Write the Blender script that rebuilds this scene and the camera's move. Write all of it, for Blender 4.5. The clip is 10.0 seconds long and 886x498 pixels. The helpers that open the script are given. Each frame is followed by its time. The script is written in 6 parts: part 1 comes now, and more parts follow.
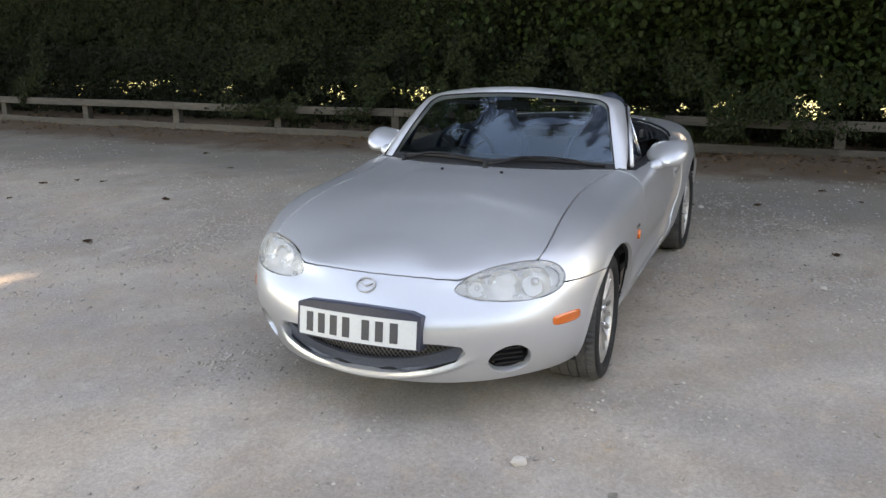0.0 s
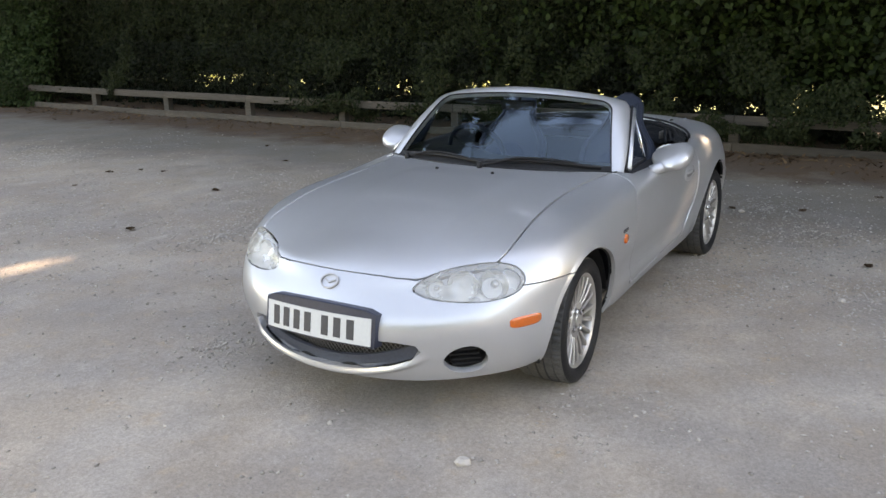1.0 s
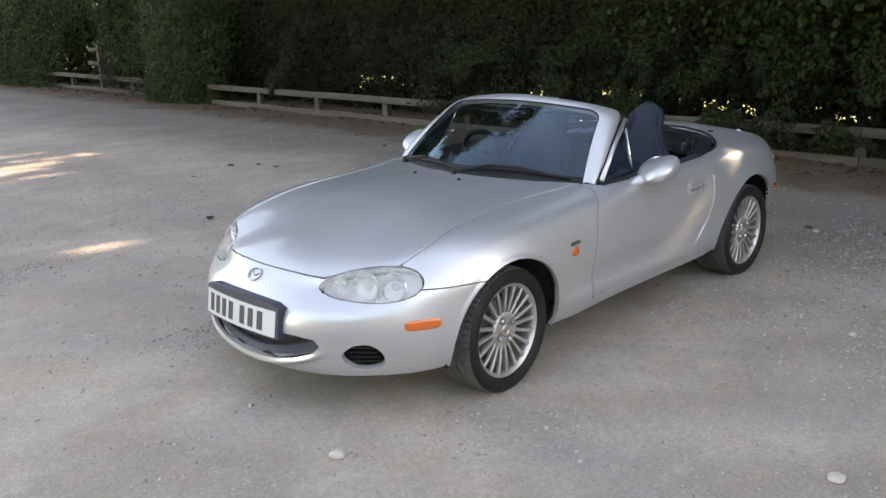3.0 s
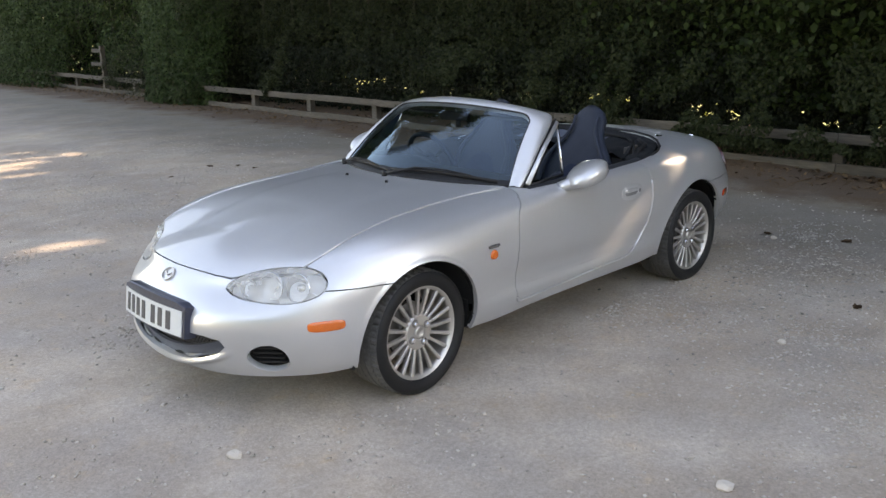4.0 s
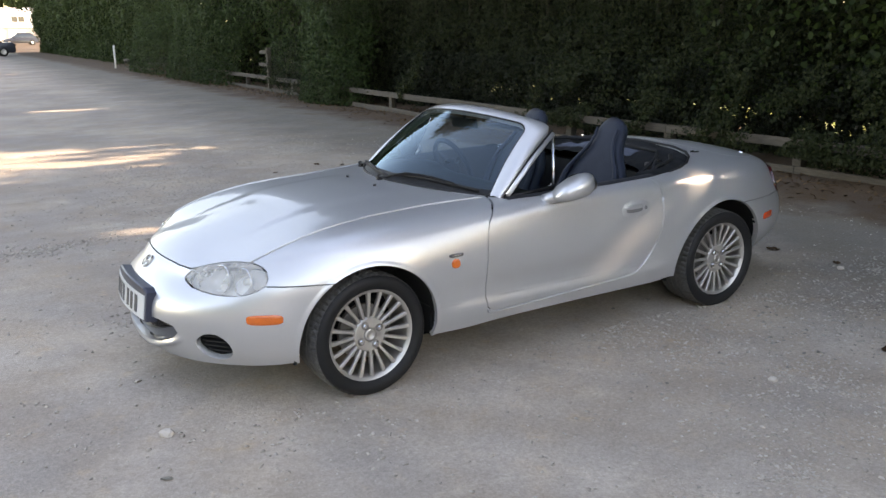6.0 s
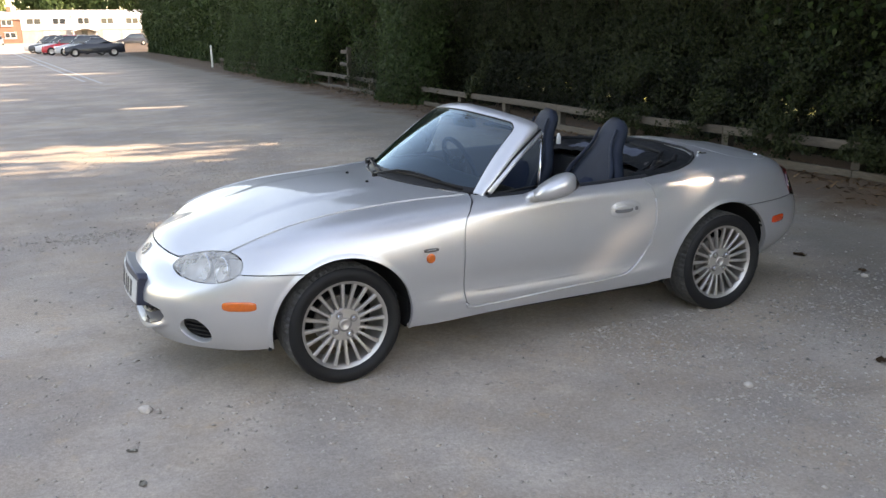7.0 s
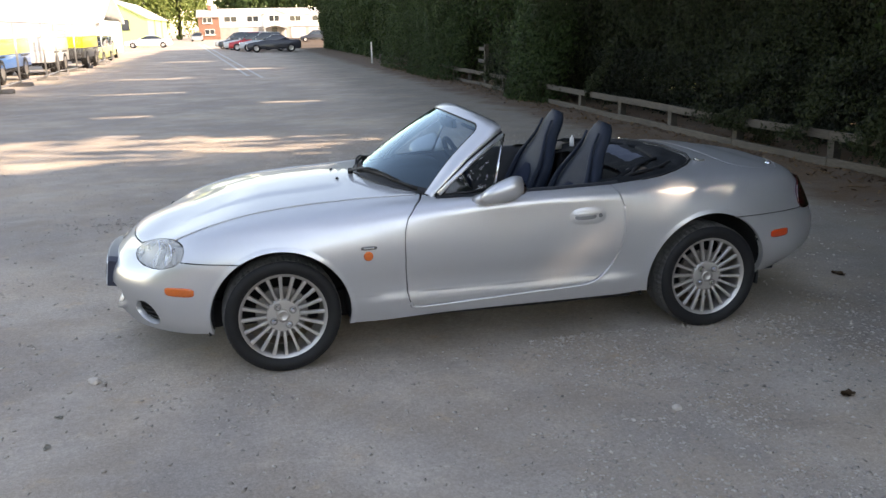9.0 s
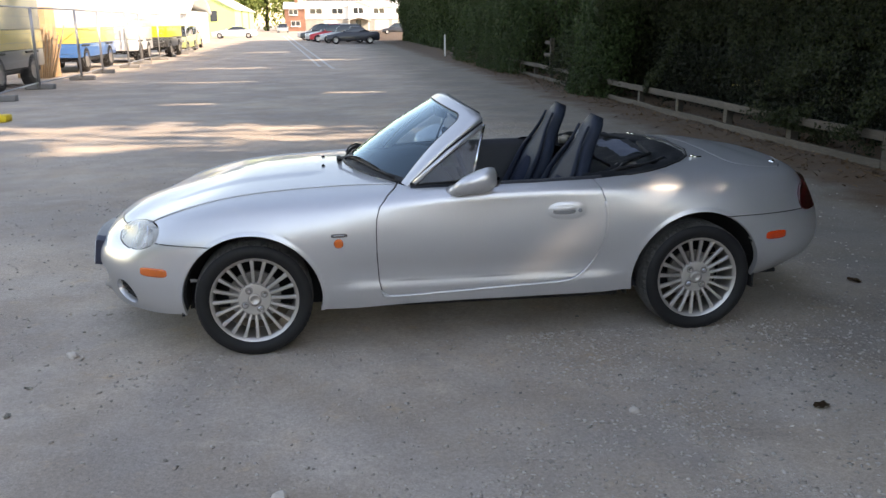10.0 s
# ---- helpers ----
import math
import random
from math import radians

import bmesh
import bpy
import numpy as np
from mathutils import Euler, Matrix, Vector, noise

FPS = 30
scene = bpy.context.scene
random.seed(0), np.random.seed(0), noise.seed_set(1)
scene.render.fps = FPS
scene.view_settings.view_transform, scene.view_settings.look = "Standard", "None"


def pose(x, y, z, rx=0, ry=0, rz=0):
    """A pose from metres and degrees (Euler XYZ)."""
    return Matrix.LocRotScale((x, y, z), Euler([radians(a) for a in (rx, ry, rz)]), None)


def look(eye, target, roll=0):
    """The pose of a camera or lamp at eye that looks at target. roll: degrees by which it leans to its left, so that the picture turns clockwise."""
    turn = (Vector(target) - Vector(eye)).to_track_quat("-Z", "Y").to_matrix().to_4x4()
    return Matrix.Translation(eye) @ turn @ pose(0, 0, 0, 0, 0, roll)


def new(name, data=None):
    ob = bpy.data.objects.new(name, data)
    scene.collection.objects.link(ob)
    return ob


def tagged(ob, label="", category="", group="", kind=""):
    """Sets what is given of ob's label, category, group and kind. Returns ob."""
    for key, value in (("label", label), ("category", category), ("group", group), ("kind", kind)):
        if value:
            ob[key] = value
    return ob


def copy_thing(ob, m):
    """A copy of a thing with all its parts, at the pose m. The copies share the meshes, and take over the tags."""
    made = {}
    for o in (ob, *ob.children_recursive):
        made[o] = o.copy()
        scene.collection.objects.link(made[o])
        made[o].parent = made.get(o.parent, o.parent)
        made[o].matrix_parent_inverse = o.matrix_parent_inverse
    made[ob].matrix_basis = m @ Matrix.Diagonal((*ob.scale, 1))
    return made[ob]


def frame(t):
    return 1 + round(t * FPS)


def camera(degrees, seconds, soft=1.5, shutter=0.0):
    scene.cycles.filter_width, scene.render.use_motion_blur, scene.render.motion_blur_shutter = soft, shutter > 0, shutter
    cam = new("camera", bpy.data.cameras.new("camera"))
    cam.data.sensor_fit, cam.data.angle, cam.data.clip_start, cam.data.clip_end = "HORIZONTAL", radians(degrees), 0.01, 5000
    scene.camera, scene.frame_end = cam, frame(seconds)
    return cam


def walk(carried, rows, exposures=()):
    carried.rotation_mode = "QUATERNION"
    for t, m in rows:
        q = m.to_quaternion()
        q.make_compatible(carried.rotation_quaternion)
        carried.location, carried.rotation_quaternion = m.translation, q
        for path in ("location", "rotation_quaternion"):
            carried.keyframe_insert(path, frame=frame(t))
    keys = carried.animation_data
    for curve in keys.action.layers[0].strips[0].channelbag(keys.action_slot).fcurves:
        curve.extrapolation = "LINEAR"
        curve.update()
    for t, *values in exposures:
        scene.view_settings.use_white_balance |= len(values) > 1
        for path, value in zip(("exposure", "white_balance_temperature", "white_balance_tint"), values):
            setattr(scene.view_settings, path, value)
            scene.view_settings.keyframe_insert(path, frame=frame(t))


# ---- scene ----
cam = camera(55.6, 10.0)
PATH = [
    (0, (-3.518, -1.555, 1.583), (-1.758, -0.775, 1.042), -0.9),
    (0.5, (-3.472, -1.832, 1.59), (-1.757, -0.957, 1.048), -1.0),
    (1, (-3.304, -2.044, 1.61), (-1.651, -1.062, 1.058), -1.0),
    (1.5, (-3.218, -2.277, 1.624), (-1.648, -1.167, 1.073), -0.7),
    (2, (-3.058, -2.59, 1.622), (-1.584, -1.354, 1.074), -1.1),
    (3.5, (-2.478, -3.185, 1.612), (-1.128, -1.809, 1.077), -1.4),
    (4, (-2.333, -3.351, 1.604), (-0.994, -1.963, 1.074), -1.2),
    (4.5, (-2.169, -3.569, 1.619), (-0.87, -2.138, 1.105), -0.8),
    (5, (-2.022, -3.705, 1.595), (-0.798, -2.208, 1.084), -0.7),
    (5.5, (-1.797, -3.798, 1.601), (-0.674, -2.225, 1.087), -0.7),
    (7, (-1.143, -4.312, 1.6), (-0.324, -2.561, 1.09), -0.9),
    (7.5, (-0.883, -4.379, 1.573), (-0.139, -2.597, 1.055), -1.3),
    (8, (-0.613, -4.432, 1.596), (0.048, -2.617, 1.078), -1.3),
    (8.5, (-0.39, -4.515, 1.579), (0.184, -2.668, 1.067), -1.2),
    (9, (-0.117, -4.689, 1.605), (0.324, -2.807, 1.093), -1.1),
    (9.5, (0.116, -4.753, 1.582), (0.466, -2.854, 1.062), -0.3),
    (10, (0.391, -4.751, 1.571), (0.651, -2.838, 1.048), -0.5),
]
walk(cam, [(t, look(eye, target, roll)) for t, eye, target, roll in PATH],
     exposures=[(0, 2.70, 10500, 20), (4, 2.66, 10200, 20), (7, 2.50, 9800, 20), (8.5, 2.27, 9400, 19), (10, 2.09, 9100, 19)])

# ---- light ----
SUN_ELEV, SUN_AZ = 33.0, -30.0          # degrees; azimuth from +x towards +y
world = bpy.data.worlds.new("sky")
scene.world = world
world.use_nodes = True
wn = world.node_tree.nodes
sky = wn.new("ShaderNodeTexSky")
sky.sky_type = "NISHITA"
sky.sun_disc = False
sky.sun_elevation = radians(SUN_ELEV)
sky.sun_rotation = radians(90 - SUN_AZ)
sky.air_density, sky.dust_density, sky.ozone_density = 1.0, 0.5, 1.2
wn["Background"].inputs["Strength"].default_value = 0.15
world.node_tree.links.new(sky.outputs["Color"], wn["Background"].inputs["Color"])
sun_data = bpy.data.lights.new("sun", "SUN")
sun_data.energy, sun_data.angle, sun_data.color = 2.7, radians(1.0), (1.0, 0.975, 0.93)
sun = new("sun", sun_data)
ce = math.cos(radians(SUN_ELEV))
sun_way = Vector((ce * math.cos(radians(SUN_AZ)), ce * math.sin(radians(SUN_AZ)), math.sin(radians(SUN_ELEV))))
sun.matrix_world = Matrix.Translation(sun_way * 60) @ sun_way.to_track_quat("Z", "Y").to_matrix().to_4x4()

# ---- materials ----
def material(name, color, rough=0.6, metal=0.0, coat=0.0, coat_rough=0.03, spec=0.5, vary=0.0, scale=8.0, bump=0.0, bump_scale=60.0,
             color2=None, grain=0.0, grain_scale=90.0, random_tone=0.0, stretch=(1, 1, 1)):
    """A node material: base colour, broad stains, fine grain, relief."""
    m = bpy.data.materials.new(name)
    m.use_nodes = True
    nt = m.node_tree
    n, link = nt.nodes, nt.links.new
    b = n["Principled BSDF"]
    b.inputs["Roughness"].default_value = rough
    b.inputs["Metallic"].default_value = metal
    b.inputs["Coat Weight"].default_value = coat
    b.inputs["Coat Roughness"].default_value = coat_rough
    b.inputs["Specular IOR Level"].default_value = spec
    b.inputs["Base Color"].default_value = (*color, 1)
    if vary or bump or grain or random_tone:
        tc = n.new("ShaderNodeTexCoord")
        mp = n.new("ShaderNodeMapping")
        mp.inputs["Scale"].default_value = stretch
        link(tc.outputs["Object"], mp.inputs["Vector"])
        c2 = color2 or tuple(c * 0.5 for c in color)
        base = n.new("ShaderNodeMix")
        base.data_type = "RGBA"
        base.inputs["A"].default_value = (*color, 1)
        base.inputs["B"].default_value = (*c2, 1)
        base.inputs["Factor"].default_value = 0.0
        out = base.outputs["Result"]
        if vary:
            t = n.new("ShaderNodeTexNoise")
            t.inputs["Scale"].default_value, t.inputs["Detail"].default_value, t.inputs["Roughness"].default_value = scale, 6, 0.6
            link(mp.outputs["Vector"], t.inputs["Vector"])
            r = n.new("ShaderNodeMapRange")
            r.inputs["From Min"].default_value, r.inputs["From Max"].default_value = 0.35, 0.7
            r.inputs["To Max"].default_value = vary
            link(t.outputs["Fac"], r.inputs["Value"])
            link(r.outputs["Result"], base.inputs["Factor"])
        if grain:
            g = n.new("ShaderNodeTexNoise")
            g.inputs["Scale"].default_value, g.inputs["Detail"].default_value = grain_scale, 3
            link(mp.outputs["Vector"], g.inputs["Vector"])
            r2 = n.new("ShaderNodeMapRange")
            r2.inputs["From Min"].default_value, r2.inputs["From Max"].default_value = 0.25, 0.75
            r2.inputs["To Min"].default_value, r2.inputs["To Max"].default_value = 1 - grain, 1 + grain
            link(g.outputs["Fac"], r2.inputs["Value"])
            hs = n.new("ShaderNodeHueSaturation")
            link(r2.outputs["Result"], hs.inputs["Value"])
            link(out, hs.inputs["Color"])
            out = hs.outputs["Color"]
        if random_tone:
            oi = n.new("ShaderNodeObjectInfo")
            r3 = n.new("ShaderNodeMapRange")
            r3.inputs["To Min"].default_value, r3.inputs["To Max"].default_value = 1 - random_tone, 1 + random_tone
            link(oi.outputs["Random"], r3.inputs["Value"])
            h3 = n.new("ShaderNodeHueSaturation")
            link(r3.outputs["Result"], h3.inputs["Value"])
            link(out, h3.inputs["Color"])
            out = h3.outputs["Color"]
        link(out, b.inputs["Base Color"])
        if bump:
            bt = n.new("ShaderNodeTexNoise")
            bt.inputs["Scale"].default_value, bt.inputs["Detail"].default_value = bump_scale, 5
            link(mp.outputs["Vector"], bt.inputs["Vector"])
            bm_ = n.new("ShaderNodeBump")
            bm_.inputs["Strength"].default_value, bm_.inputs["Distance"].default_value = bump, 0.01
            link(bt.outputs["Fac"], bm_.inputs["Height"])
            link(bm_.outputs["Normal"], b.inputs["Normal"])
    return m


def pane_glass(name, tint=(0.9, 0.95, 0.93), ior=1.5, rough=0.0, haze=0.0, sheen=(0.8, 0.8, 0.8)):
    """Thin clear sheet: lets light straight through, with a Fresnel gloss on top and a pale uneven haze."""
    m = bpy.data.materials.new(name)
    m.use_nodes = True
    n, link = m.node_tree.nodes, m.node_tree.links.new
    n.remove(n["Principled BSDF"])
    tr, gl, fr, mx = n.new("ShaderNodeBsdfTransparent"), n.new("ShaderNodeBsdfGlossy"), n.new("ShaderNodeFresnel"), n.new("ShaderNodeMixShader")
    tr.inputs["Color"].default_value = (*tint, 1)
    gl.inputs["Roughness"].default_value = rough
    gl.inputs["Color"].default_value = (*sheen, 1)
    fr.inputs["IOR"].default_value = ior
    link(fr.outputs["Fac"], mx.inputs["Fac"])
    link(tr.outputs["BSDF"], mx.inputs[1])
    link(gl.outputs["BSDF"], mx.inputs[2])
    out = mx.outputs["Shader"]
    if haze:
        df, m2, no, rr = n.new("ShaderNodeBsdfDiffuse"), n.new("ShaderNodeMixShader"), n.new("ShaderNodeTexNoise"), n.new("ShaderNodeMapRange")
        df.inputs["Color"].default_value = (0.84, 0.82, 0.78, 1)
        no.inputs["Scale"].default_value = 2.5
        rr.inputs["To Min"].default_value, rr.inputs["To Max"].default_value = haze * 0.4, haze * 1.5
        link(no.outputs["Fac"], rr.inputs["Value"])
        link(rr.outputs["Result"], m2.inputs["Fac"])
        link(out, m2.inputs[1])
        link(df.outputs["BSDF"], m2.inputs[2])
        out = m2.outputs["Shader"]
    link(out, n["Material Output"].inputs["Surface"])
    return m


M_PAINT = material("silver_paint", (0.62, 0.62, 0.625), 0.36, 0.6, 0.55, 0.05, vary=0.18, scale=2.5, color2=(0.52, 0.52, 0.525), grain=0.05, grain_scale=420)


def add_dust(m, low, high):
    """Dry dust on the paint: patches that are rougher than the rest."""
    n, link = m.node_tree.nodes, m.node_tree.links.new
    tc, t, u, r, s, a = [n.new("ShaderNode" + k) for k in ("TexCoord", "TexNoise", "TexNoise", "MapRange", "MapRange", "Math")]
    for x, sc, ro in ((t, 5.0, .7), (u, 38.0, .6)):
        x.inputs["Scale"].default_value, x.inputs["Detail"].default_value, x.inputs["Roughness"].default_value = sc, 7, ro
        link(tc.outputs["Object"], x.inputs["Vector"])
    for x, y, lo, hi in ((t, r, 0, 1), (u, s, .2, 1.2)):
        y.inputs["From Min"].default_value, y.inputs["From Max"].default_value = .48, .70
        y.inputs["To Min"].default_value, y.inputs["To Max"].default_value = lo, hi
        link(x.outputs["Fac"], y.inputs["Value"])
    a.operation = "MULTIPLY"
    link(r.outputs["Result"], a.inputs[0])
    link(s.outputs["Result"], a.inputs[1])
    b = n["Principled BSDF"]
    for key, lo, hi in (("Roughness", low, high), ("Coat Roughness", .04, .16), ("Metallic", .66, .54)):
        k = n.new("ShaderNodeMapRange")
        k.inputs["To Min"].default_value, k.inputs["To Max"].default_value = lo, hi
        link(a.outputs["Value"], k.inputs["Value"])
        link(k.outputs["Result"], b.inputs[key])


add_dust(M_PAINT, .34, .44)
M_PAINT.node_tree.nodes["Principled BSDF"].inputs["Specular Tint"].default_value = (0.20, 0.20, 0.21, 1)  # flakes darken towards the edge-on view
M_BLACK = material("black_plastic", (0.013, 0.013, 0.014), 0.55, spec=0.3, grain=0.2, bump=0.1, bump_scale=400)
M_RUBBER = material("tyre_rubber", (0.009, 0.009, 0.010), 0.6, spec=0.3, vary=0.5, scale=6, color2=(0.018, 0.017, 0.016), bump=0.1, bump_scale=250)
M_ALLOY = material("alloy", (0.54, 0.505, 0.47), 0.42, 0.8, vary=0.3, scale=10, color2=(0.40, 0.39, 0.37))
M_DARK = material("liner_and_shade_black", (0.012, 0.012, 0.012), 0.9, vary=0.3)
# the blue of the reflected sky is put into the gloss tint
M_SCREEN = pane_glass("windscreen_glass", (0.60, 0.70, 0.74), 1.78, sheen=(0.66, 0.88, 1.0))
M_QUARTER = pane_glass("quarter_glass", (0.72, 0.78, 0.78), 1.7)
# white haze puts the brightness of the reflectors into the lens
M_LENS = pane_glass("lamp_lens", (0.95, 0.95, 0.95), 1.6, haze=0.28)
M_CHROME = material("chrome", (0.75, 0.75, 0.76), 0.08, 1.0)
M_REFLECT = material("lamp_reflector", (0.82, 0.81, 0.79), 0.24, 0.9, grain=0.15, grain_scale=220)
M_SHADE_AND_LOCK = material("handle_shade_and_lock", (0.20, 0.20, 0.205), 0.5, 0.3, grain=0.1)
M_HOUSING = material("lamp_housing", (0.84, 0.83, 0.81), 0.35, 0.3, grain=0.1)
M_AMBER = material("amber_lens", (0.70, 0.13, 0.016), 0.25, 0.0, 1.0, grain=0.25, grain_scale=300)
M_RED = material("red_lens", (0.06, 0.003, 0.005), 0.2, 0.0, 1.0, grain=0.2, grain_scale=200)
M_AMBER_DARK = material("red_amber_lens", (0.62, 0.055, 0.010), 0.25, 0.0, 1.0, grain=0.25, grain_scale=300)
M_TREAD = material("tyre_tread", (0.105, 0.10, 0.094), 0.9, vary=0.6, scale=14, color2=(0.055, 0.053, 0.05), grain=0.2)
M_GRILLE = material("grille_wire", (0.15, 0.15, 0.16), 0.45, 0.6, grain=0.2)
M_SHELF = material("mouth_plastic", (0.060, 0.065, 0.080), 0.4, grain=0.15)
M_PLATE = material("plate_white", (0.60, 0.61, 0.60), 0.3, 0.0, 0.5, grain=0.04)
M_INK = material("plate_ink", (0.045, 0.045, 0.05), 0.5, grain=0.2)
M_SURROUND = material("plate_holder", (0.025, 0.03, 0.05), 0.4, grain=0.2)
M_LEATHER = material("seat_leather", (0.011, 0.017, 0.030), 0.6, spec=0.24, vary=0.5, scale=9, color2=(0.022, 0.031, 0.048), bump=0.2, bump_scale=180)
M_SEATPATCH = material("seat_cloth", (0.016, 0.023, 0.042), 0.85, spec=0.15, grain=0.3, grain_scale=300)
M_TRIM = material("interior_trim", (0.014, 0.015, 0.018), 0.6, vary=0.4, scale=5, color2=(0.024, 0.026, 0.030), bump=0.15, bump_scale=260)
M_CLOTH = material("soft_top_cloth", (0.007, 0.008, 0.009), 0.85, spec=0.25, vary=0.5, scale=8, color2=(0.016, 0.018, 0.022), bump=0.3, bump_scale=200)
M_LINING = material("hood_lining", (0.055, 0.066, 0.092), 0.85, vary=0.5, scale=9, color2=(0.10, 0.118, 0.155), bump=0.3, bump_scale=150)
M_DISC = material("brake_steel", (0.30, 0.29, 0.28), 0.45, 0.9, vary=0.5, scale=20, color2=(0.16, 0.13, 0.11))
M_MIRROR = material("mirror_glass", (0.8, 0.8, 0.8), 0.02, 1.0)

# ---- mesh tools ----
def mesh_object(name, verts, faces, mat=None, parent=None, label="", smooth=True, normals=None):
    me = bpy.data.meshes.new(name)
    me.from_pydata([tuple(v) for v in verts], [], [tuple(f) for f in faces])
    if smooth:
        me.polygons.foreach_set("use_smooth", [True] * len(me.polygons))
    if normals is not None:
        me.normals_split_custom_set_from_vertices([tuple(n) for n in normals])
    if mat:
        me.materials.append(mat)
    me.update()
    ob = new(name, me)
    if parent:
        ob.parent = parent
    if label:
        ob["label"] = label
    return ob


def part(name, bm, mat, parent=None, label="", smooth=False, angle=None):
    """Links a bmesh as one mesh object under a thing or a part."""
    me = bpy.data.meshes.new(name)
    if smooth:
        for f in bm.faces:
            f.smooth = True
        if angle:
            for e in bm.edges:
                if len(e.link_faces) == 2 and e.calc_face_angle(0) > radians(angle):
                    e.smooth = False
    bm.to_mesh(me)
    bm.free()
    if mat:
        me.materials.append(mat)
    ob = new(name, me)
    if parent:
        ob.parent = parent
    if label:
        ob["label"] = label
    return ob


def box_into(bm, x0, x1, y0, y1, z0, z1, bevel=0.0, m=None):
    g = bmesh.ops.create_cube(bm, size=1.0)
    vs = g["verts"]
    for v in vs:
        v.co = Vector(((x0 + x1) / 2 + v.co.x * (x1 - x0), (y0 + y1) / 2 + v.co.y * (y1 - y0), (z0 + z1) / 2 + v.co.z * (z1 - z0)))
    if bevel:
        es = list({e for v in vs for e in v.link_edges})
        r = bmesh.ops.bevel(bm, geom=es, offset=bevel, segments=2, affect="EDGES", profile=0.6)
        vs = list({v for f in r["faces"] for v in f.verts} | {v for v in vs if v.is_valid})
    if m is not None:
        bmesh.ops.transform(bm, matrix=m, verts=vs)
    return vs


def box(name, x0, x1, y0, y1, z0, z1, mat, parent=None, label="", bevel=0.0, m=None):
    bm = bmesh.new()
    box_into(bm, x0, x1, y0, y1, z0, z1, bevel, m)
    return part(name, bm, mat, parent, label, smooth=bool(bevel), angle=50)


def spin(bm, profile, axis="y", n=48, m=None):
    """Revolves a profile of (radius, along) round an axis."""
    rings = []
    for r, a in profile:
        ring = []
        for i in range(n):
            t = 2 * math.pi * i / n
            p = (r * math.cos(t), a, r * math.sin(t)) if axis == "y" else (r * math.cos(t), r * math.sin(t), a)
            if axis == "x":
                p = (a, r * math.cos(t), r * math.sin(t))
            v = Vector(p)
            ring.append(bm.verts.new(m @ v if m is not None else v))
        rings.append(ring)
    for a, b in zip(rings, rings[1:]):
        for i in range(n):
            j = (i + 1) % n
            bm.faces.new((a[i], a[j], b[j], b[i]))
    return rings


def spline(points, n, closed=False):
    """A smooth curve through points, n samples a span."""
    p = [np.array(q, float) for q in points]
    k = len(p)
    out = []
    for i in range(k if closed else k - 1):
        a = p[i - 1] if (closed or i > 0) else 2 * p[0] - p[1]
        b, c = p[i], p[(i + 1) % k]
        d = p[(i + 2) % k] if (closed or i + 2 < k) else 2 * p[-1] - p[-2]
        for s in range(n):
            t = s / n
            out.append(0.5 * ((2 * b) + (c - a) * t + (2 * a - 5 * b + 4 * c - d) * t * t + (3 * b - a - 3 * c + d) * t ** 3))
    if not closed:
        out.append(p[-1])
    return np.array(out)


def tube(name, points, radius, mat, parent=None, label="", n=8, taper=None, flat=1.0, up=None):
    """A round or flattened bar along a line of points."""
    pts = [Vector(p) for p in points]
    verts, faces = [], []
    for i, p in enumerate(pts):
        d = (pts[min(i + 1, len(pts) - 1)] - pts[max(i - 1, 0)]).normalized()
        ref = Vector(up) if up else (Vector((0, 0, 1)) if abs(d.z) < 0.95 else Vector((1, 0, 0)))
        a = d.cross(ref).normalized()
        b = a.cross(d).normalized()
        r = radius * (1 if taper is None else taper(i / (len(pts) - 1)))
        for k in range(n):
            t = 2 * math.pi * k / n
            verts.append(p + a * (r * math.cos(t)) + b * (r * flat * math.sin(t)))
    for i in range(len(pts) - 1):
        for k in range(n):
            l = (k + 1) % n
            faces.append((i * n + k, i * n + l, (i + 1) * n + l, (i + 1) * n + k))
    faces.append(tuple(range(n))[::-1])
    faces.append(tuple((len(pts) - 1) * n + k for k in range(n)))
    return mesh_object(name, verts, faces, mat, parent, label)


def bspline_weights(n_ctrl, samples, lo_mirror=True):
    """Rows of cubic B-spline weights; control -1 and n are phantoms, returned as extra columns."""
    w = np.zeros((len(samples), n_ctrl + 2))
    for r, s in enumerate(samples):
        i = min(int(math.floor(s)), n_ctrl - 2)
        t = s - i
        w[r, i:i + 4] = ((1 - t) ** 3 / 6, (3 * t ** 3 - 6 * t * t + 4) / 6, (-3 * t ** 3 + 3 * t * t + 3 * t + 1) / 6, t ** 3 / 6)
    return w


def poly_sdf(px, py, poly):
    """Signed distance from points to a closed polygon: positive inside."""
    poly = np.asarray(poly, float)
    q = np.roll(poly, -1, axis=0)
    best = np.full(px.shape, 1e9)
    inside = np.zeros(px.shape, bool)
    for (ax, ay), (bx, by) in zip(poly, q):
        ex, ey = bx - ax, by - ay
        t = np.clip(((px - ax) * ex + (py - ay) * ey) / (ex * ex + ey * ey + 1e-12), 0, 1)
        best = np.minimum(best, (px - ax - t * ex) ** 2 + (py - ay - t * ey) ** 2)
        cross = ((ay > py) != (by > py))
        with np.errstate(divide="ignore", invalid="ignore"):
            xi = ax + (py - ay) * ex / np.where(ey == 0, 1e-12, ey)
        inside ^= cross & (px < xi)
    d = np.sqrt(best)
    return np.where(inside, d, -d)


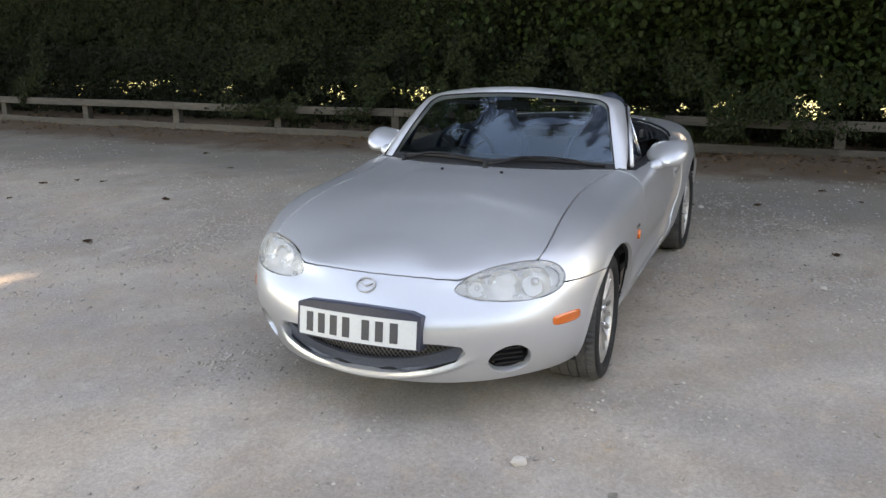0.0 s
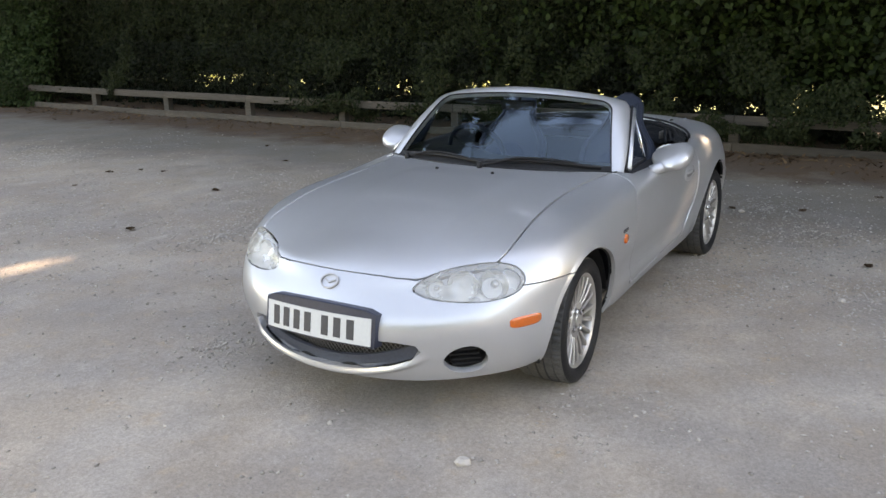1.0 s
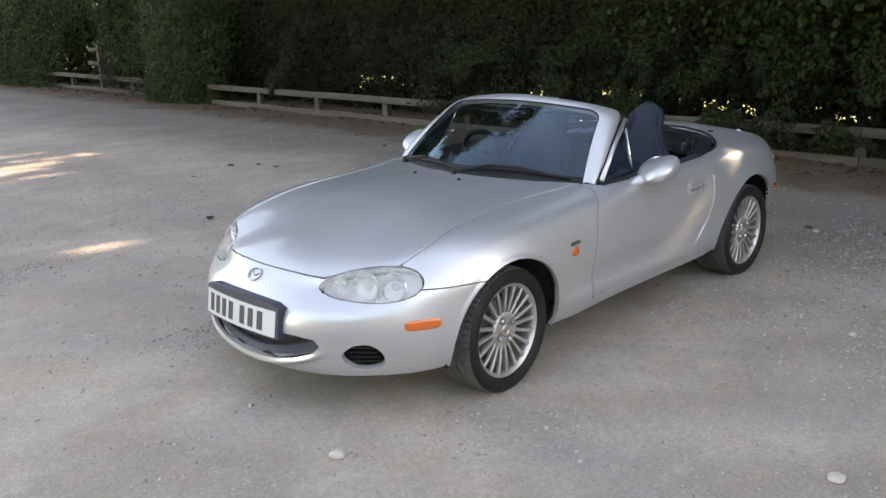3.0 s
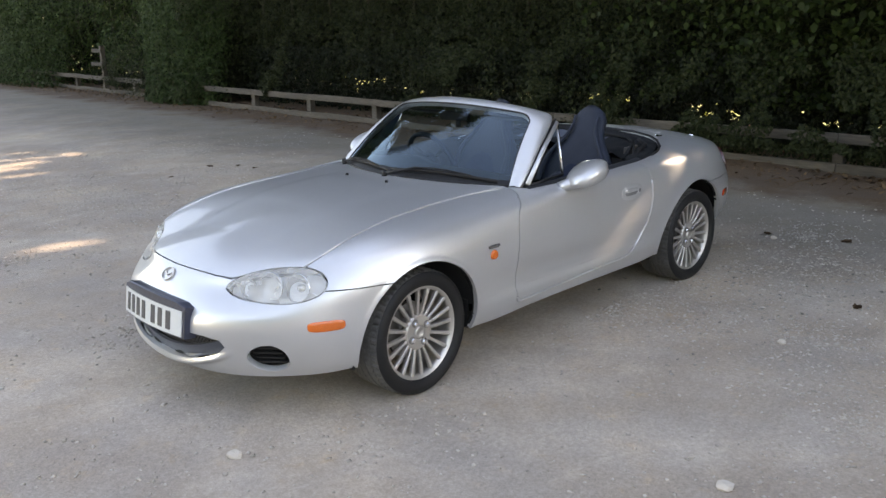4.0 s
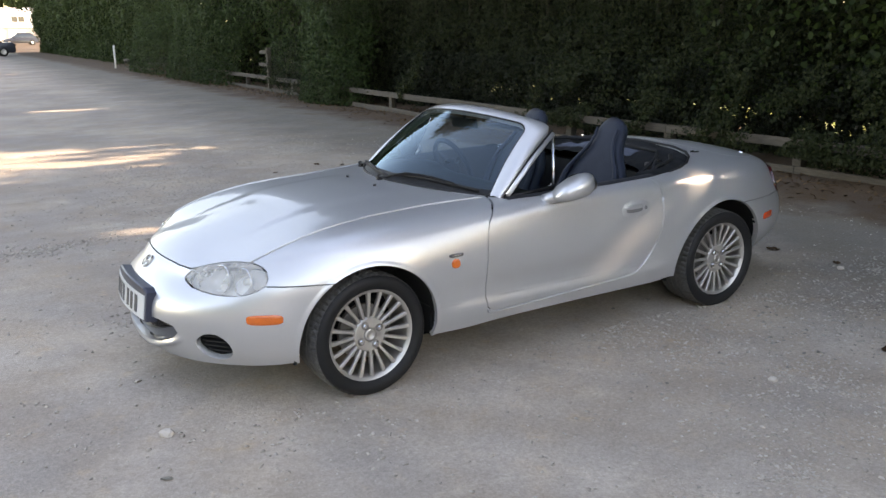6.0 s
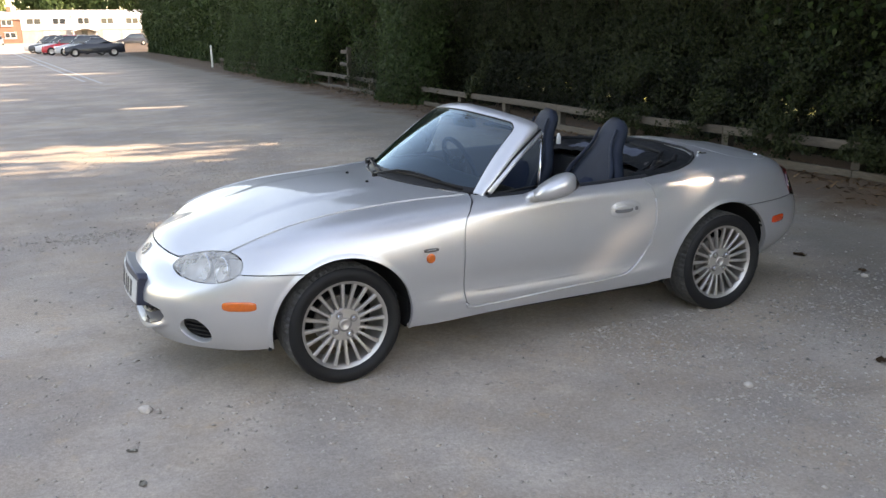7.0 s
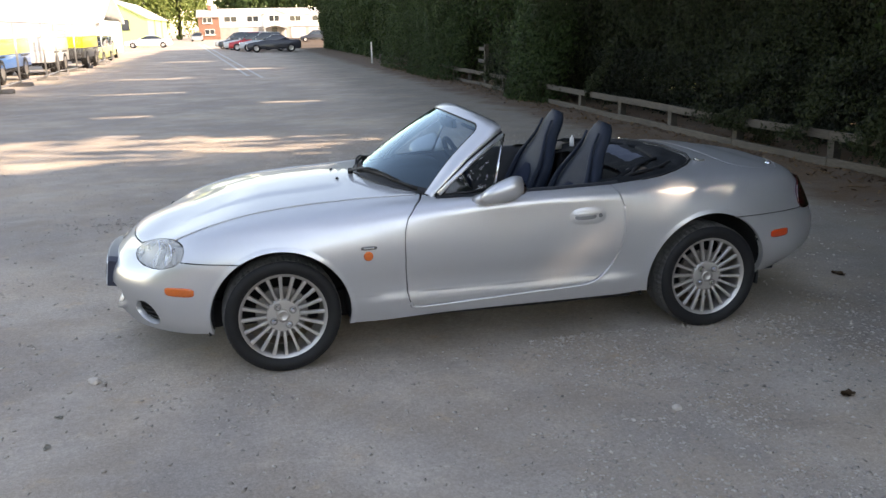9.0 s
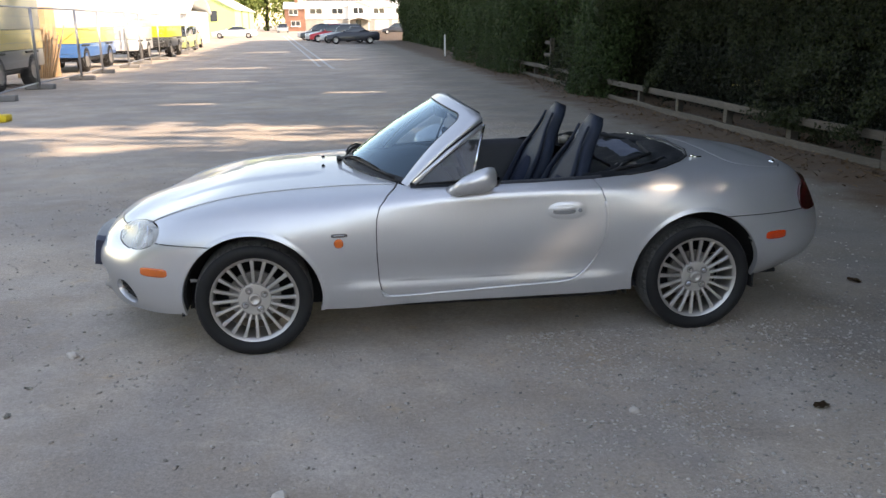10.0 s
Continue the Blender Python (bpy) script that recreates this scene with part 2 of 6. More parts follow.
def clip_grid(P, N, F):
    """Keeps of a grid of points (P, with normals N) where all of F are positive; cells are cut along the zero lines."""
    nu, nv = P.shape[:2]
    F = np.stack(F, -1) if F else np.ones((nu, nv, 1))
    verts, norms, faces, index = [], [], [], {}

    def add(p, n):
        key = (round(p[0], 5), round(p[1], 5), round(p[2], 5))
        i = index.get(key)
        if i is None:
            i = index[key] = len(verts)
            verts.append(p)
            norms.append(n)
        return i

    ok = (F > 0).all(-1)
    for i in range(nu - 1):
        for j in range(nv - 1):
            c = ((i, j), (i + 1, j), (i + 1, j + 1), (i, j + 1))
            fs = [F[a] for a in c]
            if any(all(f[k] <= 0 for f in fs) for k in range(F.shape[-1])):
                continue
            poly = [(P[a], N[a], F[a]) for a in c]
            if not all(ok[a] for a in c):
                for k in range(F.shape[-1]):
                    out = []
                    for a, b in zip(poly, poly[1:] + poly[:1]):
                        if a[2][k] > 0:
                            out.append(a)
                        if (a[2][k] > 0) != (b[2][k] > 0):
                            t = a[2][k] / (a[2][k] - b[2][k])
                            out.append(tuple(u + (w - u) * t for u, w in zip(a, b)))
                    poly = out
                    if len(poly) < 3:
                        break
            if len(poly) < 3:
                continue
            ids = []
            for p, n, _ in poly:
                k = add(p, n)
                if not ids or (k != ids[-1] and k != ids[0]):
                    ids.append(k)
            if len(ids) >= 3:
                faces.append(ids)
    return verts, norms, faces


def rim(verts, norms, faces, depth, skip=None):
    """Turns the free edges of a sheet inwards, so that it reads as a panel with thickness."""
    count = {}
    for f in faces:
        for a, b in zip(f, f[1:] + f[:1]):
            count[(a, b)] = 1
    free = [(a, b) for (a, b) in count if (b, a) not in count]
    if skip:
        free = [(a, b) for a, b in free if not (skip(verts[a]) and skip(verts[b]))]
    side = {}
    for a, b in free:
        e = verts[b] - verts[a]
        s = np.cross(e, norms[a])
        for k in (a, b):
            side[k] = side.get(k, 0) + s
    top, low = {}, {}
    for k, s in side.items():
        n = norms[k] / (np.linalg.norm(norms[k]) + 1e-9)
        s = s / (np.linalg.norm(s) + 1e-9)
        top[k] = len(verts)
        verts.append(verts[k])
        norms.append(s + 0.2 * n)
        low[k] = len(verts)
        verts.append(verts[k] - n * depth)
        norms.append(s)
    for a, b in free:
        faces.append([top[b], top[a], low[a], low[b]])
    return verts, norms, faces


def smooth(t):
    t = np.clip(t, 0, 1)
    return t * t * (3 - 2 * t)

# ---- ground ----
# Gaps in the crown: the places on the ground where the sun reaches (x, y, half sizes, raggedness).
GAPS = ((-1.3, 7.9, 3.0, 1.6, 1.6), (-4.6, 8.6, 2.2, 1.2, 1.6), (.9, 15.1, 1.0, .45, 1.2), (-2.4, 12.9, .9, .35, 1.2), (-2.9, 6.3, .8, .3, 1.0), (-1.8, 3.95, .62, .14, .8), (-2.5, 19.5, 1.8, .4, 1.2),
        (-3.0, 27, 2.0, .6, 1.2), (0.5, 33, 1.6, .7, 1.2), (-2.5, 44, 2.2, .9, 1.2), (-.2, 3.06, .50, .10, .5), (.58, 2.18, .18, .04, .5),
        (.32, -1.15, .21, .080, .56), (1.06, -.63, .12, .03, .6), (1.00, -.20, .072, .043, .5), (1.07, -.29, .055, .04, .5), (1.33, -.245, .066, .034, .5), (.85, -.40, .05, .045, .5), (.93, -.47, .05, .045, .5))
LEAVES = ((1.80, 5.15), (2.43, 5.43), (2.68, 5.24), (2.72, 4.93), (2.25, 3.72), (4.48, 5.07), (3.75, 4.16), (.87, 3.24), (3.76, -1.19), (4.54, -1.68), (4.16, -1.98), (3.56, -.20), (3.60, -.68),
          (-.99, -1.05), (-.98, -1.34), (2.39, -1.77))


def leaf_material(name, color, color2, back=0.35, rough=0.55):
    """A leaf: diffuse and a little gloss in front, light coming through from behind; each leaf has its own tone."""
    m = bpy.data.materials.new(name)
    m.use_nodes = True
    n, link = m.node_tree.nodes, m.node_tree.links.new
    b = n["Principled BSDF"]
    geo, mix, tr, sh = n.new("ShaderNodeNewGeometry"), n.new("ShaderNodeMix"), n.new("ShaderNodeBsdfTranslucent"), n.new("ShaderNodeMixShader")
    mix.data_type = "RGBA"
    mix.inputs["A"].default_value, mix.inputs["B"].default_value = (*color, 1), (*color2, 1)
    link(geo.outputs["Random Per Island"], mix.inputs["Factor"])
    b.inputs["Roughness"].default_value = rough
    b.inputs["Specular IOR Level"].default_value = 0.09
    link(mix.outputs["Result"], b.inputs["Base Color"])
    link(mix.outputs["Result"], tr.inputs["Color"])
    sh.inputs["Fac"].default_value = back
    link(b.outputs["BSDF"], sh.inputs[1])
    link(tr.outputs["BSDF"], sh.inputs[2])
    link(sh.outputs["Shader"], n["Material Output"].inputs["Surface"])
    return m


def ground_material():
    """Worn gravelly tarmac: grey with pale dust, darker damp patches, grit, soil and painted shade along the hedge."""
    m = bpy.data.materials.new("worn_gravel")
    m.use_nodes = True
    n, link = m.node_tree.nodes, m.node_tree.links.new
    b = n["Principled BSDF"]
    b.inputs["Roughness"].default_value = 0.93
    b.inputs["Specular IOR Level"].default_value = 0.25
    tc = n.new("ShaderNodeTexCoord")

    def tex(scale, detail=5, rough=0.6, stretch=None):
        t = n.new("ShaderNodeTexNoise")
        t.inputs["Scale"].default_value, t.inputs["Detail"].default_value, t.inputs["Roughness"].default_value = scale, detail, rough
        src = tc.outputs["Object"]
        if stretch:
            mp = n.new("ShaderNodeMapping")
            mp.inputs["Scale"].default_value = stretch
            link(src, mp.inputs["Vector"])
            src = mp.outputs["Vector"]
        link(src, t.inputs["Vector"])
        return t.outputs["Fac"]

    def ramp(v, lo, hi, a=0.0, z=1.0):
        r = n.new("ShaderNodeMapRange")
        r.interpolation_type = "SMOOTHSTEP"
        for k, x in zip(("From Min", "From Max", "To Min", "To Max"), (lo, hi, a, z)):
            r.inputs[k].default_value = x
        link(v, r.inputs["Value"])
        return r.outputs["Result"]

    def blend(f, a, c):
        x = n.new("ShaderNodeMix")
        x.data_type = "RGBA"
        link(f, x.inputs["Factor"])
        if isinstance(a, tuple):
            x.inputs["A"].default_value = (*a, 1)
        else:
            link(a, x.inputs["A"])
        x.inputs["B"].default_value = (*c, 1)
        return x.outputs["Result"]

    col = blend(ramp(tex(0.55, 6), 0.38, 0.66), (0.326, 0.272, 0.228), (0.440, 0.363, 0.292))
    col = blend(ramp(tex(1.3, 7, 0.65, (1, 1.5, 1)), 0.54, 0.80), col, (0.520, 0.437, 0.355))
    col = blend(ramp(tex(0.9, 5, 0.6, (0.6, 1.5, 1)), 0.60, 0.78), col, (0.253, 0.213, 0.181))
    col = blend(ramp(tex(7, 5, 0.7), 0.56, 0.72, 0, 0.5), col, (0.478, 0.350, 0.240))
    # soil and litter along the fence
    sep = n.new("ShaderNodeSeparateXYZ")
    link(tc.outputs["Object"], sep.inputs["Vector"])
    # shade of the hedge painted into the ground colour, with a ragged edge
    hedge_shade = n.new("ShaderNodeMath")
    hedge_shade.operation = "MULTIPLY_ADD"
    link(tex(0.7, 6, 0.65), hedge_shade.inputs[0])
    hedge_shade.inputs[1].default_value = 3.0
    link(sep.outputs["X"], hedge_shade.inputs[2])
    col = blend(ramp(hedge_shade.outputs["Value"], 3.3, 5.8, 0, 0.78), col, (0.138, 0.124, 0.102))
    add = n.new("ShaderNodeMath")
    add.operation = "MULTIPLY_ADD"
    link(tex(1.1, 6, 0.7), add.inputs[0])
    add.inputs[1].default_value = 2.4
    link(sep.outputs["X"], add.inputs[2])
    col = blend(ramp(add.outputs["Value"], 5.85, 6.75), col, (0.105, 0.068, 0.044))
    h3 = n.new("ShaderNodeHueSaturation")
    link(ramp(tex(2.4, 8, 0.72), 0.34, 0.66, 0.93, 1.06), h3.inputs["Value"])
    link(ramp(tex(1.7, 4, 0.6), 0.36, 0.64, 0.86, 1.10), h3.inputs["Saturation"])
    link(col, h3.inputs["Color"])
    col = h3.outputs["Color"]
    hs = n.new("ShaderNodeHueSaturation")
    link(ramp(tex(55, 5, 0.75), 0.28, 0.72, 0.82, 1.15), hs.inputs["Value"])
    link(col, hs.inputs["Color"])
    h2 = n.new("ShaderNodeHueSaturation")
    link(ramp(tex(260, 2, 0.6), 0.3, 0.7, 0.86, 1.14), h2.inputs["Value"])
    link(hs.outputs["Color"], h2.inputs["Color"])
    link(h2.outputs["Color"], b.inputs["Base Color"])
    vo = n.new("ShaderNodeTexVoronoi")
    vo.inputs["Scale"].default_value = 85
    link(tc.outputs["Object"], vo.inputs["Vector"])
    mul = n.new("ShaderNodeMath")
    mul.operation = "MULTIPLY_ADD"
    link(vo.outputs["Distance"], mul.inputs[0])
    mul.inputs[1].default_value = -0.6
    link(tex(28, 6, 0.7), mul.inputs[2])
    bp = n.new("ShaderNodeBump")
    bp.inputs["Strength"].default_value, bp.inputs["Distance"].default_value = 0.20, 0.012
    link(mul.outputs["Value"], bp.inputs["Height"])
    link(bp.outputs["Normal"], b.inputs["Normal"])
    return m


def many(name, V, sides, mat, parent=None, smooth=False):
    """One mesh out of many small flat pieces: V is (count, sides, 3)."""
    me = bpy.data.meshes.new(name)
    k = V.shape[0]
    me.vertices.add(k * sides)
    me.vertices.foreach_set("co", V.reshape(-1).astype(np.float32))
    me.loops.add(k * sides)
    me.loops.foreach_set("vertex_index", np.arange(k * sides, dtype=np.int32))
    me.polygons.add(k)
    me.polygons.foreach_set("loop_start", np.arange(0, k * sides, sides, dtype=np.int32))
    me.update(calc_edges=True)
    me.materials.append(mat)
    ob = new(name, me)
    if parent:
        ob.parent = parent
    return ob


M_GROUND = ground_material()
M_PEBBLE = leaf_material("pebbles", (0.31, 0.270, 0.232), (0.52, 0.46, 0.40), back=0.0, rough=0.9)
# darker pebble copy: canopy shade on the hedge side is put into the colour
M_SHADED_CHIPS = leaf_material("shaded_chippings", (0.17, 0.155, 0.135), (0.40, 0.365, 0.32), back=0.0, rough=0.9)
M_LITTER = leaf_material("dry_leaves", (0.045, 0.028, 0.018), (0.20, 0.125, 0.07), back=0.1, rough=0.8)
M_PALELEAF = leaf_material("bleached_leaves", (0.40, 0.37, 0.31), (0.52, 0.48, 0.42), back=0.1, rough=0.85)
M_LINE = material("road_paint", (0.54, 0.52, 0.48), 0.8, vary=0.9, scale=5, color2=(0.28, 0.27, 0.26))
gx = np.concatenate((np.linspace(-500, -20, 16), np.linspace(-16, -6.2, 12), np.linspace(-6, 10, 150), np.linspace(11, 30, 10), np.linspace(40, 500, 14)))
gy = np.concatenate((np.linspace(-500, -20, 16), np.linspace(-16, -6.2, 12), np.linspace(-6, 14, 180), np.linspace(15, 70, 50), np.linspace(80, 600, 24)))
verts = []
for x in gx:
    for y in gy:
        near = math.exp(-((x - 1.5) / 9) ** 4 - ((y - 2) / 14) ** 4)
        h = 0.010 * noise.noise((x * 0.9, y * 0.9, 0)) + 0.004 * noise.noise((x * 3.1, y * 3.1, 5))
        bank = 0.05 * max(0.0, min(1.0, (x - 5.7) / 0.9)) * (0.6 + 0.8 * noise.noise((x, y * 1.3, 2)))
        dip = 0.012 * math.exp(-(x / 1.4) ** 4 - (y / 1.5) ** 4)
        verts.append((x, y, h * near * 0.8 - dip + (bank if -14 < y < 75 and x < 12 else 0)))
k = len(gy)
faces = [(i * k + j, (i + 1) * k + j, (i + 1) * k + j + 1, i * k + j + 1) for i in range(len(gx) - 1) for j in range(k - 1)]
ground = tagged(mesh_object("ground", verts, faces, M_GROUND), "grey gravelly tarmac with pale dust and a soil strip", "ground", kind="structure")


def ground_z(x, y):
    near = math.exp(-((x - 1.5) / 9) ** 4 - ((y - 2) / 14) ** 4)
    bank = 0.05 * max(0.0, min(1.0, (x - 5.7) / 0.9)) * (0.6 + 0.8 * noise.noise((x, y * 1.3, 2)))
    return (0.010 * noise.noise((x * 0.9, y * 0.9, 0)) + 0.004 * noise.noise((x * 3.1, y * 3.1, 5))) * near * 0.8 + bank - 0.012 * math.exp(-(x / 1.4) ** 4 - (y / 1.5) ** 4)


rng = np.random.default_rng(7)
OCTA = np.array([(1, 0, 0), (-1, 0, 0), (0, 1, 0), (0, -1, 0), (0, 0, 1), (0, 0, -1)], float)
TRIS = [(0, 2, 4), (2, 1, 4), (1, 3, 4), (3, 0, 4), (2, 0, 5), (1, 2, 5), (3, 1, 5), (0, 3, 5)]


def scatter_pebbles(name, count, pick, size, label, mat=None):
    """Loose stones as one sheet of small faceted lumps."""
    spots = np.array([pick() for _ in range(count)])
    s = spots[:, 2:3] * size
    p = OCTA[None] * np.stack((s * rng.uniform(.7, 1.4, s.shape), s * rng.uniform(.6, 1.1, s.shape), s * rng.uniform(.32, .62, s.shape)), 2)
    p = p + rng.normal(0, 1, p.shape) * s[:, :, None] * .18
    a = rng.uniform(0, 6.28, s.shape)
    c, d = np.cos(a), np.sin(a)
    z = np.array([ground_z(x, y) for x, y, _ in spots])[:, None] + s * .16
    V = np.stack((spots[:, 0:1] + c * p[:, :, 0] - d * p[:, :, 1], spots[:, 1:2] + d * p[:, :, 0] + c * p[:, :, 1], z + p[:, :, 2]), 2).reshape(-1, 3)
    F = (np.array(TRIS)[None] + 6 * np.arange(count)[:, None, None]).reshape(-1, 3)
    return tagged(mesh_object(name, V, F, mat or M_PEBBLE), label, "gravel", kind="stuff")


def anywhere():
    while True:
        x, y = rng.uniform(-3.6, 5.1), rng.uniform(-4.6, 8.5)
        if -.7 < x < 3.0 and abs(y) < .72:
            continue
        d = noise.noise((x * .8, y * .8, 4)) + .5 * noise.noise((x * 2.6, y * 2.6, 8))
        if rng.uniform() < max(.12, .32 + d * .9) / (1 + max(0, y - 1) * .22) * min(1, max(.10, .40 + x * .36)) * (1 - .50 * float(smooth((-1.0 - y) / .5)) * float(smooth((2.1 - x) / .8))) * (1 - .93 * float(smooth((x - 2.4) / 1.3))):
            return x, y, rng.uniform(.30, 1) ** 2.8 + .20


def heap():
    while True:
        a, r = rng.uniform(0, 6.28), abs(rng.normal(0, 1))
        x, y = 1.0 + .85 * r * math.cos(a), -2.30 + .38 * r * math.sin(a)
        if noise.noise((x * 3, y * 3, 1)) > -.15:
            return x, y, rng.uniform(.5, 1) ** 1.5 + .1


def heap_two():
    a, r = rng.uniform(0, 6.28), abs(rng.normal(0, 1))
    return 3.7 + .5 * r * math.cos(a), -.9 + .35 * r * math.sin(a), rng.uniform(.5, 1)


def heap_four():
    a, r = rng.uniform(0, 6.28), abs(rng.normal(0, 1))
    return 1.02 + .40 * r * math.cos(a), 2.46 + .22 * r * math.sin(a), rng.uniform(.4, 1)


def heap_five():
    a, r = rng.uniform(0, 6.28), abs(rng.normal(0, 1))
    return -.52 + .30 * r * math.cos(a), .95 + .26 * r * math.sin(a), rng.uniform(.3, 1)


def heap_six():
    a, r = rng.uniform(0, 6.28), abs(rng.normal(0, 1))
    return -.95 + .42 * r * math.cos(a), 2.85 + .18 * r * math.sin(a), rng.uniform(.4, 1)


def heap_three():
    while True:
        x, y = 2.9 + rng.normal(0, .65), -1.45 + rng.normal(0, .50)
        if noise.noise((x * 1.6, y * 1.6, 3)) > -.2:
            return x, y, rng.uniform(.3, 1) ** 1.6 + .15


scatter_pebbles("gravel_heap", 900, heap_three, .0115, "loose grey chippings beside the rear wheel, coloured as if shaded", M_SHADED_CHIPS)
scatter_pebbles("gravel", 36000, anywhere, .0112, "scattered small grey stones on the tarmac")
scatter_pebbles("gravel_heap", 500, heap_four, .016, "dark broken stones in a shallow hollow")
scatter_pebbles("gravel_heap", 380, heap_five, .012, "small broken stones before the car")
scatter_pebbles("gravel_heap", 420, heap_six, .016, "dark broken stones in a shallow hollow")
scatter_pebbles("gravel_heap", 620, heap, .0095, "loose patch of grey chippings")
scatter_pebbles("gravel_heap", 700, heap_two, .011, "loose patch of grey chippings behind the car, coloured as if shaded", M_SHADED_CHIPS)

# Single stones.
for x, y, s in ((-.897, -.683, .030), (.175, -2.147, .030), (3.504, -.771, .022), (-1.55, -1.0, .022), (-.6, -2.2, .02), (1.6, -1.7, .022)):
    bm = bmesh.new()
    bmesh.ops.create_icosphere(bm, subdivisions=2, radius=s)
    for v in bm.verts:
        v.co *= 1 + .35 * noise.noise(v.co * 40 + Vector((x, y, 0)) * 9)
        v.co.z *= .6
    bmesh.ops.transform(bm, matrix=Matrix.Translation((x, y, ground_z(x, y) + s * .35)) @ Matrix.Rotation(x * 5, 4, "Z"), verts=bm.verts)
    tagged(part("stone", bm, M_PEBBLE), "loose pale grey stone lying on the tarmac", "stone", "loose stones")


# Dry leaves: larger curled ones by themselves, fine litter as one sheet along the fence.
def build_dry_leaf(x, y, size, turn):
    bm = bmesh.new()
    g = [[bm.verts.new(((i / 6 - .5) * 2 * size, (j / 4 - .5) * size * 1.3 * math.sin(math.pi * (i + .6) / 7.2) * (1 + .35 * noise.noise((i * 1.7 + turn, j * 2.1, 3))),
                        size * (.22 * abs(j / 4 - .5) + .35 * noise.noise((i * .8 + turn, j * .9, 1)) + .22))) for j in range(5)] for i in range(7)]
    for i in range(6):
        for j in range(4):
            bm.faces.new((g[i][j], g[i + 1][j], g[i + 1][j + 1], g[i][j + 1]))
    bmesh.ops.solidify(bm, geom=bm.faces[:], thickness=.002)
    bmesh.ops.transform(bm, matrix=Matrix.Translation((x, y, ground_z(x, y))) @ Matrix.Rotation(turn, 4, "Z"), verts=bm.verts)
    if x < 0:
        return tagged(part("dry_leaf", bm, M_PALELEAF, smooth=True), "small bleached dead leaf on the tarmac", "leaf", "dead leaves")
    return tagged(part("dry_leaf", bm, M_LITTER, smooth=True), "curled dark brown dead leaf on the tarmac", "leaf", "dead leaves")


for i, (x, y) in enumerate(LEAVES):
    build_dry_leaf(x, y, .022 if x < 0 else .030 + .022 * ((i * 37) % 10) / 10, i * 1.9)

n = 5200
ly = rng.uniform(-5, 30, n)
lx = 6.32 - np.abs(rng.normal(0, .42, n)) + rng.uniform(-.1, .5, n)
s = rng.uniform(.012, .040, n)
a, tilt = rng.uniform(0, 6.28, n), rng.normal(0, .35, n)
ca, sa = np.cos(a), np.sin(a)
lz = np.array([ground_z(x, y) for x, y in zip(lx, ly)]) + .008
V = np.zeros((n, 4, 3))
for q, (u, v) in enumerate(((-1.3, 0), (0, -.6), (1.3, 0), (0, .6))):
    V[:, q, 0] = lx + s * (u * ca - v * sa)
    V[:, q, 1] = ly + s * (u * sa + v * ca)
    V[:, q, 2] = lz + s * (u * tilt + abs(v) * .4)
tagged(many("leaf_litter", V, 4, M_LITTER), "brown dead leaves lying along the fence", "leaves", kind="stuff")
for i in range(26):
    y = rng.uniform(-3, 14)
    x = rng.uniform(5.3, 6.25)
    a = rng.uniform(0, 3.1)
    L = rng.uniform(.15, .55)
    z = ground_z(x, y) + .012
    tagged(tube("twig", [(x + L * t * math.cos(a) + .03 * noise.noise((i, t * 3, 0)), y + L * t * math.sin(a), z + .02 * abs(noise.noise((i, t * 2, 4)))) for t in (-.5, -.2, .1, .5)], .006, M_LITTER, n=5, taper=lambda f: 1 - .6 * f),
           "thin dry twig lying on the soil", "twig", "dry twigs")

# White bay lines.
for x0, y0, x1, y1 in ((.68, 25.6, -4.0, 105.0), (.22, 27.0, -4.55, 105.0)):
    d = Vector((x1 - x0, y1 - y0, 0)).normalized()
    w = Vector((d.y, -d.x, 0)) * .06
    verts, faces = [], []
    for k in range(41):
        p = Vector((x0, y0, .006)).lerp(Vector((x1, y1, .006)), k / 40)
        verts += [p - w, p + w]
    faces = [(2 * k, 2 * k + 1, 2 * k + 3, 2 * k + 2) for k in range(40)]
    tagged(mesh_object("road_marking", verts, faces, M_LINE), "worn white painted line on the road", "road marking", "road lines", "structure")

# ---- fence and hedge ----
M_WOOD = material("fence_wood", (0.080, 0.066, 0.051), 0.9, vary=0.85, scale=4, color2=(0.036, 0.031, 0.024), grain=0.3, grain_scale=70, stretch=(1, 0.12, 1), bump=0.4, bump_scale=50, random_tone=0.2)
FENCE_X = 6.26


def rail(y0, y1, z0, z1, x, parent, name="rail"):
    bm = bmesh.new()
    n = 6
    rows = []
    for k in range(n + 1):
        y = y0 + (y1 - y0) * k / n
        dz, dx = .012 * noise.noise((y * .7, z0 * 9, 1)), .010 * noise.noise((y * .6, z0 * 7, 5))
        rows.append([bm.verts.new((fence_line(y) + x + dx + a, y, c + dz)) for a, c in ((-.018, z0 + .004), (-.014, z0), (.018, z0), (.018, z1), (-.012, z1), (-.018, z1 - .005))])
    for a, b in zip(rows, rows[1:]):
        for i in range(6):
            j = (i + 1) % 6
            bm.faces.new((a[i], a[j], b[j], b[i]))
    bm.faces.new(rows[0])
    bm.faces.new(rows[-1][::-1])
    bmesh.ops.recalc_face_normals(bm, faces=bm.faces)
    return part(name, bm, M_WOOD, parent)


fence = tagged(new("fence"), "low weathered grey-brown timber fence along the hedge", "fence")


def fence_line(y):
    """The fence is not quite straight: it swings towards the road in the middle."""
    return 6.16 + .24 * float(smooth((5.5 - y) / 4.5)) + .18 * float(smooth((y - 11) / 8))


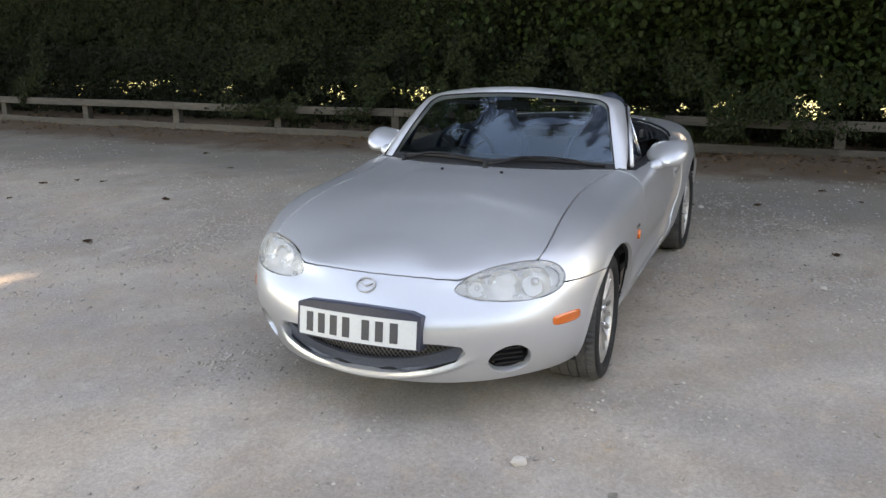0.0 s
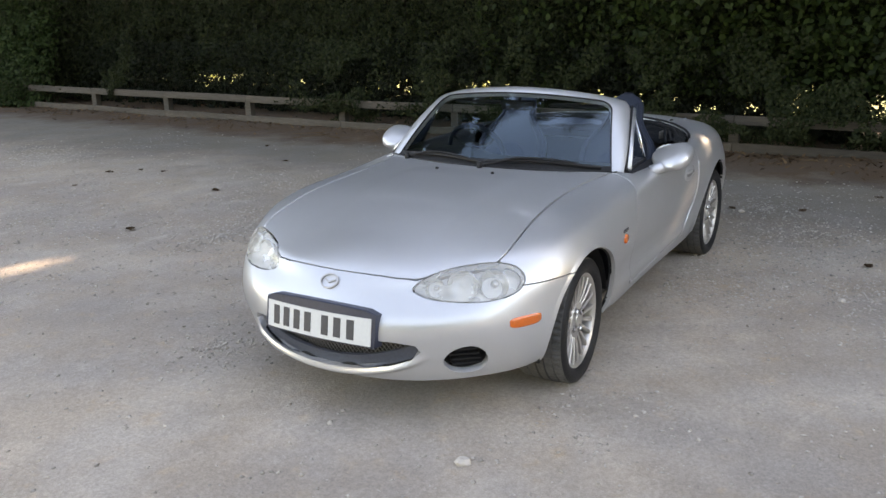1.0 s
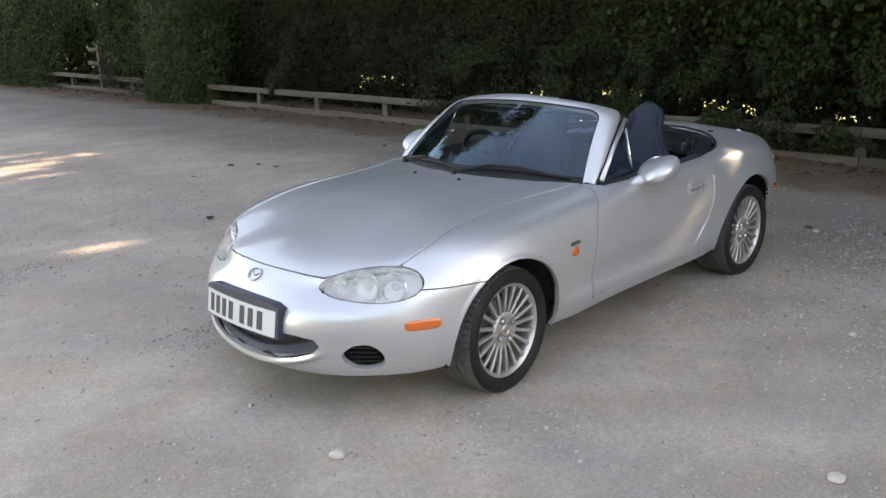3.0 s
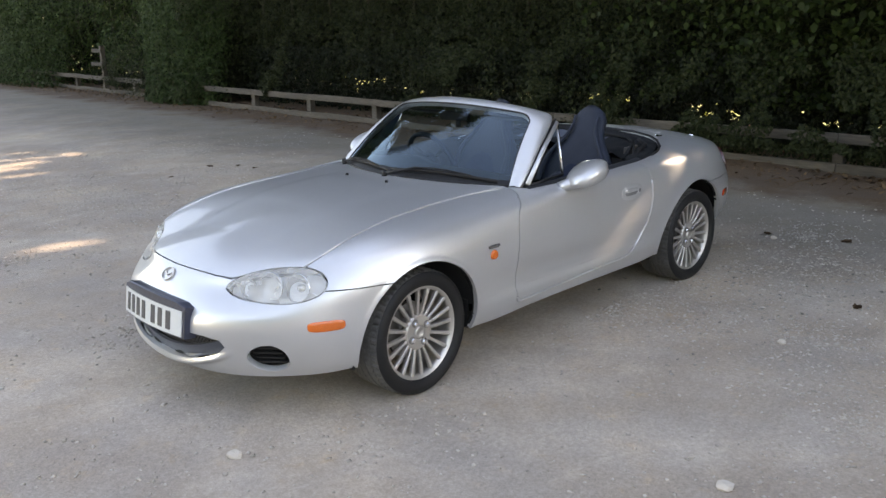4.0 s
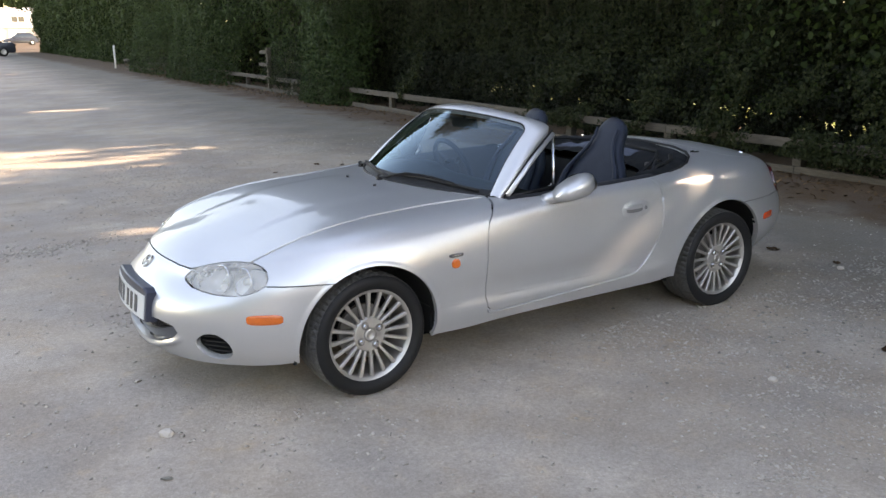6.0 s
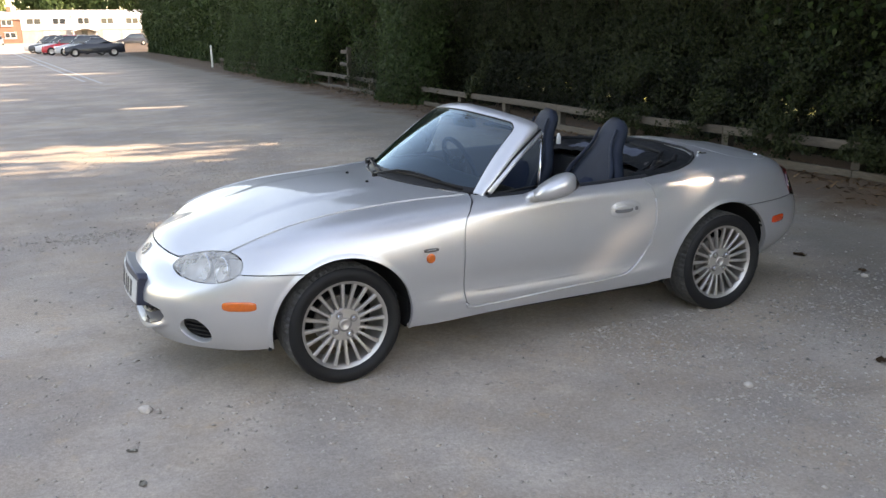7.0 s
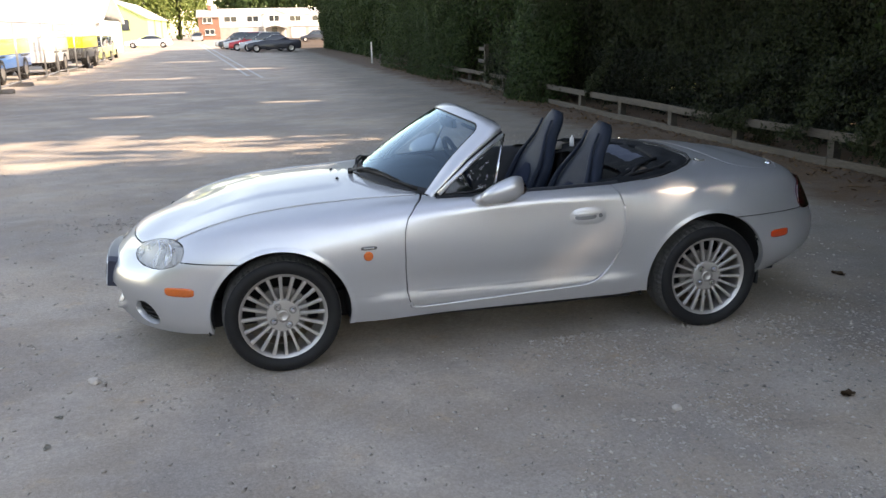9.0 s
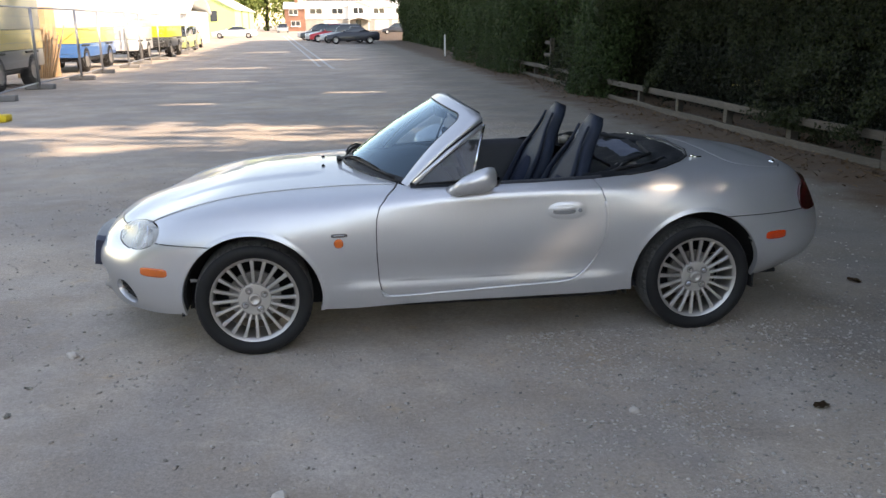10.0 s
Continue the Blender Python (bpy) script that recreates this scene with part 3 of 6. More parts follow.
posts = [8.70 + 1.755 * k for k in range(-8, 16)]
for y in posts:
    tall = 1.12 if 17 < y < 18 else .40
    x = fence_line(y)
    bm = bmesh.new()
    box_into(bm, x, x + .10, y - .055, y + .055, -.05, tall + .02 * math.sin(y * 7), bevel=.006, m=None)
    part("post", bm, M_WOOD, fence)
for a, b in zip(posts[:-1], posts[1:]):
    rail(a + .004, b - .004, .0, .105, -.020, fence, "kick_board")
    rail(a + .004, b - .004, .305, .405, -.020, fence)
    if 17 < a < 18:
        rail(a - .10, a + .55, .64, .73, -.020, fence)
        rail(a - .10, a + .45, .96, 1.05, -.020, fence)

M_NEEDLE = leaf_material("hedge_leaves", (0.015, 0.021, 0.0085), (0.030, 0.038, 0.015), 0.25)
# lighter copy for the far hedge: the haze is put into its leaf colour
M_HEDGE_HAZED = leaf_material("hazed_hedge_leaves", (0.021, 0.040, 0.0145), (0.048, 0.076, 0.027), 0.25)
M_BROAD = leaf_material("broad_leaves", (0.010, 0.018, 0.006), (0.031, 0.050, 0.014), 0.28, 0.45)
# near-black leaf copy: the shade inside the hedge is put into the colour
M_INNER_SHADE = leaf_material("shaded_foliage", (0.004, 0.006, 0.003), (0.010, 0.014, 0.006), 0.06)
M_YELLOW = leaf_material("yellow_shrub", (0.46, 0.46, 0.12), (0.55, 0.60, 0.36), 0.6)
M_BARK = material("bark", (0.045, 0.036, 0.028), 0.9, vary=0.6, scale=12, bump=0.5, bump_scale=60)

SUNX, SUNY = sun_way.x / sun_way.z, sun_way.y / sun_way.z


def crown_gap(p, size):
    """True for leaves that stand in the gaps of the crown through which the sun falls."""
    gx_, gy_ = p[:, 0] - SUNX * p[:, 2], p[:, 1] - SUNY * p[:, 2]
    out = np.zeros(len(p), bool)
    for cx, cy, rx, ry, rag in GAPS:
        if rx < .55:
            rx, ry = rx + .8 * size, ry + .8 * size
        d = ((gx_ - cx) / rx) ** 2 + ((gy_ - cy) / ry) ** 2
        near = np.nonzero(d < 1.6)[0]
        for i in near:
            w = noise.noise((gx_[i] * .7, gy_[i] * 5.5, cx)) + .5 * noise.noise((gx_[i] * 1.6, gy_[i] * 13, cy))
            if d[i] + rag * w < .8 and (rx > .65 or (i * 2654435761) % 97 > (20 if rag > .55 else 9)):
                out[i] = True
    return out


def leaves(count, place, size, mat, name, parent, aspect=.55, lobes=4, droop=.3):
    """Many leaves; place(n) gives points and the outward way."""
    P, O = place(count)
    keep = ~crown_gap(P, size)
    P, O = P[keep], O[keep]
    n = len(P)
    N = O + rng.normal(0, .65, (n, 3))
    N[:, 2] += .35
    N /= np.linalg.norm(N, axis=1, keepdims=True)
    T = rng.normal(0, 1, (n, 3))
    T[:, 2] -= droop * 2
    T -= N * (T * N).sum(1, keepdims=True)
    T /= np.linalg.norm(T, axis=1, keepdims=True)
    B = np.cross(N, T)
    s = size * rng.uniform(.55, 1.35, (n, 1))
    if lobes == 4:
        shape = ((-1, 0, 0), (0, -aspect, .12), (1, 0, -.1), (0, aspect, .12))
    else:
        shape = ((-1, 0, 0), (-.45, -aspect * 1.1, .10), (.25, -aspect * .8, .05), (1, 0, -.15), (.25, aspect * .8, .05), (-.45, aspect * 1.1, .10))
    V = np.stack([P + s * (a * T + b * B + c * N) for a, b, c in shape], 1)
    ob = many(name, V, len(shape), mat, parent)
    ob["kind"] = "stuff"
    return ob


def front_x(y, z):
    """Where the face of the hedge stands; it swells in two places and leans out higher up."""
    swell = .95 * np.exp(-((y - 13.6) / 1.9) ** 4) + .85 * np.exp(-((y - 23.8) / 3.2) ** 4) + .5 * np.exp(-((y + 2.6) / 1.6) ** 2) * (z > .45)
    rough = np.array([.30 * noise.noise((b * .8, c * .8, 0)) + .16 * noise.noise((b * 2.3, c * 2.3, 7)) for b, c in zip(y, z)])
    lean = -.22 * np.clip(z - .9, 0, 1.6) + .10 * np.clip(z - 3, 0, 6)
    return 7.05 - swell * np.clip(1.25 - z * .22, .2, 1) - rough + lean


def hedge_face(y0, y1, z0, z1, deep, low=0.0):
    def place(n):
        y = rng.uniform(y0, y1, n)
        z = rng.uniform(z0, z1, n)
        if low:
            # thin near the ground, except where the hedge swells over the fence
            bush = np.exp(-((y - 13.6) / 2.0) ** 4) + np.exp(-((y - 23.8) / 3.4) ** 4)
            thin = np.clip((z - .35) / .5, .12, 1) + bush
            ok = rng.uniform(0, 1, n) < thin
            y, z = y[ok], z[ok]
        x = front_x(y, z) + np.minimum(rng.exponential(deep, len(y)), 1.3)
        bush = np.exp(-((y - 13.6) / 2.0) ** 4) + np.exp(-((y - 23.8) / 3.4) ** 4)
        x = np.where((z < .75) & (bush < .3) & (x < FENCE_X + .14), FENCE_X + .16 + rng.uniform(0, .5, len(y)), x)
        P = np.stack((x, y, z), 1)
        O = np.zeros_like(P)
        O[:, 0] = -1
        return P, O
    return place


def top_z(y):
    return 10.4 + .7 * math.sin(y * .9) + .5 * math.sin(y * 2.3 + 1) + (4.4 + 1.4 * math.sin(y * 1.7)) * max(0, min(1, (8.0 - y) / 3))


def tree_tops(n):
    y = rng.uniform(-12.5, 8, n)
    z = np.array([rng.uniform(8.2, max(8.4, top_z(b) + .4)) for b in y])
    P = np.stack((7.3 + .8 * np.array([noise.noise((b * .5, c * .5, 2)) for b, c in zip(y, z)]) + rng.exponential(.5, n), y, z), 1)
    O = np.zeros_like(P)
    O[:, 0] = -1
    return P, O


rng = np.random.default_rng(11)
hedge = tagged(new("hedge"), "tall dense dark green hedge behind a low fence", "hedge")
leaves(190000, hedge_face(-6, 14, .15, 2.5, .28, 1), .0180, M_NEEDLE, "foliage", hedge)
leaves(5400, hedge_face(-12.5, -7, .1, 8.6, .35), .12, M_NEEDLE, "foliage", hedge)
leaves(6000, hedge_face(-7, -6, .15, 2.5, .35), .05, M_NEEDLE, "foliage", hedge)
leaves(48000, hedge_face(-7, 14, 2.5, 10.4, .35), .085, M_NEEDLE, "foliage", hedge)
leaves(110000, hedge_face(14, 36, .05, 5.5, .30, 1), .042, M_HEDGE_HAZED, "foliage", hedge)
leaves(84000, hedge_face(36, 69, .05, 5.0, .30), .078, M_HEDGE_HAZED, "foliage", hedge)
leaves(36000, hedge_face(14, 69, 4.8, 10.4, .4), .15, M_HEDGE_HAZED, "foliage", hedge)
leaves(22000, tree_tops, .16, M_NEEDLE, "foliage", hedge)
# larger leaves of the tree that grows through the hedge at its near end
def broad_place(n):
    y = np.minimum(rng.normal(-1.6, 2.1, n), 3.2)
    z = rng.uniform(.55, 5.0, n)
    x = front_x(y, z) - .12 - .35 * np.clip(z - .8, 0, 1) + rng.exponential(.22, n)
    x = np.where((z < .8) & (x < FENCE_X + .1), FENCE_X + .14, x)
    P = np.stack((x, y, z), 1)
    O = np.zeros_like(P)
    O[:, 0], O[:, 2] = -.8, .5
    return P, O


leaves(26000, broad_place, .042, M_BROAD, "broad_foliage", hedge, .62, 6, .6)


def core_place(n):
    y = rng.uniform(-9, 70, n)
    z = np.array([rng.uniform(1.05, top_z(b)) for b in y])
    P = np.stack((rng.uniform(7.7, 8.9, n), y, z), 1)
    O = np.zeros_like(P)
    O[:, 0] = -1
    return P, O


# dense core added to stop the sun shining through, coloured as deep shade
leaves(76000, core_place, .19, M_INNER_SHADE, "shaded_foliage", hedge, .7)


def near_core(n):
    y = rng.uniform(-13, 16, n)
    z = np.array([rng.uniform(1.3, top_z(b)) for b in y])
    P = np.stack((rng.uniform(7.9, 9.1, n), y, z), 1)
    O = np.zeros_like(P)
    O[:, 0] = -1
    return P, O


leaves(62000, near_core, .19, M_INNER_SHADE, "shaded_foliage", hedge, .7)


def drape(n):
    """Sprays that hang over the fence: where the hedge swells, and in a few other places."""
    spots = np.array(((13.6, 2.0), (13.6, 2.0), (23.8, 3.4), (23.8, 3.4), (30, 4.0), (5.35, .75), (5.35, .75), (1.4, .9), (1.4, .9), (-1.3, .8), (3.7, .55), (.1, .7), (-.6, .7), (-3.6, 1.2), (2.6, .35), (9.9, .25), (16.6, .9)))
    k = rng.integers(0, len(spots), n)
    y = spots[k, 0] + spots[k, 1] * rng.normal(0, .5, n)
    z = .04 + 1.7 * rng.beta(1.4, 3.0, n)
    ok = np.array([noise.noise((b * 1.9, c * 2.4, 11)) + .5 * noise.noise((b * 5.1, c * 5.1, 2)) > -.05 for b, c in zip(y, z)])
    k, y, z = k[ok], y[ok], z[ok]
    n = len(y)
    big = (spots[k, 1] > 1.5) | (z > .24)
    P = np.stack((np.where(big, FENCE_X - .22 - .25 * np.abs(rng.normal(0, 1, n)) * (spots[k, 1] > 1.5), FENCE_X + .16) + rng.uniform(0, .14, n) + .55 * np.maximum(0, z - .38), y, z), 1)
    O = np.zeros_like(P)
    O[:, 0] = -1
    return P, O


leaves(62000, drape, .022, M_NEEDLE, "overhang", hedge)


def bushes(n):
    """Where the hedge swells, thick growth right down over the fence."""
    spots = np.array(((13.4, 1.5), (13.4, 1.5), (22.6, 2.6), (24.8, 2.2), (30, 3.2)))
    k = rng.integers(0, len(spots), n)
    y = spots[k, 0] + spots[k, 1] * rng.uniform(-1, 1, n)
    z = rng.uniform(.02, 2.2, n)
    e = 1 - ((y - spots[k, 0]) / spots[k, 1]) ** 2
    x = 6.35 - .62 * np.sqrt(np.maximum(0, e)) + .22 * z - .10 * np.array([noise.noise((b * 1.6, c * 1.6, 4)) for b, c in zip(y, z)]) + rng.exponential(.10, n)
    P = np.stack((x, y, z), 1)
    O = np.zeros_like(P)
    O[:, 0] = -1
    return P, O


leaves(46000, bushes, .036, M_HEDGE_HAZED, "overhang", hedge)

# Crowns of the trees in the hedge reach out high over the parking place, on bent limbs.
SPRAYS = []
for k in range(170):
    y = -12 + 26 * ((k * .618) % 1) + rng.uniform(-.5, .5)
    out = rng.uniform(0, 1) ** 1.2
    reach = 3.4 + .7 * math.sin(y * .55 + 1) - 1.1 * float(smooth((y - 8) / 5)) + 2.6 * float(smooth((-2.5 - y) / 3))
    x = 7.4 - reach * out
    SPRAYS.append((x, y, 5.6 + 1.05 * (7.4 - x) + rng.uniform(0, 5.5), rng.uniform(.55, 1.05)))
for k in range(75):
    # lower boughs at the near end, out of view, added to shade the ground
    x, y = rng.uniform(3.4, 6.6), rng.uniform(-9, 4.5)
    SPRAYS.append((x, y, 3.6 + .9 * (6.6 - x) + rng.uniform(0, 2.2), rng.uniform(.5, .95)))
for k in range(55):
    # a wide limb over the road further along
    x, y = rng.uniform(2.4, 5.6), rng.uniform(5.0, 13.0)
    SPRAYS.append((x, y, 6.6 + .75 * (5.6 - x) + rng.uniform(0, 3.0), rng.uniform(.6, 1.05)))


def crown_sprays(n):
    k = rng.integers(0, len(SPRAYS), n)
    c = np.array(SPRAYS)[k]
    d = rng.normal(0, 1, (n, 3))
    d /= np.linalg.norm(d, axis=1, keepdims=True)
    P = c[:, :3] + d * (c[:, 3:] * rng.uniform(.1, 1, (n, 1)) ** .6) * np.array((1.15, 1.15, .6))
    P[:, 2] -= .25 * np.abs(rng.normal(0, 1, n))
    return P, d


leaves(86000, crown_sprays, .105, M_NEEDLE, "crown", hedge, .5, 4, .5)
for x, y, z, r in SPRAYS[::5]:
    tube("limb", [(8.2, y + .6, z * .55), (7.6, y + .3, z * .8), ((x + 7.4) / 2, y + .1, z + .2), (x, y, z)], .055, M_BARK, hedge, n=6, taper=lambda f: 1 - .8 * f)


def low_place(n):
    y = rng.uniform(-9, 70, n)
    z = rng.uniform(.0, 1.5, n)
    ok = np.array([noise.noise((b * 1.7, c * 2.2, 3)) > (.02 if .08 < c < .60 and b < 13 else -.5) for b, c in zip(y, z)])
    y, z = y[ok], z[ok]
    P = np.stack((rng.uniform(7.3, 8.6, len(y)), y, z), 1)
    O = np.zeros_like(P)
    O[:, 0] = -1
    return P, O


leaves(42000, low_place, .09, M_INNER_SHADE, "shaded_foliage", hedge, .7)


def near_low(n):
    y = rng.uniform(-9, 17, n)
    z = rng.uniform(.1, 1.7, n)
    ok = np.array([noise.noise((b * 2.3, c * 2.6, 6)) > (.08 if .08 < c < .58 and b < 12 else -.36) for b, c in zip(y, z)])
    y, z = y[ok], z[ok]
    P = np.stack((rng.uniform(7.2, 8.4, len(y)), y, z), 1)
    O = np.zeros_like(P)
    O[:, 0] = -1
    return P, O


def ground_band(n):
    P = np.stack((rng.uniform(7.2, 8.0, n), rng.uniform(-10, 24, n), rng.uniform(0, .26, n)), 1)
    O = np.zeros_like(P)
    O[:, 0] = -1
    return P, O




def screen_place(n):
    """Fine growth low in the hedge, through which the light behind it sparkles."""
    y = rng.uniform(-6, 13, n)
    z = rng.uniform(.1, 1.15, n)
    ok = np.array([noise.noise((b * 4.1, c * 5.0, 9)) > -.32 for b, c in zip(y, z)])
    y, z = y[ok], z[ok]
    P = np.stack((rng.uniform(6.75, 7.6, len(y)), y, z), 1)
    O = np.zeros_like(P)
    O[:, 0] = -1
    return P, O


leaves(70000, screen_place, .022, M_INNER_SHADE, "shaded_foliage", hedge, .6)
leaves(5000, ground_band, .08, M_INNER_SHADE, "shaded_foliage", hedge, .7)
leaves(42000, near_low, .075, M_INNER_SHADE, "shaded_foliage", hedge, .7)
for k in range(64):
    y = -8 + k * 1.2 + .4 * noise.noise((k, 0, 0))
    tube("trunk", [(7.7 + .1 * noise.noise((k, t, 3)), y + .25 * t * noise.noise((k, t * .5, 1)), t * 2.2 - .05) for t in (0, .3, .6, 1, 1.4)], .045 + .02 * abs(noise.noise((k, 2, 2))), M_BARK, hedge, n=7, taper=lambda f: 1 - .5 * f)


# Sunlit shrubs on the far side of the hedge.
def shrub(cx, cy, r, h, count):
    def place(n):
        a, q = rng.uniform(0, 6.28, n), np.sqrt(rng.uniform(0, 1, n))
        P = np.stack((cx + r * q * np.cos(a), cy + r * q * np.sin(a), rng.uniform(.02, 1, n) * h * np.sqrt(1 - .7 * q * q)), 1)
        O = P - np.array((cx, cy, h * .3))
        return P, O / (np.linalg.norm(O, axis=1, keepdims=True) + 1e-6)
    s = tagged(new("shrub"), "yellow-green shrub in the sun behind the hedge", "shrub", "shrubs behind the hedge")
    leaves(count, place, .045, M_YELLOW, "leaves", s)
    for q in range(3):
        tube("stem", [(cx, cy, -.02), (cx + .2 * r * math.cos(q * 2.1), cy + .2 * r * math.sin(q * 2.1), h * .4), (cx + .5 * r * math.cos(q * 2.1), cy + .5 * r * math.sin(q * 2.1), h * .8)], .014, M_BARK, s, n=6)


for cx, cy, r, h in ((10.2, 12.4, .7, 1.5), (9.8, 9.6, .5, 1.2), (10.0, 7.4, .6, 1.3), (10.4, 5.6, .5, 1.1), (10.0, 3.0, .6, 1.3), (10.3, -.4, .7, 1.6), (10.2, -4.2, .8, 1.8), (10.1, 16.2, .6, 1.4)):
    shrub(cx, cy, r, h, 700)

# Sunny rough grass on the far side of the hedge.
M_GRASS = material("rough_grass", (.20, .24, .075), .9, vary=.9, scale=.8, color2=(.33, .32, .14), grain=.35, grain_scale=25, bump=.6, bump_scale=30)
verts, faces = [], []
for i in range(25):
    for j in range(46):
        x, y = 9.3 + 1.3 * i, -22 + 2.1 * j
        verts.append((x, y, .07 + .04 * noise.noise((x * .8, y * .8, 3))))
faces = [(i * 46 + j, (i + 1) * 46 + j, (i + 1) * 46 + j + 1, i * 46 + j + 1) for i in range(24) for j in range(45)]
tagged(mesh_object("grass", verts, faces, M_GRASS), "sunlit yellow-green rough grass behind the hedge", "grass", kind="stuff")

# White marker post by the hedge.
bm = bmesh.new()
box_into(bm, 5.965, 6.035, 35.2, 35.27, 0, .98, bevel=.01)
tagged(part("marker_post", bm, material("white_post", (.75, .75, .72), .6, vary=.3), smooth=True, angle=50), "short white post beside the hedge", "post")

# ---- the yard and the far end of the road ----
M_WHITEWALL = material("white_render", (.78, .78, .76), .8, vary=.4, scale=.5, color2=(.65, .64, .61))
M_BRICK = material("red_brick", (.26, .125, .085), .85, vary=.6, scale=1.2, color2=(.20, .10, .07), grain=.3, grain_scale=14)
M_GREYWALL = material("grey_brick", (.36, .33, .30), .85, vary=.5, scale=1, grain=.25, grain_scale=14)
M_ROOF = material("pale_roof", (.52, .50, .48), .7, vary=.5, scale=.8, color2=(.42, .40, .38))
M_GREENSHED = material("pale_green_sheet", (.55, .66, .25), .6, vary=.4, scale=.6, color2=(.46, .56, .22))
M_WINDOW = material("dark_window", (.03, .035, .04), .1, spec=.8, grain=.1)
M_STEEL = material("galvanised_steel", (.42, .43, .44), .45, .8, vary=.4, scale=6)
M_BLOCK = material("fence_foot", (.22, .21, .20), .9, grain=.3)
M_TIMBER = material("sawn_timber", (.55, .40, .25), .8, vary=.5, scale=3, random_tone=.3)
M_GLASS_FAR = material("car_glass", (.02, .025, .03), .06, spec=.8)


def coat(name, color):
    return material(name, color, .3, .2, .4, vary=.15, scale=2)


def wheel_into(thing, x, y, z, r, w, rimr=.62):
    bm = bmesh.new()
    spin(bm, [(r * .55, -w / 2), (r * .95, -w / 2), (r, -w * .35), (r, w * .35), (r * .95, w / 2), (r * .55, w / 2)], n=24, m=Matrix.Translation((x, y, z)))
    t = part("wheel", bm, M_RUBBER, thing, smooth=True, angle=40)
    bm = bmesh.new()
    for s in (-1, 1):
        spin(bm, [(.001, s * w * .45), (r * rimr * .3, s * w * .5), (r * rimr * .85, s * w * .40), (r * rimr, s * w * .52)], n=20, m=Matrix.Translation((x, y, z)))
    part("rim", bm, M_ALLOY, t, smooth=True)


def loft_x(profile, half, tuck, name, mat, parent, n=2):
    """A body from a side outline (x, z), as wide as half on each side and drawn in by tuck towards the top."""
    zs = [p[1] for p in profile]
    z0, z1 = min(zs), max(zs)
    bm = bmesh.new()
    left, right = [], []
    for x, z in profile:
        f = (z - z0) / (z1 - z0)
        y = half - tuck * f ** 2
        left.append(bm.verts.new((x, -y, z)))
        right.append(bm.verts.new((x, y, z)))
    bm.faces.new(left)
    bm.faces.new(right[::-1])
    k = len(left)
    for i in range(k):
        j = (i + 1) % k
        bm.faces.new((left[j], left[i], right[i], right[j]))
    bmesh.ops.recalc_face_normals(bm, faces=bm.faces)
    es = [e for e in bm.edges if len(e.link_faces) == 2 and e.calc_face_angle(0) > .9]
    bmesh.ops.bevel(bm, geom=es, offset=.06, segments=3, affect="EDGES", profile=.5, clamp_overlap=True)
    return part(name, bm, mat, parent, smooth=True, angle=35)


def build_far_car(m, color, label, roof="hatch", length=4.0):
    """A parked car, nose to -x."""
    thing = tagged(new("parked_car"), label, "car", "cars parked along the road")
    L = length
    body = [(0, .30), (.02, .55), (.12, .66), (.28 * L, .86), (.95 * L, .90), (.985 * L, .75), (.99 * L, .35), (.96 * L, .24), (.05, .22)]
    loft_x(body, .86, .10, "body", coat("car_paint", color), thing)
    if roof == "coupe":
        cab = [(.30 * L, .84), (.46 * L, 1.20), (.52 * L, 1.245), (.64 * L, 1.235), (.80 * L, .90), (.80 * L, .84)]
    elif roof == "estate":
        cab = [(.24 * L, .84), (.40 * L, 1.38), (.46 * L, 1.46), (.88 * L, 1.44), (.97 * L, .90), (.97 * L, .84)]
    else:
        cab = [(.25 * L, .84), (.42 * L, 1.36), (.48 * L, 1.43), (.78 * L, 1.42), (.94 * L, .92), (.94 * L, .84)]
    loft_x(cab, .72, .14, "glasshouse", M_GLASS_FAR, thing)
    top = [(x, z) for x, z in cab if z > 1.15]
    bm = bmesh.new()
    box_into(bm, top[0][0] - .02, top[-1][0] + .04, -.575, .575, max(z for _, z in cab) - .03, max(z for _, z in cab) + .015, bevel=.02)
    part("roof", bm, coat("car_paint", color), thing, smooth=True, angle=50)
    for f in (.17, .80):
        for s in (-.78, .78):
            wheel_into(thing, f * L, s, .30, .30, .19)
    for s in (-.6, .6):
        box("headlamp", -.004, .10, s - .16, s + .16, .56, .68, M_REFLECT, thing, bevel=.02)
        box("tail_lamp", .95 * L, .995 * L, s - .14, s + .14, .66, .80, M_RED, thing, bevel=.02)
        box("side_mirror", .31 * L, .34 * L, s * 1.52 - .07, s * 1.52 + .07, .88, .98, coat("car_paint", color), thing, bevel=.02)
    thing.matrix_basis = m
    return thing


build_far_car(pose(.62, 60.8, 0), (.012, .014, .022), "black two-seat coupe parked side-on beside the road", "coupe", 4.0)
build_far_car(pose(.10, 64.2, 0), (.45, .46, .47), "silver hatchback parked in the row", "hatch", 3.9)
build_far_car(pose(-.72, 67.4, 0), (.55, .02, .03), "red hatchback parked in the row", "hatch", 3.9)
build_far_car(pose(-1.15, 70.6, 0), (.55, .57, .57), "pale silver estate car parked in the row", "estate", 4.2)
build_far_car(pose(-1.65, 74, 0), (.04, .045, .05), "dark grey estate car parked in the row", "estate", 4.3)
build_far_car(pose(-2.0, 77.4, 0), (.30, .32, .33), "grey hatchback parked in the row", "hatch", 4.0)
build_far_car(pose(8.2, 112, 0, 0, 0, 0), (.03, .03, .035), "dark hatchback parked near the building", "hatch", 4.0)
build_far_car(pose(-6.2, 140, 0, 0, 0, 90), (.40, .42, .42), "grey van parked before the brick house", "estate", 4.6)

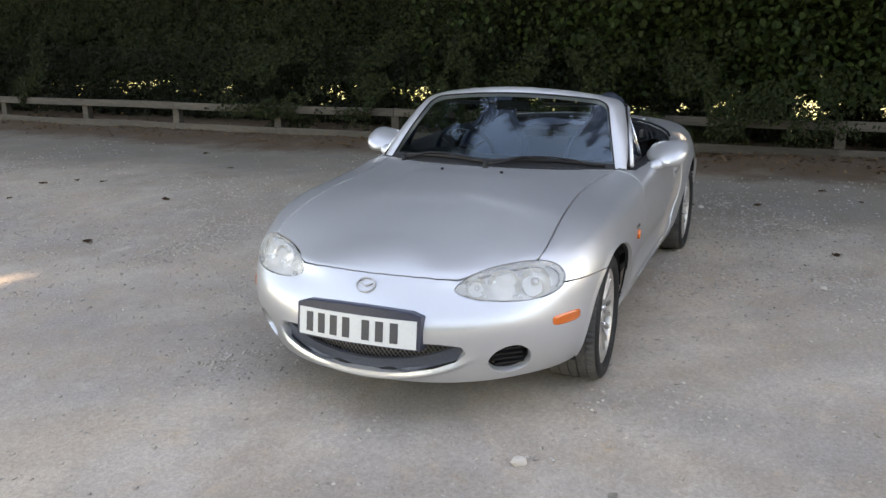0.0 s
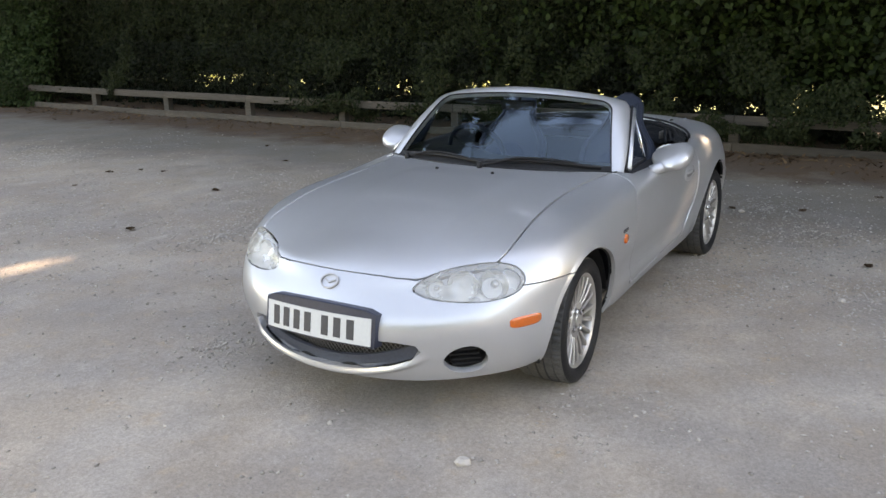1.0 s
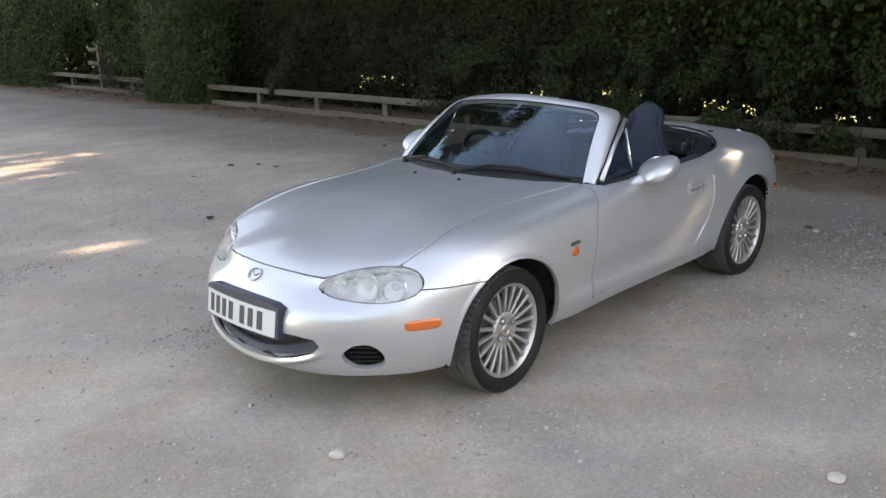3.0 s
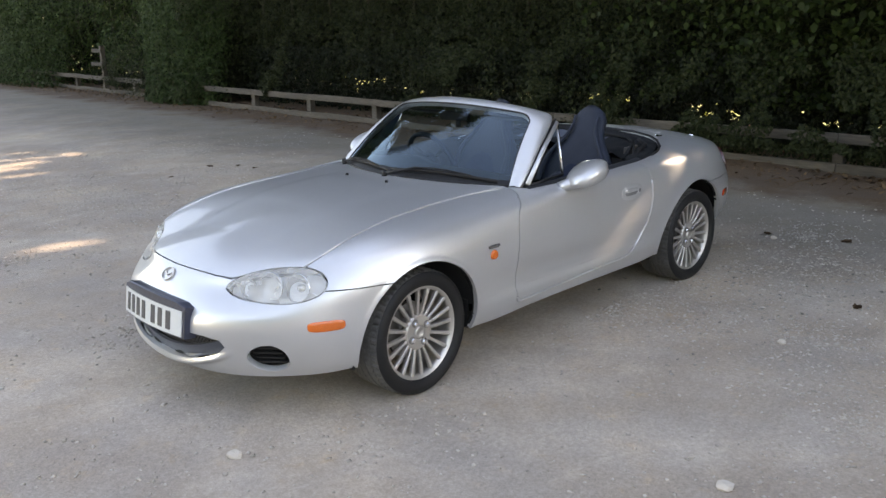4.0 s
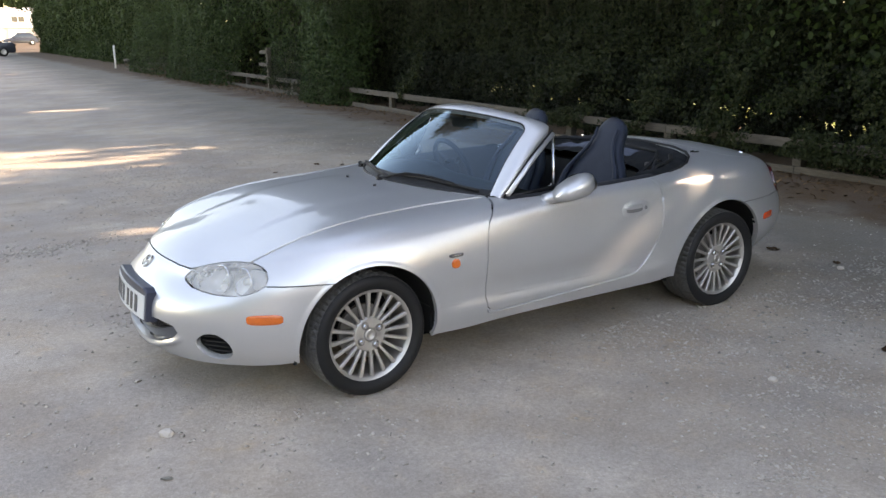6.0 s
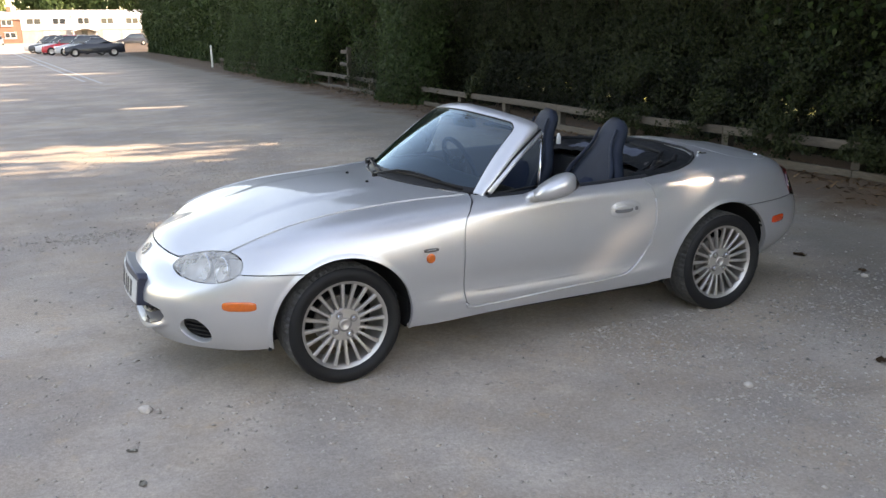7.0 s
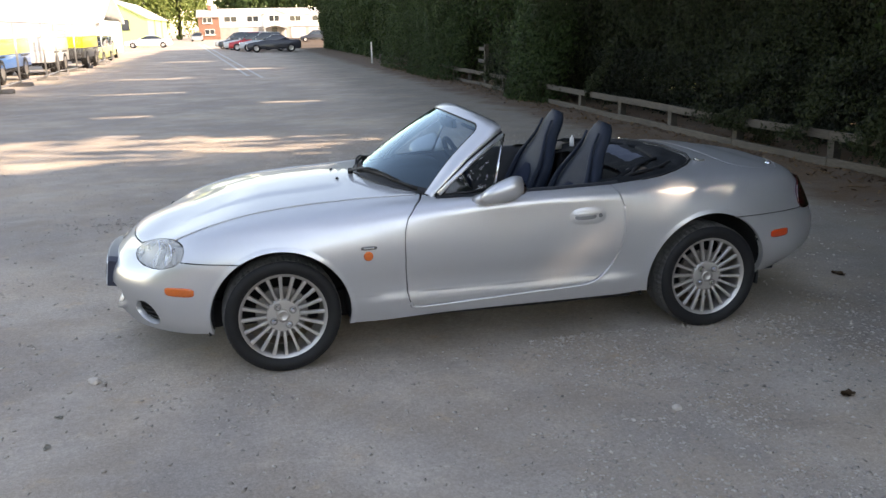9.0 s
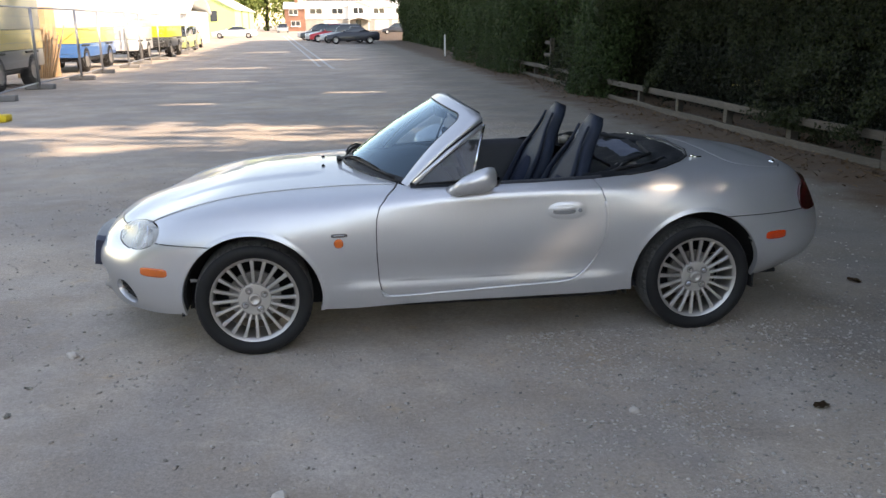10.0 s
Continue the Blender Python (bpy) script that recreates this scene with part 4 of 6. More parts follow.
# House at the end of the road.
house = tagged(new("house"), "two-storey white house with a brick wing and pale roof", "house")
Y = 165
box("ground_floor", -2.9, 22, Y, Y + 9, 0, 2.2, M_GREYWALL, house, "grey brick ground floor")
box("upper_floor", -2.9, 22, Y - .15, Y + 9, 2.2, 4.55, M_WHITEWALL, house, "white rendered upper floor")
box("brick_wing", -6.7, -2.95, Y - 1.5, Y + 8, 0, 4.3, M_BRICK, house, "red brick wing")


def gable_roof(name, x0, x1, y0, y1, z, rise, mat, parent, along="x", over=.3):
    verts = []
    if along == "x":
        ym = (y0 + y1) / 2
        prof = [(y0 - over, z - .1), (ym, z + rise), (y1 + over, z - .1), (y1 + over, z - .25), (ym, z + rise - .2), (y0 - over, z - .25)]
        verts = [(x0 - over, a, b) for a, b in prof] + [(x1 + over, a, b) for a, b in prof]
    else:
        xm = (x0 + x1) / 2
        prof = [(x0 - over, z - .1), (xm, z + rise), (x1 + over, z - .1), (x1 + over, z - .25), (xm, z + rise - .2), (x0 - over, z - .25)]
        verts = [(a, y0 - over, b) for a, b in prof] + [(a, y1 + over, b) for a, b in prof]
    faces = [(i, (i + 1) % 6, (i + 1) % 6 + 6, i + 6) for i in range(6)] + [(0, 1, 4, 5), (1, 2, 3, 4), (6, 7, 10, 11), (7, 8, 9, 10)]
    ob = mesh_object(name, verts, faces, mat, parent, smooth=False)
    return ob


def gable_wall(name, x0, x1, y0, y1, z0, z1, rise, mat, parent):
    """An upright block with a pointed front that looks to -y."""
    xm = (x0 + x1) / 2
    prof = [(x0, z0), (x1, z0), (x1, z1), (xm, z1 + rise), (x0, z1)]
    verts = [(a, y0, b) for a, b in prof] + [(a, y1, b) for a, b in prof]
    faces = [(0, 1, 2, 3, 4), (9, 8, 7, 6, 5)] + [(i + 5, (i + 1) % 5 + 5, (i + 1) % 5, i) for i in range(5)]
    return mesh_object(name, verts, faces, mat, parent, smooth=False)


gable_roof("roof", -2.9, 22, Y, Y + 9, 4.6, 1.1, M_ROOF, house)
gable_roof("wing_roof", -6.7, -2.6, Y - 1.5, Y + 8, 4.3, 1.2, M_ROOF, house)
gable_wall("gable", 5.4, 9.2, Y - .7, Y + 3, 2.2, 4.7, .8, M_WHITEWALL, house)
gable_roof("gable_roof", 5.4, 9.2, Y - .7, Y + 3, 4.75, .85, M_ROOF, house, "y", .25)
gable_roof("porch_roof", 5.2, 9.4, Y - 2.0, Y, 2.05, .55, M_ROOF, house, "y", .2)
for x in (5.4, 9.2):
    box("porch_post", x - .08, x + .08, Y - 1.95, Y - 1.8, 0, 1.95, M_WHITEWALL, house)


def house_window(x0, x1, z0, z1, y):
    w = box("window", x0, x1, y - .10, y - .02, z0, z1, M_WHITEWALL, house)
    n = 2 if x1 - x0 > 1.2 else 1
    for k in range(n):
        a = x0 + .08 + (x1 - x0 - .08) * k / n
        box("pane", a, x0 + (x1 - x0) * (k + 1) / n - .08, y - .115, y - .101, z0 + .08, z1 - .08, M_WINDOW, w)
    box("sill", x0 - .08, x1 + .08, y - .20, y - .02, z0 - .10, z0, M_WHITEWALL, w)


for x0, x1 in ((-2.0, .4), (2.2, 4.4), (10.2, 12.4), (14.5, 16.7)):
    house_window(x0, x1, 3.1, 4.2, Y - .15)
house_window(6.3, 8.3, 3.1, 4.3, Y - .7)
house_window(-5.9, -4.2, 3.0, 4.0, Y - 1.5)
house_window(-5.6, -3.8, .9, 1.9, Y - 1.5)
for x0, x1 in ((.6, 3.2), (10.4, 13.2), (13.8, 16.6)):
    box("garage_door", x0, x1, Y - .06, Y + .02, .02, 2.0, M_ROOF, house, "pale garage door")
box("front_door", 6.8, 7.8, Y - .06, Y + .02, .02, 2.0, M_WINDOW, house, "dark front door")
box("chimney", -4.9, -4.2, Y + 2.5, Y + 3.2, 4.5, 6.3, M_BRICK, house)

# Long white shed and pale green gabled sheds in the yard.
shed = tagged(new("shed"), "long white shed with a low pale roof", "shed")
box("wall", -26, -9.6, 62, 74, 0, 2.5, M_WHITEWALL, shed)
gable_roof("roof", -26, -9.6, 62, 74, 2.55, 2.2, material("white_roof", (.8, .8, .78), .6, vary=.2), shed)
for k in range(3):
    box("window", -24 + 4.5 * k, -21.6 + 4.5 * k, 61.94, 62.02, 1.3, 2.2, M_WINDOW, shed)
box("door", -11.6, -10.3, 61.94, 62.02, .02, 2.1, M_WINDOW, shed)
for k in range(3):
    x0, y0 = -12.4 + .1 * k, 100 + 9 * k
    g = tagged(new("gabled_shed"), "pale green gabled shed in the yard", "shed", "green sheds")
    gable_wall("wall", x0 - 5, x0 + 2.6, y0, y0 + 8, 0, 3.2, 2.0, M_GREENSHED, g)
    gable_roof("roof", x0 - 5, x0 + 2.6, y0, y0 + 8, 3.3, 2.05, M_ROOF, g, "y", .2)
    box("window", x0 - .2, x0 + .6, y0 - .06, y0 + .02, 1.8, 3.0, M_WINDOW, g)
    box("door", x0 - 3.4, x0 - 1.4, y0 - .06, y0 + .02, .02, 2.4, M_WHITEWALL, g)

# Temporary mesh fence panels along the yard.
for k in range(11):
    y0 = 11.0 + 3.5 * k
    x0, x1 = -6.55 - .12 * k * .6 + (.12 if k % 2 else -.05), -6.55 - .12 * (k + 1) * .6 + (.12 if k % 2 == 0 else -.05)
    y1 = y0 + 3.4
    pnl = tagged(new("mesh_barrier"), "galvanised mesh barrier standing on concrete feet", "barrier", "temporary mesh barriers")
    a, b = Vector((x0, y0, 0)), Vector((x1, y1, 0))
    zz = lambda h: Vector((0, 0, h))
    tube("upright", [a + zz(.05), a + zz(1.98)], .022, M_STEEL, pnl, n=8)
    tube("upright", [b + zz(.05), b + zz(1.98)], .022, M_STEEL, pnl, n=8)
    tube("top_rail", [a + zz(1.98), b + zz(1.98)], .020, M_STEEL, pnl, n=8)
    tube("bottom_rail", [a + zz(.17), b + zz(.17)], .018, M_STEEL, pnl, n=8)
    V = []
    up = Vector((0, 0, 1))
    d = (b - a).normalized()
    for q in range(1, 44):
        p = a.lerp(b, q / 44)
        V.append((p + zz(.17) - d * .0022, p + zz(.17) + d * .0022, p + zz(1.97) + d * .0022, p + zz(1.97) - d * .0022))
    for q in range(1, 9):
        h = .17 + 1.8 * q / 9
        V.append((a + zz(h - .0022), b + zz(h - .0022), b + zz(h + .0022), a + zz(h + .0022)))
    many("wire_mesh", np.array([[tuple(c) for c in f] for f in V]), 4, M_STEEL, pnl)["kind"] = "stuff"
    foot = bmesh.new()
    box_into(foot, -.35, .35, -.11, .11, 0, .13, bevel=.02, m=Matrix.Translation((x0, y0, 0)))
    part("foot", foot, M_BLOCK, pnl, smooth=True, angle=50)

# Vehicles behind the mesh fence.
def build_box_truck(m, label, lower, band, upper, length, height, name="truck"):
    t = tagged(new(name), label, name)
    L, H = length, height
    box("chassis", .1, L - .1, -.9, .9, .36, .495, M_BLACK, t, bevel=.02)
    box("lower_panel", 0, L, -1.0, 1.0, .50, .95, coat("lower_paint", lower), t, bevel=.03)
    box("band", 0, L, -1.003, 1.003, .957, 1.45, coat("band_paint", band), t, bevel=.02)
    box("upper_panel", 0, L, -1.0, 1.0, 1.457, H, coat("upper_paint", upper), t, bevel=.05)
    for x in (.9, L - 1.0):
        for s in (-.88, .88):
            wheel_into(t, x, s, .42, .42, .26)
            box("mudguard", x - .5, x + .5, s - .15, s + .15, .86, .92, M_BLACK, t, bevel=.02)
    for s in (-.7, .7):
        box("lamp", L - .01, L + .03, s - .12, s + .12, .70, .95, M_RED, t, bevel=.01)
    t.matrix_basis = m
    return t


build_box_truck(pose(-8.65, 25.2, 0, 0, 0, 90), "box truck in white with a yellow band and blue lower panels", (.06, .20, .50), (.80, .76, .22), (.82, .82, .82), 5.2, 3.3)
build_box_truck(pose(-8.35, 16.2, 0, 0, 0, 90), "yellow and grey box van behind the mesh fence", (.25, .25, .24), (.82, .68, .28), (.80, .76, .55), 4.4, 3.0, "van")
build_box_truck(pose(-8.3, 32.4, 0, 0, 0, 90), "white box trailer with dark mudguards", (.80, .80, .80), (.80, .80, .80), (.82, .82, .82), 3.6, 2.5, "trailer")
build_box_truck(pose(-8.0, 38.0, 0, 0, 0, 90), "white and yellow van behind the mesh fence", (.06, .06, .06), (.80, .70, .05), (.82, .82, .80), 4.4, 2.4, "van")
build_far_car(pose(-8.2, 46, 0, 0, 0, 90), (.70, .72, .30), "yellow-green estate car parked in the yard", "estate", 4.3)
build_far_car(pose(-8.6, 52, 0, 0, 0, 90), (.75, .78, .35), "yellow-green hatchback parked in the yard", "hatch", 4.0)
build_far_car(pose(-11.4, 91, 0, 0, 0, 0), (.80, .80, .80), "white pickup parked in the yard", "coupe", 4.8)

# Stacked timber leaning in an orange frame.
pile = tagged(new("timber_stack"), "orange stack of sawn timber leaning behind the mesh fence", "timber")
for k in range(16):
    a = -.35 + .05 * k
    x = -8.35 + .035 * k
    tube("plank", [(x, 22.0 + .06 * k, .02), (x + a * .9, 22.3 + .06 * k, 1.35 + .2 * math.sin(k * 2.2))], .055, M_TIMBER, pile, n=4, flat=.4)
box("crate", -8.9, -7.9, 22.9, 23.9, 0, 2.1, material("orange_crate", (.58, .36, .20), .7, vary=.5, scale=2), pile, bevel=.03)
bm = bmesh.new()
box_into(bm, -5.4, -4.9, 10.2, 10.5, 0, .12, bevel=.04)
tagged(part("yellow_block", bm, material("yellow_rubber", (.80, .55, .02), .6, vary=.2), smooth=True, angle=50), "yellow rubber block on the road by the mesh fence", "block")


# Trees at the far end.
def build_tree(x, y, h, r, count, leaf, mat, label, hang=0.0):
    t = tagged(new("tree"), label, "tree", "trees at the end of the road")
    tube("trunk", [(x, y, -.1), (x + .15, y, h * .25), (x - .1, y + .1, h * .5), (x, y, h * .8)], .05 * h * .6, M_BARK, t, n=9, taper=lambda f: 1 - .75 * f)
    heads = []
    for q in range(9):
        a = q * 2.4
        e = Vector((x + r * .62 * math.cos(a), y + r * .62 * math.sin(a), h * (.50 + .42 * ((q * 5) % 9) / 9)))
        heads.append(e)
        tube("limb", [(x, y, h * .35), ((x + e.x) / 2, (y + e.y) / 2, e.z * .8), tuple(e)], .012 * h, M_BARK, t, n=6, taper=lambda f: 1 - .7 * f)

    def place(n):
        c = np.array([tuple(heads[i]) for i in rng.integers(0, 9, n)])
        d = rng.normal(0, 1, (n, 3))
        d /= np.linalg.norm(d, axis=1, keepdims=True)
        P = c + d * (r * .48 * rng.uniform(.35, 1, (n, 1)) ** .5) * np.array((1, 1, .8 + hang))
        if hang:
            P[:, 2] -= np.abs(rng.normal(0, h * .16, n))
        P[:, 2] = np.maximum(P[:, 2], .5)
        return P, d
    leaves(count, place, leaf, mat, "crown", t, .5, 4, .5 + hang)
    return t


M_WILLOW = leaf_material("willow_leaves", (.12, .17, .05), (.24, .28, .10), .4)
M_FARLEAF = leaf_material("far_leaves", (.04, .07, .03), (.09, .13, .05), .3)
build_tree(-11, 178, 15, 6, 5000, .42, M_WILLOW, "pale green willow behind the yard", .5)
build_tree(-18, 172, 14, 6, 5000, .42, M_WILLOW, "pale green willow behind the yard", .5)
build_tree(-27, 185, 16, 7, 5000, .5, M_FARLEAF, "dark green tree behind the yard")
build_tree(-38, 180, 15, 7, 4000, .5, M_FARLEAF, "dark green tree behind the yard")
build_tree(2, 190, 13, 6, 4000, .5, M_FARLEAF, "dark green tree behind the house")
build_tree(12, 192, 14, 7, 4000, .5, M_FARLEAF, "dark green tree behind the house")
build_tree(22, 186, 13, 6, 3000, .5, M_FARLEAF, "dark green tree behind the house")
build_tree(-52, 190, 16, 8, 4000, .5, M_FARLEAF, "dark green tree behind the yard")
build_tree(9.5, 80, 7.5, 3.2, 5000, .16, M_BROAD, "leafy tree at the end of the hedge")


# Plain unseen tree belts behind the camera, added to block low sky and keep shade.
def belt(x0, y0, x1, y1, h, count, label):
    t = tagged(new("tree_belt"), label, "trees", kind="stuff")
    way = Vector((-(y1 - y0), x1 - x0, 0)).normalized()

    def place(n):
        f = rng.uniform(0, 1, n)
        P = np.stack((x0 + (x1 - x0) * f, y0 + (y1 - y0) * f, rng.uniform(0, 1, n) ** .8 * h * (.75 + .25 * np.sin(f * 37) * np.sin(f * 91))), 1)
        P[:, :2] += rng.normal(0, .8, (n, 2))
        O = np.zeros_like(P)
        O[:] = way
        return P, O
    leaves(count, place, .55, M_FARLEAF, "foliage", t, .7)
    for k in range(12):
        q = Vector((x0, y0, -.1)).lerp(Vector((x1, y1, -.1)), (k + .5) / 12)
        tube("trunk", [tuple(q), (q.x + .2, q.y, h * .3), (q.x, q.y + .2, h * .7)], .22, M_BARK, t, n=7, taper=lambda f: 1 - .6 * f)


belt(11, -9, 9.4, -12.5, 12, 3600, "unseen belt of trees added at the corner to block the sky")
belt(-34, -40, -32, 6, 15, 9000, "unseen plain belt of trees added across the yard to block low sky")
belt(-34, -30, 14, -32, 5, 4000, "unseen plain belt of trees added behind the parking place to block low sky")

# ---- the car ----
# Lines of the body from nose to tail (near side): each is a run of (x, y, z) through fifteen stations.
RAILS = (
    [(-.80, 0, .185), (-.765, -.27, .185), (-.655, -.48, .185), (-.50, -.64, .19), (-.335, -.735, .20), (0, -.77, .20), (.38, -.765, .20), (.75, -.765, .215),
     (1.25, -.765, .22), (1.75, -.77, .225), (2.26, -.775, .24), (2.62, -.72, .26), (2.87, -.56, .27), (3.0, -.30, .27), (3.03, 0, .27)],
    [(-.838, 0, .25), (-.805, -.27, .25), (-.69, -.48, .25), (-.545, -.65, .255), (-.345, -.765, .26), (0, -.80, .27), (.38, -.795, .27), (.75, -.78, .27),
     (1.25, -.782, .275), (1.75, -.79, .285), (2.26, -.80, .30), (2.62, -.765, .32), (2.935, -.605, .32), (3.08, -.32, .32), (3.11, 0, .32)],
    [(-.858, 0, .36), (-.825, -.27, .36), (-.72, -.485, .36), (-.575, -.665, .365), (-.35, -.785, .37), (0, -.822, .37), (.38, -.815, .37), (.75, -.80, .36),
     (1.25, -.80, .36), (1.75, -.805, .37), (2.26, -.83, .39), (2.62, -.793, .40), (2.985, -.630, .40), (3.11, -.325, .40), (3.14, 0, .40)],
    [(-.835, 0, .46), (-.805, -.27, .46), (-.71, -.48, .465), (-.565, -.66, .475), (-.345, -.785, .48), (0, -.838, .48), (.38, -.83, .48), (.75, -.822, .48),
     (1.25, -.823, .48), (1.75, -.826, .49), (2.26, -.842, .50), (2.62, -.80, .50), (2.992, -.632, .50), (3.11, -.325, .50), (3.14, 0, .50)],
    [(-.775, 0, .545), (-.735, -.24, .54), (-.645, -.42, .54), (-.53, -.645, .555), (-.335, -.78, .565), (0, -.838, .58), (.38, -.835, .58), (.75, -.832, .59),
     (1.25, -.833, .60), (1.75, -.835, .61), (2.26, -.842, .61), (2.62, -.793, .60), (2.968, -.618, .60), (3.075, -.315, .60), (3.105, 0, .60)],
    [(-.72, 0, .59), (-.70, -.24, .585), (-.62, -.42, .585), (-.485, -.61, .63), (-.30, -.745, .645), (0, -.80, .68), (.38, -.812, .685), (.75, -.82, .70),
     (1.25, -.825, .72), (1.75, -.825, .725), (2.26, -.81, .73), (2.62, -.755, .72), (2.905, -.585, .715), (3.0, -.31, .715), (3.005, 0, .71)],
    [(-.66, 0, .625), (-.64, -.22, .62), (-.56, -.39, .625), (-.42, -.545, .67), (-.255, -.66, .71), (0, -.70, .745), (.38, -.71, .765), (.75, -.745, .785),
     (1.25, -.77, .805), (1.75, -.76, .81), (2.26, -.72, .815), (2.62, -.66, .805), (2.855, -.535, .790), (2.93, -.29, .795), (2.93, 0, .80)],
    [(-.55, 0, .665), (-.52, -.12, .668), (-.45, -.21, .68), (-.33, -.30, .705), (-.19, -.35, .74), (0, -.36, .775), (.38, -.36, .80), (.75, -.38, .815),
     (1.25, -.40, .82), (1.75, -.45, .845), (2.26, -.42, .86), (2.62, -.38, .85), (2.72, -.31, .835), (2.82, -.18, .83), (2.87, 0, .825)],
    [(-.45, 0, .69), (-.43, 0, .695), (-.37, 0, .71), (-.26, 0, .735), (-.13, 0, .76), (0, 0, .785), (.38, 0, .815), (.75, 0, .835),
     (1.25, 0, .82), (1.75, 0, .855), (2.26, 0, .875), (2.58, 0, .868), (2.70, 0, .85), (2.78, 0, .842), (2.82, 0, .838)],
)


def pad(c):
    """Adds the mirrored stations beyond nose and tail, and the lines beyond the centre and under the sill."""
    flip = np.array((1, -1, 1.0))
    c = np.concatenate((c[:, 1:2] * flip, c, c[:, -2:-1] * flip), axis=1)
    return np.concatenate((2 * c[:1] - c[1:2], c, c[-2:-1] * flip), axis=0)


CAGE = np.array(RAILS, float)
NK, NJ = CAGE.shape[:2]
WK, WJ = bspline_weights(NK, np.arange(NK)), bspline_weights(NJ, np.arange(NJ))
ctrl = CAGE.copy()
for _ in range(3):
    ctrl += 0.75 * (CAGE - np.einsum("ak,kjc,bj->abc", WK, pad(ctrl), WJ))
CTRL = pad(ctrl)


def shell(u, v):
    """Points and outward normals of the near half of the body on a grid of u (0 nose to 14 tail) and v (0 sill to 8 centre)."""
    e = 1e-3
    U, V = np.clip(u, 0, NJ - 1), np.clip(v, 0, NK - 1)
    wu, wv = bspline_weights(NJ, U), bspline_weights(NK, V)
    wu2, wv2 = bspline_weights(NJ, U + np.where(U < 7, e, -e)), bspline_weights(NK, V + np.where(V < 4, e, -e))
    P = np.einsum("ak,kjc,bj->bac", wv, CTRL, wu)
    du = (np.einsum("ak,kjc,bj->bac", wv, CTRL, wu2) - P) * np.where(U < 7, 1, -1)[:, None, None]
    dv = (np.einsum("ak,kjc,bj->bac", wv2, CTRL, wu) - P) * np.where(V < 4, 1, -1)[None, :, None]
    N = np.cross(du, dv)
    N /= np.linalg.norm(N, axis=-1, keepdims=True) + 1e-12
    return P, N


def relief(P, N):
    """Finer shape on the shell: rolled arch lips, and the step along the lower doors."""
    x, y, z = P[..., 0], P[..., 1], P[..., 2]
    h = np.zeros_like(x)
    low = y < -.6
    for cx, cz, r in (F_ARCH, R_ARCH):
        d = np.hypot(x - cx, z - cz) - r
        h += np.where(low, .0048 * (1 - smooth(d / .026)) * (z > .18), 0)
    run = smooth((x - .30) / .25) * (1 - smooth((x - 1.72) / .2))
    h += np.where(low, run * (.012 * (1 - smooth((z - .300) / .055)) - .007 * np.exp(-((z - .400) / .055) ** 2)), 0)
    h += np.where((z > .6) & (x < .75), .007 * (1 - smooth((np.abs(y) - .27) / .075)) * smooth((x + .50) / .30) * (1 - smooth((x - .25) / .2)), 0)
    lip = .206 + .072 * (y / .385) ** 2
    h += np.where(x < -.5, .017 * np.exp(-((z - lip) / .014) ** 2) * (1 - smooth((np.abs(y) - .36) / .10)), 0)
    Q = P + N * h[..., None]
    du, dv = np.gradient(Q, axis=0), np.gradient(Q, axis=1)
    M = np.cross(du, dv)
    ln = np.linalg.norm(M, axis=-1, keepdims=True)
    M = np.where(ln > 1e-9, M / (ln + 1e-12), N)
    f = smooth(np.abs(h) / .0006)[..., None]
    M = N * (1 - f) + M * f
    return Q, M


F_ARCH, R_ARCH = (-.002, .268, .336), (2.245, .292, .344)
FLIP = np.array((1, -1, 1.0))


def panel(name, u0, u1, v0, v1, clips, mat, parent, label="", both=False, side=-1, step=22, vstep=10, depth=0.014, out=0.0):
    """A body panel: the part of the shell for which every clip (a function of x, y, z) is positive, with its edges turned in."""
    u = np.linspace(u0, u1, max(2, int((u1 - u0) * step)))
    v = np.linspace(v0, v1, max(2, int((v1 - v0) * vstep)))
    P, N = shell(u, v)
    P, N = relief(P, N)
    F = [c(P[..., 0], P[..., 1], P[..., 2]) for c in clips]
    V, M, faces = clip_grid(P + N * (out(P[..., 2])[..., None] if callable(out) else out), N, F)
    if both:
        V, M, faces = rim(V, M, faces, depth, skip=lambda p: abs(p[1]) < 1e-4)
        k = len(V)
        V2 = [p * FLIP for p in V]
        M2 = [p * FLIP for p in M]
        faces = faces + [[i + k for i in f][::-1] for f in faces]
        V, M = V + V2, M + M2
    else:
        V, M, faces = rim(V, M, faces, depth)
        if side > 0:
            V, M, faces = [p * FLIP for p in V], [p * FLIP for p in M], [f[::-1] for f in faces]
    return mesh_object(name, V, faces, mat, parent, label, normals=M)



def mirrored(half):
    """A closed plan outline from its near half, which runs from the centre line round to the centre line."""
    h = [tuple(p) for p in half]
    return np.array(h + [(x, -y) for x, y in h[::-1] if abs(y) > 1e-6])


GAP = 0.0026
BONNET = mirrored([(-.718, 0), (-.714, -.09), (-.704, -.18), (-.686, -.27), (-.658, -.348), (-.638, -.375), (-.577, -.432), (-.516, -.525), (-.468, -.61), (-.40, -.622), (-.30, -.622),
                   (-.07, -.610), (.10, -.600), (.25, -.596), (.43, -.603), (.60, -.630), (.695, -.652), (.65, -.560), (.59, -.43), (.53, -.30), (.485, -.17), (.462, 0)])
OPENING = mirrored([(.478, 0), (.503, -.17), (.549, -.30), (.609, -.43), (.67, -.56), (.745, -.68), (.80, -.735), (1.0, -.763), (1.4, -.775), (1.70, -.762), (1.88, -.733), (2.0, -.70), (2.11, -.645),
                    (2.23, -.55), (2.31, -.45), (2.363, -.297), (2.377, 0)])
